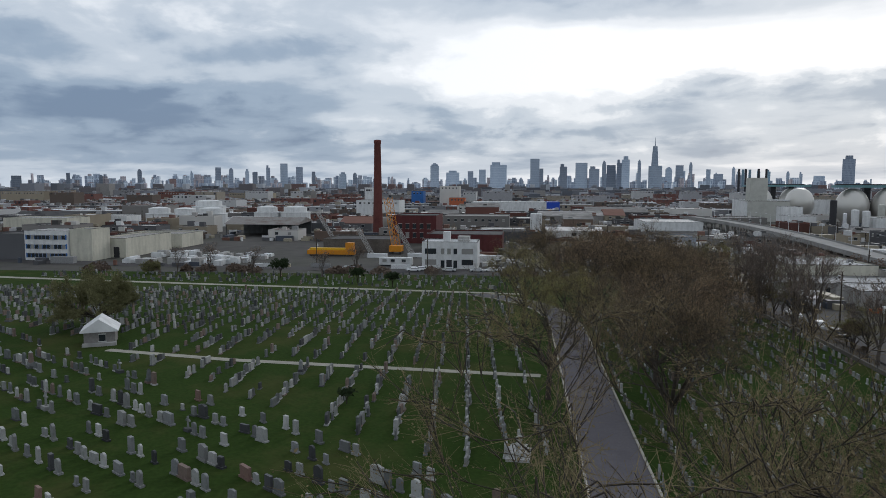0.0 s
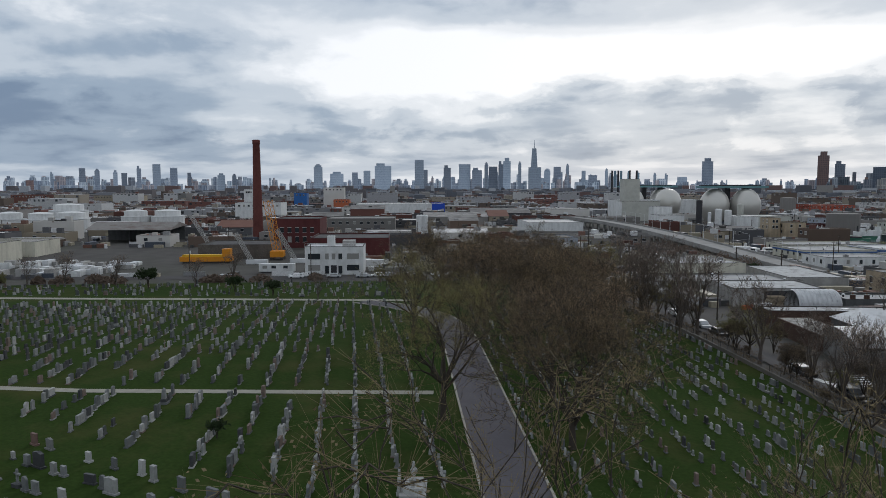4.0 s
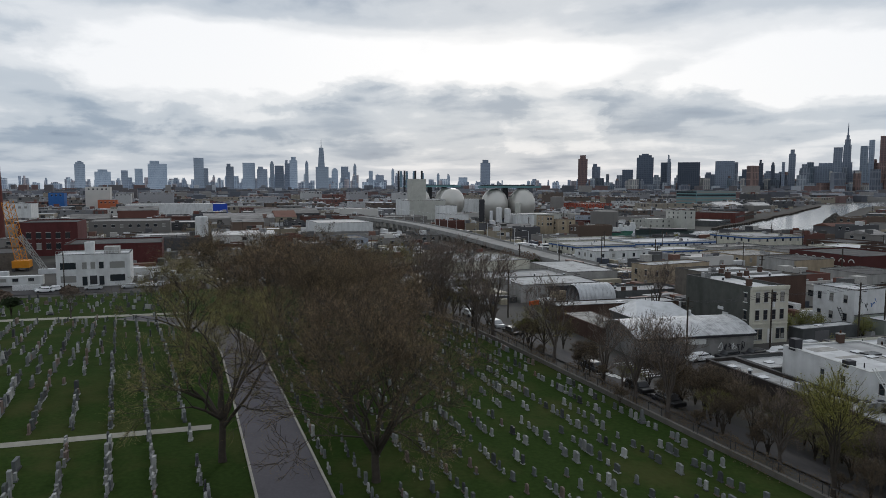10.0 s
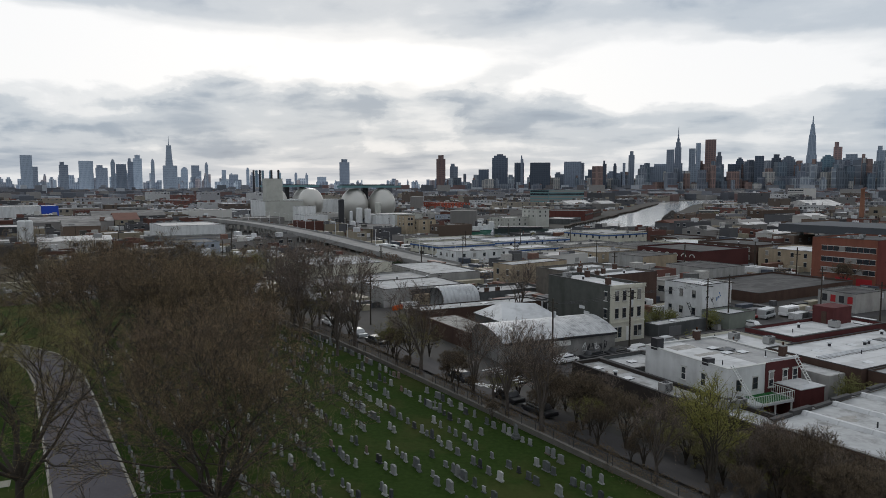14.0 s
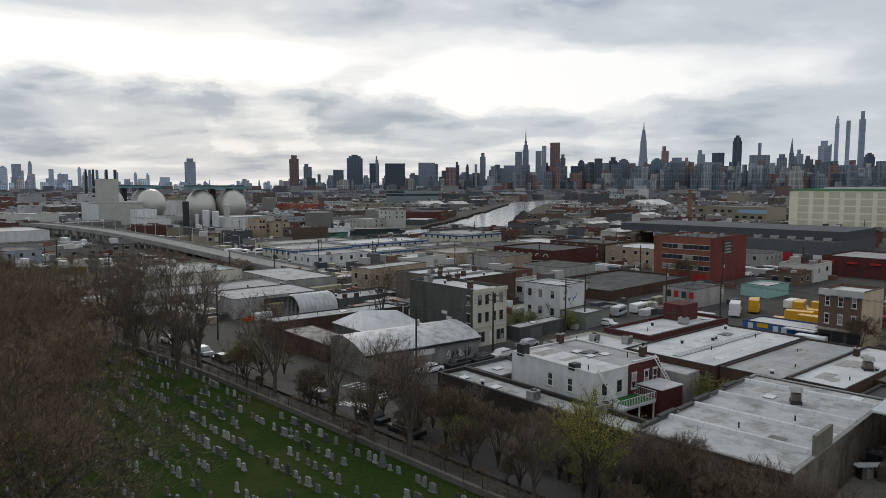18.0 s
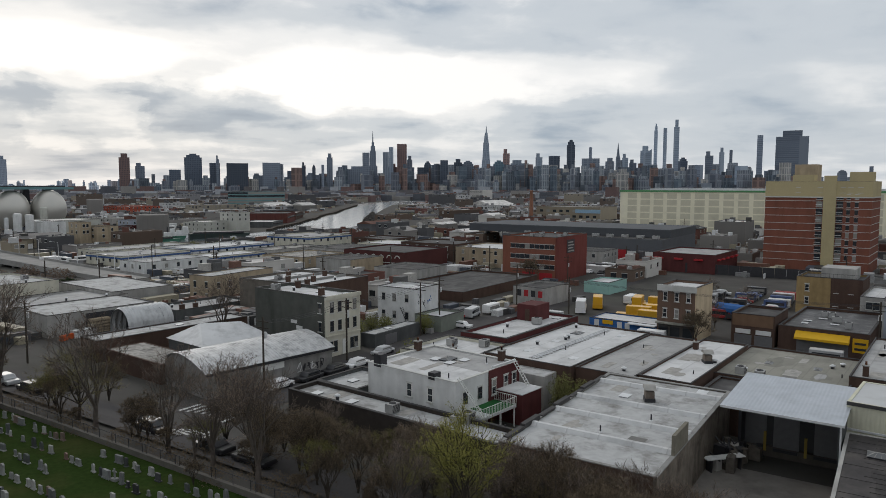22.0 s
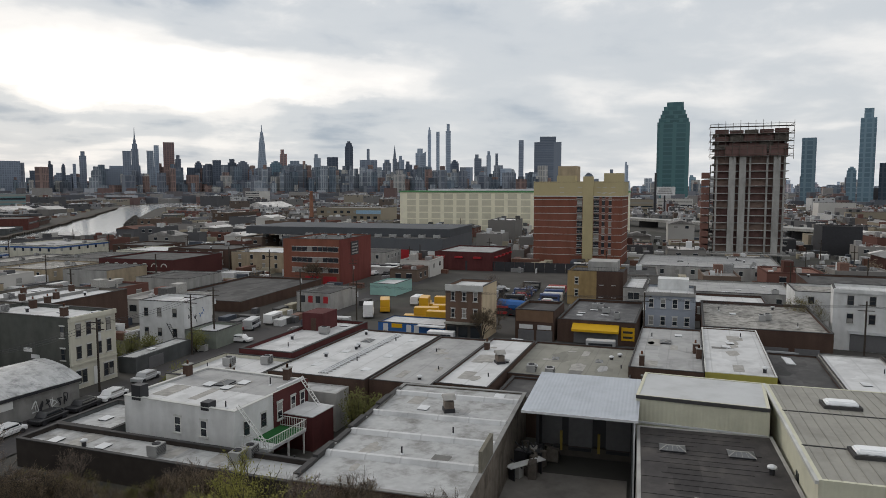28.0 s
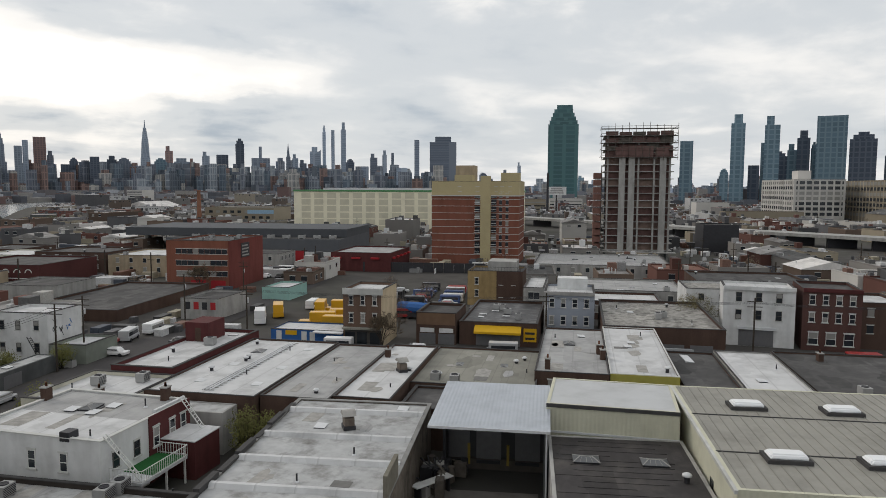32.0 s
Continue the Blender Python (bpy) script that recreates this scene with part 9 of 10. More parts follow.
CAR_P = {n: mat("paint_" + n, c, 0.3, 0.05, 1.0, bump=0, spec=0.6) for n, c in (("white", (0.7, 0.7, 0.7)), ("black", (0.02, 0.02, 0.022)), ("silver", (0.4, 0.41, 0.42)), ("blue", (0.04, 0.08, 0.2)), ("red", (0.3, 0.02, 0.02)), ("bus_yellow", (0.62, 0.33, 0.015)))}
FIRST = {}


def park(size, colour, u, v, turn=90):
    key = (size, colour)
    words = {"car": "parked %s saloon car at the kerb", "van": "parked %s panel van at the kerb", "truck": "%s box truck parked in a lot", "bus": "%s school bus parked in a lot"}
    if key not in FIRST:
        FIRST[key] = car(u, v, turn, CAR_P[colour], words[size] % colour.replace("bus_", ""), size)
    else:
        copy_thing(FIRST[key], place(u, v, None, turn))


for v in (44, 50.5, 82.2, 88.1, 98.3, 124, 131, 143):
    park("car", rng_c.choice(("white", "silver", "black", "black", "blue")), 55.2, v)
for u, v, s, c in ((79.6, 104.9, "car", "white"), (85.2, 104.4, "car", "black"), (90.4, 104.0, "car", "black"), (95.0, 103.6, "car", "white"), (104, 105.4, "car", "silver")):
    park(s, c, u, v, 0)
for u, v, s, c, a in ((163, 93.4, "truck", "white", 20), (171, 92.4, "truck", "bus_yellow", 20), (160, 80, "truck", "bus_yellow", 100), (164, 77, "truck", "bus_yellow", 100), (168, 74, "truck", "bus_yellow", 95),
                      (156, 76, "truck", "bus_yellow", 90), (176, 84, "truck", "bus_yellow", 10), (182, 88, "van", "white", 0), (181, 115, "bus", "bus_yellow", 0), (143, 111, "van", "silver", 10),
                      (150, 110, "van", "white", 0), (176, 80, "truck", "bus_yellow", 95)):
    park(s, c, u, v, a)
for k in range(46):
    park(rng_c.choice(("car", "car", "van")), rng_c.choice(("white", "black", "silver", "black", "blue", "red")), 172 + (k % 16) * 3.0, 56 + (k // 16) * 8 + rng_c.uniform(0, 1), 90)
for k in range(21):
    park(rng_c.choice(("van", "car", "van", "car")), rng_c.choice(("white", "white", "silver", "black")), 240 + (k % 3) * 9 + rng_c.uniform(-1, 1), 108 + (k // 3) * 4.6, rng_c.choice((0, 90)))
for k in range(14):
    park("car", rng_c.choice(("white", "black", "silver")), rng_c.uniform(-60, 30), 229.5 + rng_c.uniform(-2, 2), 0)
for k in range(26):
    park(rng_c.choice(("car", "car", "van")), rng_c.choice(("white", "black", "silver", "red")), 130.8 if k % 2 else 140.2, -45 + k * 7.2, 90)
for k in range(24):
    park(rng_c.choice(("car", "van", "truck")), rng_c.choice(("white", "white", "black", "silver")), 150 + (k % 12) * 6.5, 264.5 + 40 * (k // 12) + rng_c.uniform(0, 3), rng_c.choice((0, 90)))


# ---- utility poles with cross-arms ----
pole = None
for u, v in ((78.0, 106.2), (97.2, 107.6), (67, 150), (128.4, 110), (143.2, 88), (142.5, 34), (66.5, 186), (66, 214), (44, 232), (10, 233), (-30, 234), (-70, 238), (160, 108.7), (190, 108.5),
             (120, 108.8), (150, 240), (170, 268), (200, 268), (230, 268), (260, 210), (180, 200), (142, 0), (142, -28)):
    if pole is None:
        pole = thing("utility_pole", place(u, v), "brown timber utility pole with cross-arms", "utility pole", "utility poles")
        bm = bmesh.new()
        tube(bm, (0, 0, -0.5), (0, 0, 10.5), 0.17, 0.12, 7)
        part("pole", bm, BARK, pole)
        for z in (9.8, 8.9):
            simple_box("cross_arm", -0.06, 0.06, -1.2, 1.2, z, z + 0.12, BARK, pole)
        bm = bmesh.new()
        tube(bm, (0.35, 0, 7.4), (0.35, 0, 8.3), 0.25, 0.25, 8)
        part("transformer", bm, STEEL_W, pole)
    else:
        copy_thing(pole, place(u, v))


def wires(name, pts, z, label):
    """Three sagging lines along the poles, each one curve."""
    for off in (-1.0, 0.0, 1.0):
        cu = bpy.data.curves.new(name, "CURVE")
        cu.dimensions, cu.bevel_depth, cu.bevel_resolution = "3D", 0.022, 1
        line = []
        for (a, b), (c, e) in zip(pts, pts[1:]):
            n = Vector((e - b, a - c, 0)).normalized() * off
            line += [(a + (c - a) * i / 8 + n.x, b + (e - b) * i / 8 + n.y, z - 2.4 * i / 8 * (1 - i / 8)) for i in range(9)]
        sp = cu.splines.new("POLY")
        sp.points.add(len(line) - 1)
        for q, p in zip(sp.points, line):
            q.co = (*p, 1)
        cu.materials.append(STEEL_D)
        ob = new(name, cu)
        ob.matrix_world = GRID.copy()
        tagged(ob, label, "cable", "overhead wires")


wires("overhead_wire", [(78.0, 106.2), (97.2, 107.6), (120, 108.8)], 6.5, "sagging black overhead wire between street poles")
wires("overhead_wire", [(142, -28), (142, 0), (142.5, 34), (143.2, 88)], 6.4, "sagging black overhead wire along the avenue")

# ---- the rest of the low city, on the same grid of streets ----

BANKS = []
for (a, b), (c, d), (e, f), (g, h) in zip(left, right, left[1:], right[1:]):
    n = max(1, int(math.hypot(e - a, f - b) / 12))
    BANKS += [(a + (e - a) * k / n, b + (f - b) * k / n, c + (g - c) * k / n, d + (h - d) * k / n) for k in range(n)]

# car park behind the town houses, closed by a dark board fence
TAKEN.append((156, 258, 53, 97))
ob = thing("board_fence", place(262.0, 74.0), "tall dark board fence round a car park", "fence")
for k in range(12):
    simple_box("fence_panel", -0.08, 0.08, -22 + k * 3.6, -22 + k * 3.6 + 3.5, 0, 3.4, STEEL_D, ob)
ob = thing("covered_truck", place(171.5, 61.0, None, 70), "truck load under a blue tarpaulin", "truck")
bm = bmesh.new()
tube(bm, (-4.5, 0, 2.4), (4.5, 0, 2.4), 1.3, 1.2, 10)
part("tarpaulin", bm, BLUE_P, ob)
simple_box("bed", -4.6, 4.6, -1.2, 1.2, 0.5, 1.4, STEEL_D, ob)



def free(u0, u1, v0, v1):
    if u0 < 62 and v0 < 236 and v1 > -80:
        return False
    if any(u0 < b + 3 and u1 > a - 3 and v0 < d + 3 and v1 > c - 3 for a, b, c, d in TAKEN):
        return False
    for a, b, c, d in BANKS:
        if u0 < max(a, c) + 16 and u1 > min(a, c) - 16 and v0 < b + 16 and v1 > d - 16:
            return False
    return True


def in_view(u, v):
    a = math.degrees(math.atan2(-(u - 12), v - 20)) + 36
    return -84 < a < 80


CITY_WORDS = ("white", "grey", "red brick", "tan", "dark", "brown")
UNIT_BOX = {}


def unit_box(material):
    if material.name not in UNIT_BOX:
        bm = bmesh.new()
        quad_box(bm, -1, 1, -0.7, 0.7, 0, 1)
        UNIT_BOX[material.name] = mesh_of("roof_plant", bm, material)
    return UNIT_BOX[material.name]


def low_building(u0, u1, v0, v1, hgt, wi, ri, r):
    base = gz((u0 + u1) / 2, (v0 + v1) / 2) - 0.3
    w, d = u1 - u0, v1 - v0
    ob = thing("low_building", place((u0 + u1) / 2, (v0 + v1) / 2, base), "%s low industrial building among yards" % CITY_WORDS[wi], "building", "low city blocks")
    simple_box("wall", -w / 2, w / 2, -d / 2, d / 2, 0, hgt, FAR_W[wi], ob)
    if rng_c.random() < 0.14:
        bm = bmesh.new()
        vs = [bm.verts.new(p) for p in ((-w / 2 - 0.4, -d / 2 - 0.4, hgt), (w / 2 + 0.4, -d / 2 - 0.4, hgt), (w / 2 + 0.4, d / 2 + 0.4, hgt), (-w / 2 - 0.4, d / 2 + 0.4, hgt), (-w / 2 - 0.4, 0, hgt + d * 0.14), (w / 2 + 0.4, 0, hgt + d * 0.14))]
        for f in ((0, 1, 5, 4), (2, 3, 4, 5), (3, 0, 4), (1, 2, 5), (3, 2, 1, 0)):
            bm.faces.new([vs[i] for i in f])
        part("roof", bm, FAR_R[ri], ob)
    else:
        simple_box("roof", -w / 2 + 0.35, w / 2 - 0.35, -d / 2 + 0.35, d / 2 - 0.35, hgt, hgt + 0.02, FAR_R[ri], ob)
        bm = bmesh.new()
        for a in ((-w / 2, w / 2, -d / 2, -d / 2 + 0.35), (-w / 2, w / 2, d / 2 - 0.35, d / 2), (-w / 2, -w / 2 + 0.35, -d / 2 + 0.35, d / 2 - 0.35), (w / 2 - 0.35, w / 2, -d / 2 + 0.35, d / 2 - 0.35)):
            quad_box(bm, *a, hgt, hgt + 0.5)
        part("parapet", bm, FAR_W[wi], ob)
        for _ in range(rng_c.randint(1, 2)):
            x, y, s_ = rng_c.uniform(-w / 2 + 2, w / 2 - 2), rng_c.uniform(-d / 2 + 2, d / 2 - 2), rng_c.uniform(0.5, 1.9)
            part("roof_plant", unit_box(rng_c.choice((STEEL_W, FAR_W[4], FAR_W[2], FAR_W[0]))), None, ob, m=Matrix.Translation((x, y, hgt)) @ Matrix.Diagonal((s_, s_, s_ * rng_c.uniform(0.8, 1.8), 1)))
    for face, L_ in (("u0", d), ("v0", w)):
        if rng_c.random() < (0.7 if r < 330 else 0.35):
            windows(ob, w, d, face, spread(-L_ / 2 + 1, L_ / 2 - 1, max(2, int(L_ / 8))), [hgt - 2.3], (1.8, 1.4), rng_c.choice((FRAME_W, FRAME_D)))


plots = []
v = -460.0
while v < 1350:
    u = -760.0
    depth = 20 if -200 < v < 420 else 36
    while u < 1150:
        wide = rng_c.uniform(11, 30) if math.hypot(u, v) < 520 else rng_c.uniform(18, 56)
        dd = depth * rng_c.uniform(0.55, 0.92)
        r = math.hypot(u - 10, v - 20)
        u0, u1, v0, v1 = u, u + wide - rng_c.choice((0.3, 0.3, 5, 9)), v + rng_c.uniform(0, 4), v + dd
        u += wide + (13 if rng_c.random() < 0.16 else 0.4)
        if r < 150 or r > 1480 or not in_view((u0 + u1) / 2, (v0 + v1) / 2) or not free(u0, u1, v0, v1) or rng_c.random() < 0.16:
            continue
        wi = rng_c.choices(range(6), (4, 5, 3, 3, 5, 4))[0]
        ri = rng_c.choices(range(4), (5, 5, 4, 1))[0]
        hgt = rng_c.choice((3.8, 4.5, 5, 5.5, 6, 7)) if rng_c.random() < 0.88 else rng_c.uniform(8, 12)
        if r > 900 and rng_c.random() < 0.12:
            hgt = rng_c.uniform(12, 20)
        if r < 300:
            hgt = min(hgt, 5.5)
        plots.append((r, u0, u1, v0, v1, hgt, wi, ri))
    v += depth + (9 if rng_c.random() < 0.45 else 1.5)
plots.sort()
for r, u0, u1, v0, v1, hgt, wi, ri in plots[:290]:
    low_building(u0, u1, v0, v1, hgt, wi, ri, r)
walls, roofs = ([], []), ([], [])


def add_box(store, u0, u1, v0, v1, z0, z1):
    vv, ff = store
    k = len(vv)
    vv += [(a, b, z) for z in (z0, z1) for a, b in ((u0, v0), (u1, v0), (u1, v1), (u0, v1))]
    ff += [(k + 4, k + 5, k + 6, k + 7), (k, k + 1, k + 5, k + 4), (k + 1, k + 2, k + 6, k + 5), (k + 2, k + 3, k + 7, k + 6), (k + 3, k, k + 4, k + 7)]


panes_of = ([], [])
kit = ([], [])
for r, u0, u1, v0, v1, hgt, wi, ri in plots[290:]:
    add_box(walls, u0, u1, v0, v1, -4.8, hgt - 4.5)
    add_box(roofs, u0 + 0.4, u1 - 0.4, v0 + 0.4, v1 - 0.4, hgt - 4.7, hgt - 4.46)
    for _ in range(rng_c.randint(1, 5)):
        x, y, s_ = rng_c.uniform(u0 + 2, u1 - 2), rng_c.uniform(v0 + 2, v1 - 2), rng_c.uniform(0.8, 2.6)
        add_box(walls, x - s_, x + s_, y - s_ * 0.7, y + s_ * 0.7, hgt - 4.46, hgt - 4.46 + s_ * 1.2)
    # rows of windows and doors on the two sides that show
    n = max(2, int((u1 - u0) / 5))
    for k in range(n):
        if rng_c.random() < 0.75:
            c, q, zz = u0 + (u1 - u0) * (k + 0.5) / n, rng_c.uniform(0.7, 1.7), rng_c.choice((1.0, 1.0, 2.2))
            add_box(panes_of, c - q, c + q, v0 - 0.08, v0, hgt - 4.5 - 1.0 - zz * 1.2, hgt - 4.5 - 1.0)
    n = max(2, int((v1 - v0) / 5))
    for k in range(n):
        if rng_c.random() < 0.75:
            c, q, zz = v0 + (v1 - v0) * (k + 0.5) / n, rng_c.uniform(0.7, 1.7), rng_c.choice((1.0, 1.0, 2.2))
            add_box(panes_of, u0 - 0.08, u0, c - q, c + q, hgt - 4.5 - 1.0 - zz * 1.2, hgt - 4.5 - 1.0)
# plant, pipes and hatches strewn over the roofs of the streets beyond
for r, u0, u1, v0, v1, hgt, wi, ri in plots[:900]:
    z = gz((u0 + u1) / 2, (v0 + v1) / 2) - 0.3 + hgt if r <= plots[289][0] else hgt - 4.46
    for _ in range(rng_c.randint(3, 9)):
        x, y = rng_c.uniform(u0 + 1, u1 - 1), rng_c.uniform(v0 + 1, v1 - 1)
        a, b, c = rng_c.choice(((0.5, 0.5, 0.9), (0.15, 0.15, 1.6), (0.9, 0.6, 0.7), (1.4, 0.9, 1.2), (0.4, 2.2, 0.4), (2.0, 0.3, 0.35), (1.5, 1.2, 2.4)))
        add_box(kit, x - a, x + a, y - b, y + b, z, z + c)
for name, store, cols, lab in (("far_blocks", walls, [(0.42, 0.42, 0.42), (0.2, 0.2, 0.21), (0.14, 0.065, 0.055), (0.26, 0.23, 0.185), (0.08, 0.08, 0.085), (0.11, 0.085, 0.07), (0.3, 0.3, 0.31), (0.16, 0.155, 0.15)], "far industrial blocks of mixed brick and render"),
                               ("far_block_roofs", roofs, [(0.5, 0.51, 0.52), (0.28, 0.285, 0.29), (0.1, 0.1, 0.1), (0.4, 0.4, 0.41), (0.16, 0.155, 0.15), (0.15, 0.085, 0.07), (0.2, 0.2, 0.21)], "far flat roofs in white, grey and tar"),
                               ("far_windows", panes_of, [(0.03, 0.034, 0.04), (0.06, 0.065, 0.075), (0.1, 0.1, 0.1), (0.22, 0.21, 0.2), (0.04, 0.04, 0.045)], "rows of dark windows and shutters on far blocks"),
                               ("roof_fittings", kit, [(0.5, 0.5, 0.5), (0.1, 0.1, 0.1), (0.25, 0.25, 0.25), (0.06, 0.058, 0.055), (0.16, 0.09, 0.07), (0.36, 0.35, 0.33)], "small plant and pipes strewn over far roofs")):
    me = bpy.data.meshes.new(name)
    me.from_pydata(store[0], [], store[1])
    me.materials.append(island_mat(name + "_colours", cols))
    ob = new(name, me)
    ob.matrix_world = GRID.copy()
    tagged(ob, lab, "buildings", kind="stuff")

# yards full of small trucks, stacks and sheds between them
vv, ff = [], []
for _ in range(13000):
    r = 160 + 1300 * rng_c.random() ** 2.2
    a = radians(rng_c.uniform(-82, 78) - 36)
    u, v = 12 - r * math.sin(a), 20 + r * math.cos(a)
    w, d, hgt = rng_c.choice(((2.2, 6, 2.4), (1.8, 4.4, 1.4), (1.8, 4.2, 1.5), (3, 4, 2.0), (2.4, 9, 2.6), (1.8, 4.4, 1.4), (1.2, 1.6, 1.3), (1.0, 1.0, 2.0), (0.3, 7.0, 1.6)))
    if rng_c.random() < 0.5:
        w, d = d, w
    if not free(u - w / 2 + 2, u + w / 2 - 2, v - d / 2 + 2, v + d / 2 - 2) or (u < 240 and v < 140 and (hgt > 1.5 or rng_c.random() < 0.6)):
        continue
    z = gz(u, v) - 0.1
    k = len(vv)
    vv += [(u + sx * w / 2, v + sy * d / 2, z + zz) for zz in (0, hgt) for sx, sy in ((-1, -1), (1, -1), (1, 1), (-1, 1))]
    ff += [(k + 4, k + 5, k + 6, k + 7), (k, k + 1, k + 5, k + 4), (k + 1, k + 2, k + 6, k + 5), (k + 2, k + 3, k + 7, k + 6), (k + 3, k, k + 4, k + 7)]
me = bpy.data.meshes.new("yard_clutter")
me.from_pydata(vv, [], ff)
me.materials.append(island_mat("yard_colours", [(0.5, 0.5, 0.5), (0.08, 0.08, 0.085), (0.22, 0.22, 0.22), (0.14, 0.07, 0.05), (0.3, 0.27, 0.2), (0.06, 0.07, 0.09), (0.6, 0.6, 0.6), (0.05, 0.05, 0.05)], 0.6))
ob = new("yard_clutter", me)
ob.matrix_world = GRID.copy()
tagged(ob, "distant trucks, crates and sheds crowding the yards", "yard clutter", kind="stuff")

# slim poles along the far streets
vv, ff = [], []
for k in range(240):
    r = 210 + 700 * rng_c.random() ** 1.5
    a = radians(rng_c.uniform(-82, 78) - 36)
    u, v = 12 - r * math.sin(a), 20 + r * math.cos(a)
    if free(u - 1, u + 1, v - 1, v + 1):
        add_box((vv, ff), u - 0.13, u + 0.13, v - 0.13, v + 0.13, gz(u, v) - 0.2, gz(u, v) + rng_c.uniform(8, 11))
        add_box((vv, ff), u - 0.08, u + 0.08, v - 1.1, v + 1.1, gz(u, v) + 7.3, gz(u, v) + 7.5)
me = bpy.data.meshes.new("far_poles")
me.from_pydata(vv, [], ff)
me.materials.append(BARK)
ob = new("far_poles", me)
ob.matrix_world = GRID.copy()
tagged(ob, "slim dark utility poles along the far streets", "poles", kind="stuff")

# low roofs out to the river, too many to count
vv, ff = [], []
for _ in range(9000):
    r = 1380 + 1900 * rng_c.random() ** 0.8
    a = radians(rng_c.uniform(-82, 78))
    x, y = -r * math.sin(a), r * math.cos(a)
    w, d, hgt = rng_c.uniform(8, 38), rng_c.uniform(8, 30), rng_c.choice((6, 8, 9, 10, 12, 16)) * (1.0 if rng_c.random() < 0.93 else 1.9)
    uu, v2 = x * COS + y * SIN, -x * SIN + y * COS
    if not free(uu - w / 2 + 30, uu + w / 2 - 30, v2 - d / 2 + 30, v2 + d / 2 - 30):
        continue
    k = len(vv)
    vv += [(uu + sx * w / 2, v2 + sy * d / 2, -4.6 + zz) for zz in (0, hgt) for sx, sy in ((-1, -1), (1, -1), (1, 1), (-1, 1))]
    ff += [(k + 4, k + 5, k + 6, k + 7), (k, k + 1, k + 5, k + 4), (k + 1, k + 2, k + 6, k + 5), (k + 2, k + 3, k + 7, k + 6), (k + 3, k, k + 4, k + 7)]
me = bpy.data.meshes.new("far_roofs")
me.from_pydata(vv, [], ff)
me.materials.append(island_mat("far_roof_colours", [(0.36, 0.38, 0.41), (0.11, 0.12, 0.14), (0.2, 0.21, 0.235), (0.15, 0.1, 0.095), (0.24, 0.23, 0.22), (0.09, 0.095, 0.11), (0.16, 0.165, 0.185), (0.13, 0.12, 0.125)], 0.8))
ob = new("far_roofs", me)
ob.matrix_world = GRID.copy()
tagged(ob, "endless low roofs of the far city", "roofs", kind="stuff")


# scrub on the creek banks and rough ground: leaf clumps without number
def scrub(name, label, spots, per, size, material, seed):
    r = random.Random(seed)
    vv, ff = [], []
    for u, v, rad, tall in spots:
        for _ in range(per):
            a, q = r.uniform(0, 6.28), rad * math.sqrt(r.random())
            x, y = u + q * math.cos(a), v + q * math.sin(a)
            z = gz(x, y) + tall * (1 - (q / rad) ** 2 * 0.7) * r.random()
            c = Vector((x, y, z))
            d = Vector((r.gauss(0, 1), r.gauss(0, 1), r.gauss(0, 1))).normalized() * size * r.uniform(0.6, 1.4)
            e = d.orthogonal().normalized() * size * r.uniform(0.3, 0.8)
            k = len(vv)
            vv += [tuple(c - d), tuple(c + e), tuple(c + d), tuple(c - e)]
            ff.append((k, k + 1, k + 2, k + 3))
    me = bpy.data.meshes.new(name)
    me.from_pydata(vv, [], ff)
    me.materials.append(material)
    ob = new(name, me)
    ob.matrix_world = GRID.copy()
    tagged(ob, label, "shrubs", kind="stuff")


rng_b = random.Random(9)
spots = []
while len(spots) < 210:
    r = 190 + 900 * rng_b.random() ** 1.4
    a = radians(rng_b.uniform(-82, 78) - 36)
    u, v = 12 - r * math.sin(a), 20 + r * math.cos(a)
    if free(u - 2, u + 2, v - 2, v + 2):
        spots.append((u, v, rng_b.uniform(2.0, 4.5), rng_b.uniform(4, 8)))
scrub("far_trees", "leafless brown trees among the far yards", spots, 260, 0.3, mat("far_twigs", (0.17, 0.13, 0.095), 0.95, 0.4, 0.4, bump=0), 8)
scrub("scrub", "pale green scrub along the creek banks", [(212 + 6 * k + rng_b.uniform(-3, 3), 322 - 2.6 * k + rng_b.uniform(-6, 6), rng_b.uniform(2.5, 5), rng_b.uniform(1.5, 3.5)) for k in range(11)] +
      [(400 + 8 * k + rng_b.uniform(-4, 4), 362 + 1.0 * k + rng_b.uniform(-4, 4), rng_b.uniform(3, 6), rng_b.uniform(1.0, 2.5)) for k in range(13)] +
      [(376 + 8 * k + rng_b.uniform(-4, 4), 330 + 2.6 * k + rng_b.uniform(-9, 9), rng_b.uniform(4, 8), rng_b.uniform(1.5, 4)) for k in range(13)], 420, 0.45, mat("scrub_leaves", (0.125, 0.125, 0.06), 0.95, 0.4, 0.6, bump=0), 4)
scrub("scrub", "brown leafless scrub on rough ground", [(520 + 9 * k + rng_b.uniform(-6, 6), 392 - 6 * k + rng_b.uniform(-14, 14), rng_b.uniform(5, 9), rng_b.uniform(4, 8)) for k in range(12)] +
      [(468 + rng_b.uniform(-6, 20), 404 + rng_b.uniform(-8, 6), 6, 6) for k in range(4)] + [(rng_b.uniform(70, 130), rng_b.uniform(240, 330), rng_b.uniform(3, 6), rng_b.uniform(2, 4.5)) for k in range(14)] +
      [(rng_b.uniform(-150, 20), 222 + rng_b.uniform(-2, 2), rng_b.uniform(2, 4), rng_b.uniform(2, 3.5)) for k in range(16)], 420, 0.4, mat("scrub_twigs", (0.12, 0.09, 0.07), 0.95, 0.4, 0.6, bump=0), 5)
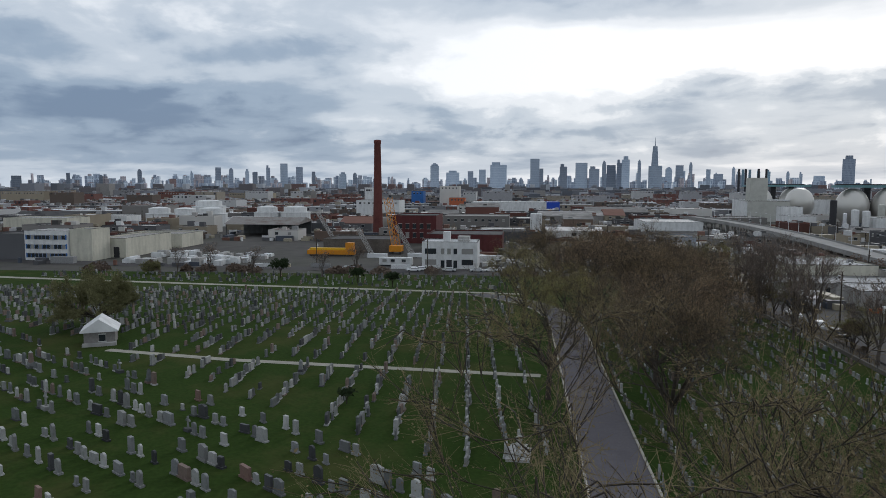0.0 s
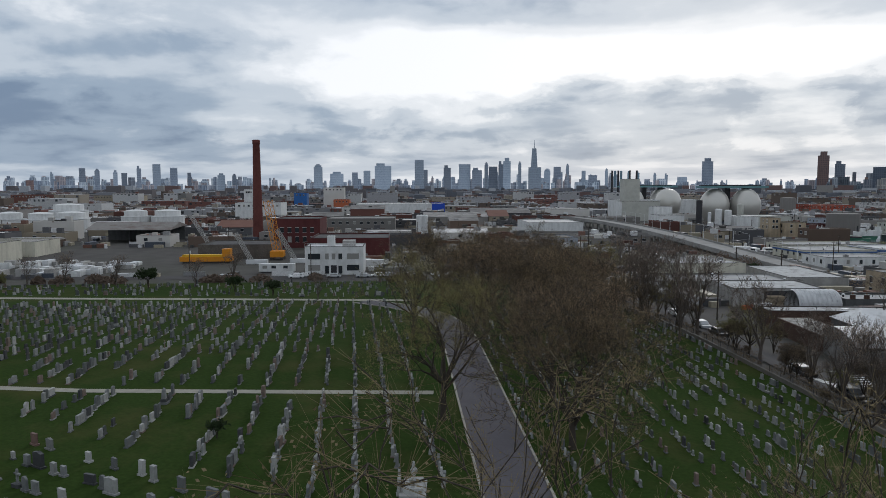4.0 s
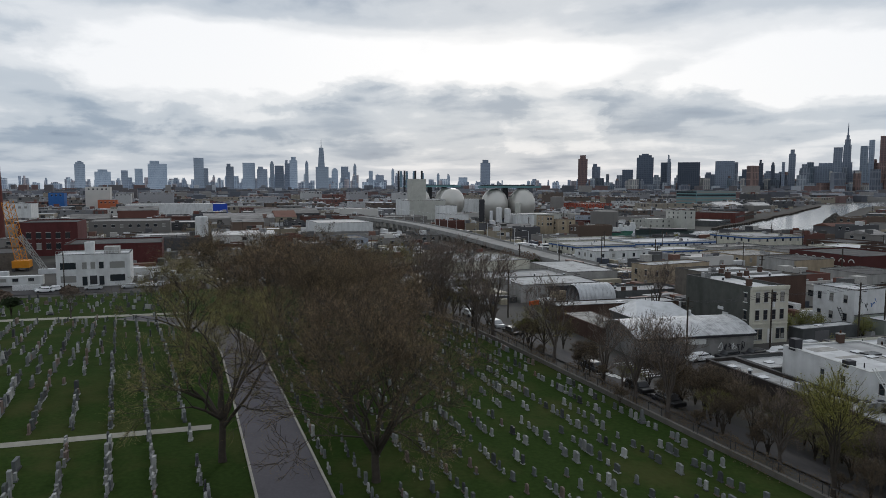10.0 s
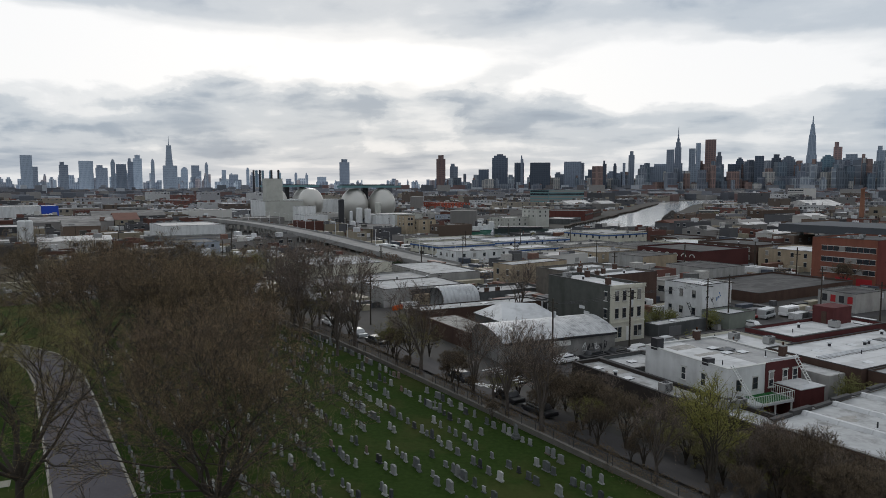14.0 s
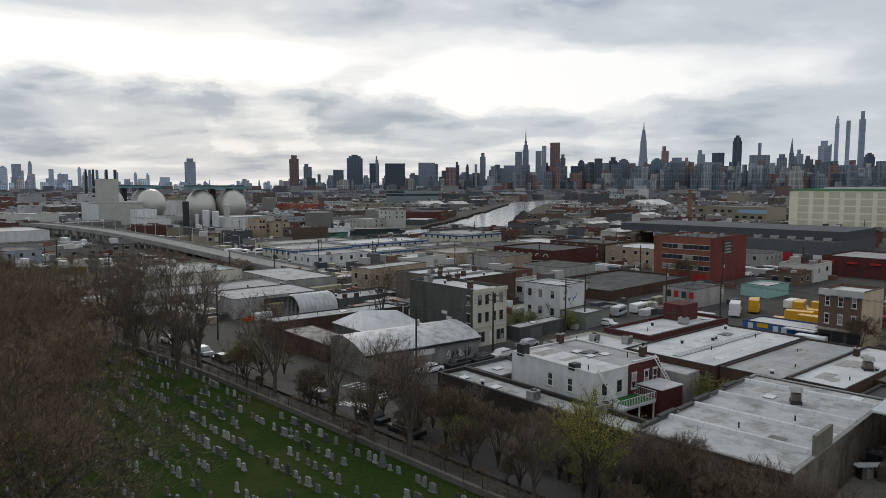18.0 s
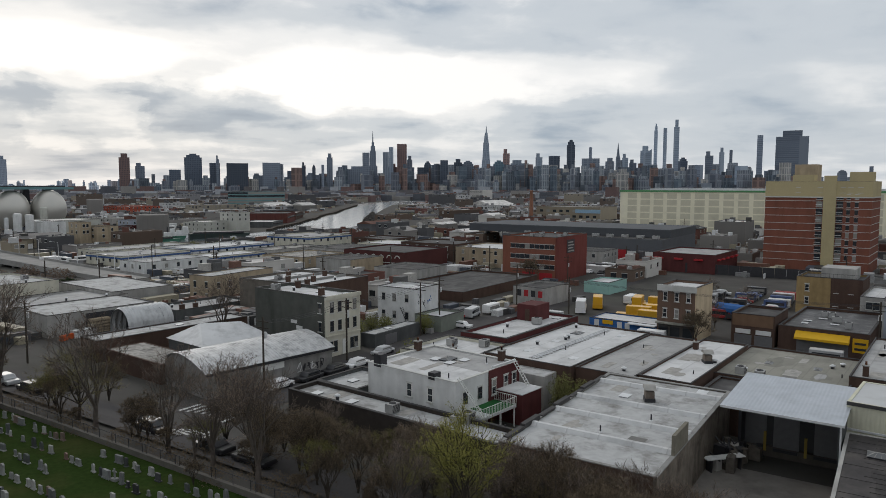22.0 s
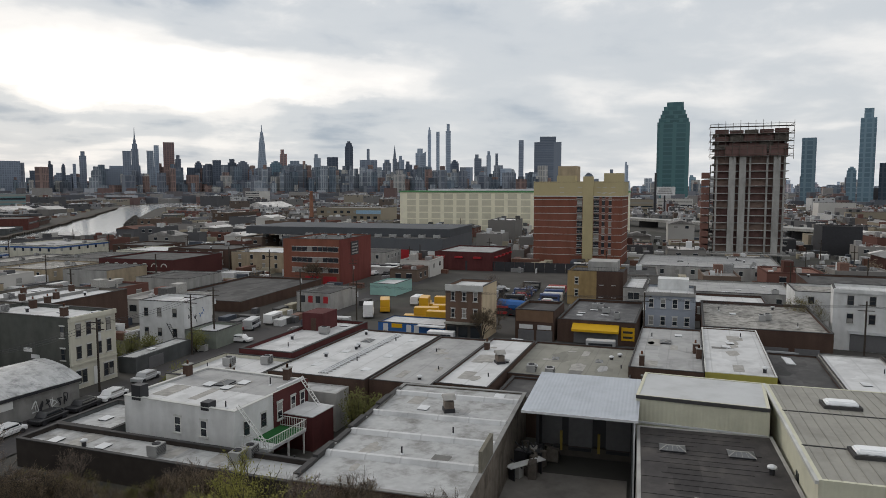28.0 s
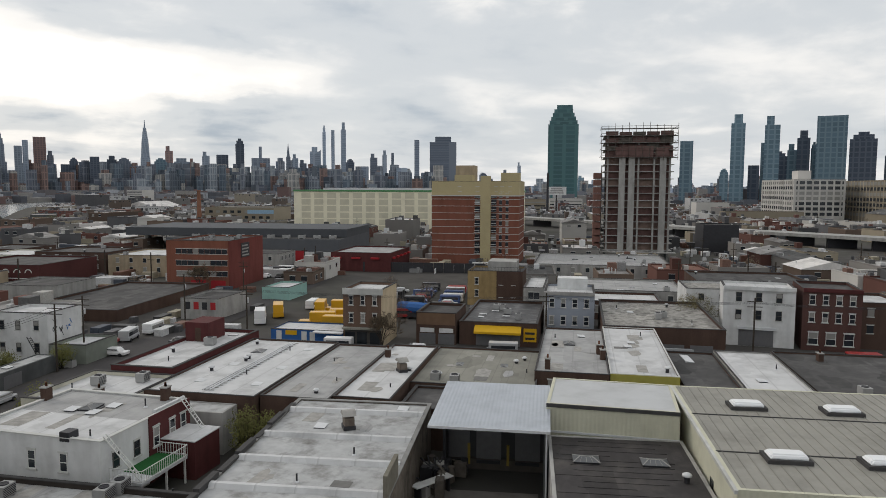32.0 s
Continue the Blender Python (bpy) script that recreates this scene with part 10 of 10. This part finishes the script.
scrub("brush", "leafless brown brush along the boundary wall", [(rng_b.choice((49.6, 50.4, 51.6, 52.4)), 40 + 1.9 * k + rng_b.uniform(-1, 1), rng_b.uniform(1.2, 2.2), rng_b.uniform(0.6, 1.7)) for k in range(66)] +
      [(rng_b.uniform(63.5, 68), rng_b.uniform(38, 94), rng_b.uniform(1.2, 2.2), rng_b.uniform(0.6, 1.7)) for k in range(40)], 300, 0.075, TWIG_S, 6)

# ---- the far skyline: each tower by its bearing, breadth and height ----
BROOKLYN = [(65.60, 0.31, 1.12, 1), (61.90, 0.21, 1.02, 2), (59.96, 0.42, 1.29, 1), (58.99, 0.34, 1.26, 1), (57.78, 0.30, 1.18, 2), (57.18, 0.39, 0.96, 1), (56.17, 0.31, 1.50, 1), (54.94, 0.57, 1.64, 2), (53.73, 0.53, 1.38, 1), (52.62, 0.27, 1.02, 1), (50.28, 0.55, 0.98, 2), (49.30, 0.32, 0.94, 1), (70.35, 0.25, 0.79, 1), (68.21, 0.30, 0.68, 2), (63.28, 0.48, 0.41, 3), (73.56, 0.61, 0.57, 1)]
WATERFRONT = [(42.80, 0.69, 1.73, 2), (41.32, 1.07, 1.13, 2), (39.86, 0.46, 1.08, 1), (38.89, 0.55, 1.22, 2), (37.58, 1.33, 1.81, 2), (34.63, 0.73, 2.08, 2), (34.10, 0.32, 1.30, 1), (32.34, 0.58, 1.66, 1), (30.91, 0.94, 1.74, 2), (29.90, 0.80, 1.46, 1), (29.14, 0.31, 1.91, 2), (28.59, 0.70, 1.55, 1), (27.96, 0.39, 1.99, 1), (27.47, 0.61, 2.25, 2), (26.43, 0.26, 1.97, 2), (25.22, 1.02, 1.48, 2)]
DOWNTOWN = [(24.21, 0.50, 1.38, 2), (23.42, 0.58, 1.51, 1), (22.60, 0.25, 1.76, 2), (21.32, 0.32, 1.19, 2), (20.60, 0.68, 0.84, 1), (19.53, 0.24, 1.38, 2), (17.80, 0.23, 1.16, 4), (17.11, 0.23, 1.15, 4), (18.87, 0.20, 1.17, 4), (18.40, 0.19, 1.16, 4), (15.83, 0.22, 1.01, 2), (14.98, 0.22, 0.96, 2), (13.80, 0.72, 0.67, 2), (11.98, 0.80, 2.09, 1)]
KIPS_BAY = [(4.05, 0.74, 2.44, 3), (2.99, 0.65, 1.75, 1), (0.55, 0.83, 1.28, 0), (-0.77, 1.27, 2.51, 0), (-2.34, 0.77, 1.82, 0), (-2.56, 0.23, 2.41, 1), (-4.03, 1.61, 1.81, 0), (-6.62, 1.36, 1.88, 1), (-9.13, 0.30, 1.95, 0), (-9.93, 0.26, 1.77, 0), (-10.63, 0.21, 1.76, 1), (-11.19, 0.46, 2.67, 1), (-12.98, 1.52, 1.43, 1), (-14.10, 0.57, 2.75, 1), (-15.70, 0.48, 2.81, 2), (-16.14, 0.35, 3.22, 2), (-17.01, 0.78, 3.45, 3), (-17.64, 0.42, 2.52, 1), (-17.85, 0.31, 1.59, 0)]
MURRAY_HILL = [(-18.55, 0.57, 1.59, 0), (-19.10, 0.56, 2.08, 0), (-19.77, 0.74, 1.78, 1), (-20.44, 0.62, 2.17, 0), (-21.58, 0.65, 2.27, 0), (-22.39, 0.89, 2.14, 1), (-23.20, 0.70, 1.60, 1), (-13.38, 0.94, 1.65, 1), (-8.27, 0.87, 1.25, 0), (-9.88, 1.07, 1.11, 1), (-5.58, 0.75, 1.04, 1), (-11.97, 0.58, 1.31, 1)]
MIDTOWN = [(-25.01, 0.91, 2.17, 4), (-25.61, 0.55, 3.08, 3), (-26.70, 1.46, 2.18, 2), (-28.26, 0.55, 2.73, 2), (-29.48, 0.88, 2.50, 0), (-30.80, 0.65, 3.79, 0), (-32.37, 1.39, 2.28, 1), (-32.35, 0.23, 3.20, 1), (-33.87, 0.69, 2.33, 1), (-35.05, 0.46, 2.64, 2), (-35.65, 0.55, 2.19, 1), (-36.57, 0.74, 3.23, 2), (-37.34, 0.27, 4.95, 2), (-38.03, 0.27, 4.59, 2), (-38.87, 0.41, 5.21, 2), (-39.40, 0.68, 2.31, 0), (-41.30, 0.59, 2.75, 1), (-42.18, 0.36, 3.02, 2), (-42.83, 0.22, 2.83, 1), (-44.81, 0.40, 3.88, 1), (-46.95, 2.13, 4.11, 1)]
EAST_SIDE = [(-40.43, 0.91, 1.71, 1), (-43.59, 0.89, 1.61, 2), (-45.53, 0.75, 1.24, 1), (-48.67, 0.51, 1.44, 0), (-50.23, 0.63, 1.25, 1), (-53.15, 0.28, 2.09, 2), (-52.00, 0.25, 1.50, 0), (-58.10, 0.49, 1.02, 4), (-22.74, 1.17, 1.70, 1), (-26.71, 0.69, 1.49, 0), (-27.68, 0.78, 1.72, 1), (-28.83, 0.60, 1.59, 2), (-30.28, 0.46, 1.50, 1), (-59.13, 0.37, 0.10, 1)]
COURT_SQUARE = [(-69.77, 0.98, 5.55, 2), (-71.56, 0.38, 3.42, 4), (-72.11, 1.02, 5.33, 4), (-74.19, 0.84, 4.23, 1), (-75.96, 1.90, 5.15, 2), (-77.92, 1.66, 4.00, 0), (-66.14, 0.95, 3.64, 4), (-72.57, 1.20, 2.77, 0), (-73.52, 0.74, 3.28, 2), (-70.93, 0.77, 1.76, 0), (-74.88, 0.40, 3.40, 2), (-68.88, 0.60, 1.54, 2), (-79.76, 1.04, 2.70, 0)]

FAR_GROUND = -4.5
rng_s = random.Random(11)


def tower_shape(bm, w, d, h, style):
    quad_box(bm, -w / 2, w / 2, -d / 2, d / 2, 0, h * (0.9 if style else 1.0), 0, False)
    if style == 1:
        quad_box(bm, -w * 0.3, w * 0.3, -d * 0.3, d * 0.3, h * 0.9, h, 0, False)
    elif style == 2:
        quad_box(bm, -w * 0.4, w * 0.1, -d * 0.4, d * 0.4, h * 0.9, h, 0, False)
    elif style == 3:
        quad_box(bm, -w * 0.38, w * 0.38, -d * 0.38, d * 0.38, h * 0.9, h * 0.96, 0, False)
        quad_box(bm, -w * 0.2, w * 0.2, -d * 0.2, d * 0.2, h * 0.96, h, 0, False)


def tower(az, width, el, kind, dist, seen, style=None):
    foot = Vector((seen[0], seen[1], 0)) + toward(az, 0) * dist
    h = dist * math.tan(radians(el)) + 25 - FAR_GROUND
    w = dist * radians(width)
    style = rng_s.choice((0, 0, 1, 2, 3)) if style is None else style
    bm = bmesh.new()
    tower_shape(bm, w, w * rng_s.uniform(0.8, 1.1), h, style)
    names = ("dark", "grey", "pale", "brown", "blue-green glass")
    ob = single("tower", bm, HAZED_TOWER[kind], Matrix.Translation((foot.x, foot.y, FAR_GROUND)) @ Matrix.Rotation(radians(az), 4, "Z"),
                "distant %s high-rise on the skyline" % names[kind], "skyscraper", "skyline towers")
    return ob


SOUTH, WEST, NORTH, LATE = (0, 0), (-9.7, 18.1), (-7.5, 37.6), (-3.6, 43.5)
for cluster, dist, seen in ((BROOKLYN, 3900, SOUTH), (WATERFRONT, 3700, SOUTH), (DOWNTOWN, 4300, SOUTH), (KIPS_BAY, 3300, WEST), (MURRAY_HILL, 3400, WEST), (MIDTOWN, 3700, NORTH), (EAST_SIDE, 3500, NORTH), (COURT_SQUARE, 1500, LATE)):
    for az, width, el, kind in cluster:
        if cluster is COURT_SQUARE:
            kind = {2: 4, 1: 0}.get(kind, kind)
        tower(az, width, el, kind, dist * rng_s.uniform(0.96, 1.04), seen)


# ---- landmark towers, each with its own silhouette ----
def landmark(name, label, az, dist, material, shape, seen=NORTH):
    foot = Vector((seen[0], seen[1], 0)) + toward(az, 0) * dist
    bm = bmesh.new()
    k = dist * math.pi / 180
    shape(bm, k)
    return single(name, bm, material, Matrix.Translation((foot.x, foot.y, FAR_GROUND)) @ Matrix.Rotation(radians(az), 4, "Z"), label, "skyscraper", "landmark towers")


def rise(dist, el):
    return dist * math.tan(radians(el)) + 25 - FAR_GROUND


def frustum(bm, w0, w1, z0, z1):
    vs = quad_box(bm, -w0 / 2, w0 / 2, -w0 / 2, w0 / 2, z0, z1)
    for p in vs[4:]:
        p.co.x *= w1 / w0
        p.co.y *= w1 / w0


def glass_needle(bm, k):
    frustum(bm, 0.62 * k, 0.62 * k, 0, rise(4300, 0.9))
    frustum(bm, 0.62 * k, 0.34 * k, rise(4300, 0.9), rise(4300, 3.0))
    tube(bm, (0, 0, rise(4300, 3.0)), (0, 0, rise(4300, 3.7)), 0.035 * k, 0.01 * k, 6)


def stepped_spire(bm, k):
    for w, a, b in ((0.95, 0, 0.9), (0.72, 0.9, 1.7), (0.5, 1.7, 2.9), (0.36, 2.9, 3.3), (0.2, 3.3, 3.6)):
        frustum(bm, w * k, w * k * 0.97, rise(3500, a) if a else 0, rise(3500, b))
    tube(bm, (0, 0, rise(3500, 3.6)), (0, 0, rise(3500, 4.5)), 0.06 * k, 0.012 * k, 6)


def tapered_spire(bm, k):
    frustum(bm, 0.85 * k, 0.66 * k, 0, rise(3600, 2.2))
    frustum(bm, 0.6 * k, 0.45 * k, rise(3600, 2.2), rise(3600, 3.6))
    frustum(bm, 0.4 * k, 0.22 * k, rise(3600, 3.6), rise(3600, 4.4))
    tube(bm, (0, 0, rise(3600, 4.4)), (0, 0, rise(3600, 4.98)), 0.06 * k, 0.02 * k, 6)


def green_slab(bm, k):
    w = 2.35 * k
    frustum(bm, w, w, 0, rise(1500, 5.0))
    for i, f in enumerate((0.92, 0.82, 0.72, 0.62)):
        frustum(bm, w * f, w * f, rise(1500, 5.0 + 0.3 * i), rise(1500, 5.3 + 0.3 * i))
    quad_box(bm, -w * 0.22, w * 0.3, -w * 0.2, w * 0.2, rise(1500, 6.2), rise(1500, 6.55))


def slant_top(bm, k):
    vs = quad_box(bm, -0.32 * k, 0.32 * k, -0.3 * k, 0.3 * k, 0, rise(3500, 3.0))
    for i in (4, 7):
        vs[i].co.z -= 0.45 * k


def thin_wedge(bm, k):
    vs = quad_box(bm, -0.2 * k, 0.14 * k, -0.2 * k, 0.2 * k, 0, rise(3500, 4.55))
    vs[4].co.x = vs[7].co.x = 0.08 * k


landmark("tower", "tapering haze-paled glass needle tower with a mast", 25.27, 4300, HAZED_TOWER[2], glass_needle, SOUTH)
landmark("tower", "stepped grey stone tower with a tall spire", -14.66, 3500, HAZED_TOWER[1], stepped_spire, WEST)
landmark("tower", "tapering glass tower with a pointed crown", -23.96, 3600, HAZED_TOWER[2], tapered_spire)
landmark("tower", "green glass office slab with a stepped top", -56.58, 1500, CITI_G, green_slab)
landmark("tower", "silver tower with a slanted roof", -36.75, 3500, HAZED_TOWER[2], slant_top)
landmark("tower", "slim wedge-shaped glass tower", -38.0, 3500, HAZED_TOWER[2], thin_wedge)
landmark("tower", "pointed art deco tower", -34.5, 3550, HAZED_TOWER[1], lambda bm, k: (frustum(bm, 0.4 * k, 0.34 * k, 0, rise(3550, 2.4)), frustum(bm, 0.26 * k, 0.02 * k, rise(3550, 2.4), rise(3550, 3.5))))


# ---- the mass of lesser towers between the named ones ----
def mass(name, spans, dist, material_cols, label):
    vv, ff = [], []
    for az0, az1, n, lo, hi, w0, w1 in spans:
        for _ in range(n):
            az = rng_s.uniform(az0, az1)
            el = lo + (hi - lo) * rng_s.random() ** 2.2
            r = dist * rng_s.uniform(0.9, 1.1)
            w = r * radians(rng_s.uniform(w0, w1))
            h = rise(r, el)
            c = toward(az, 0) * r
            a = radians(rng_s.uniform(0, 40))
            ca, sa = math.cos(a), math.sin(a)
            steps_of = [(1.0, 0.0, 1.0)] if rng_s.random() < 0.6 else [(1.0, 0, 0.86), (0.6, 0.86, 1.0)]
            for f, z0, z1 in steps_of:
                k = len(vv)
                q = w / 2 * f
                vv += [(c.x + (sx * ca - sy * sa) * q, c.y + (sx * sa + sy * ca) * q, FAR_GROUND + h * z) for z in (z0, z1) for sx, sy in ((-1, -1), (1, -1), (1, 1), (-1, 1))]
                ff += [(k + 4, k + 5, k + 6, k + 7), (k, k + 1, k + 5, k + 4), (k + 1, k + 2, k + 6, k + 5), (k + 2, k + 3, k + 7, k + 6), (k + 3, k, k + 4, k + 7)]
    me = bpy.data.meshes.new(name)
    me.from_pydata(vv, [], ff)
    me.materials.append(island_mat(name + "_facades", material_cols, 0.6, True))
    ob = new(name, me)
    tagged(ob, label, "skyline", kind="stuff")


# the farthest facades have air haze mixed into their blue-grey colours
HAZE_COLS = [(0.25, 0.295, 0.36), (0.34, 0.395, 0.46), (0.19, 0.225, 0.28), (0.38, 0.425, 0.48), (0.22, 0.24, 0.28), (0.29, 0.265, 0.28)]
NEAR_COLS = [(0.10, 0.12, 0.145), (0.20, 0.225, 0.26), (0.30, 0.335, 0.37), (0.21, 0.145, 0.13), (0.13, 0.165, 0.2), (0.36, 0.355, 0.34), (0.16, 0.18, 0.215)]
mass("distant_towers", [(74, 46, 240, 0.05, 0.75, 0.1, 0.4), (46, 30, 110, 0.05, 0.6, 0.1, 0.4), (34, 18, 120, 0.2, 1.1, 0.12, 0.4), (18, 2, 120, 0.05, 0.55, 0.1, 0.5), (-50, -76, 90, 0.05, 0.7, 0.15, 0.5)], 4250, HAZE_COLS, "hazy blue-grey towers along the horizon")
mass("midtown_towers", [(4, -8, 60, 0.1, 1.0, 0.2, 0.7), (-7, -46, 330, 0.2, 1.9, 0.2, 0.75), (-24, -40, 90, 0.6, 2.2, 0.2, 0.6), (-46, -58, 50, 0.1, 0.9, 0.2, 0.7), (-58, -74, 60, 0.1, 1.1, 0.3, 0.9)], 3350, NEAR_COLS, "close-packed grey towers of the midtown skyline")
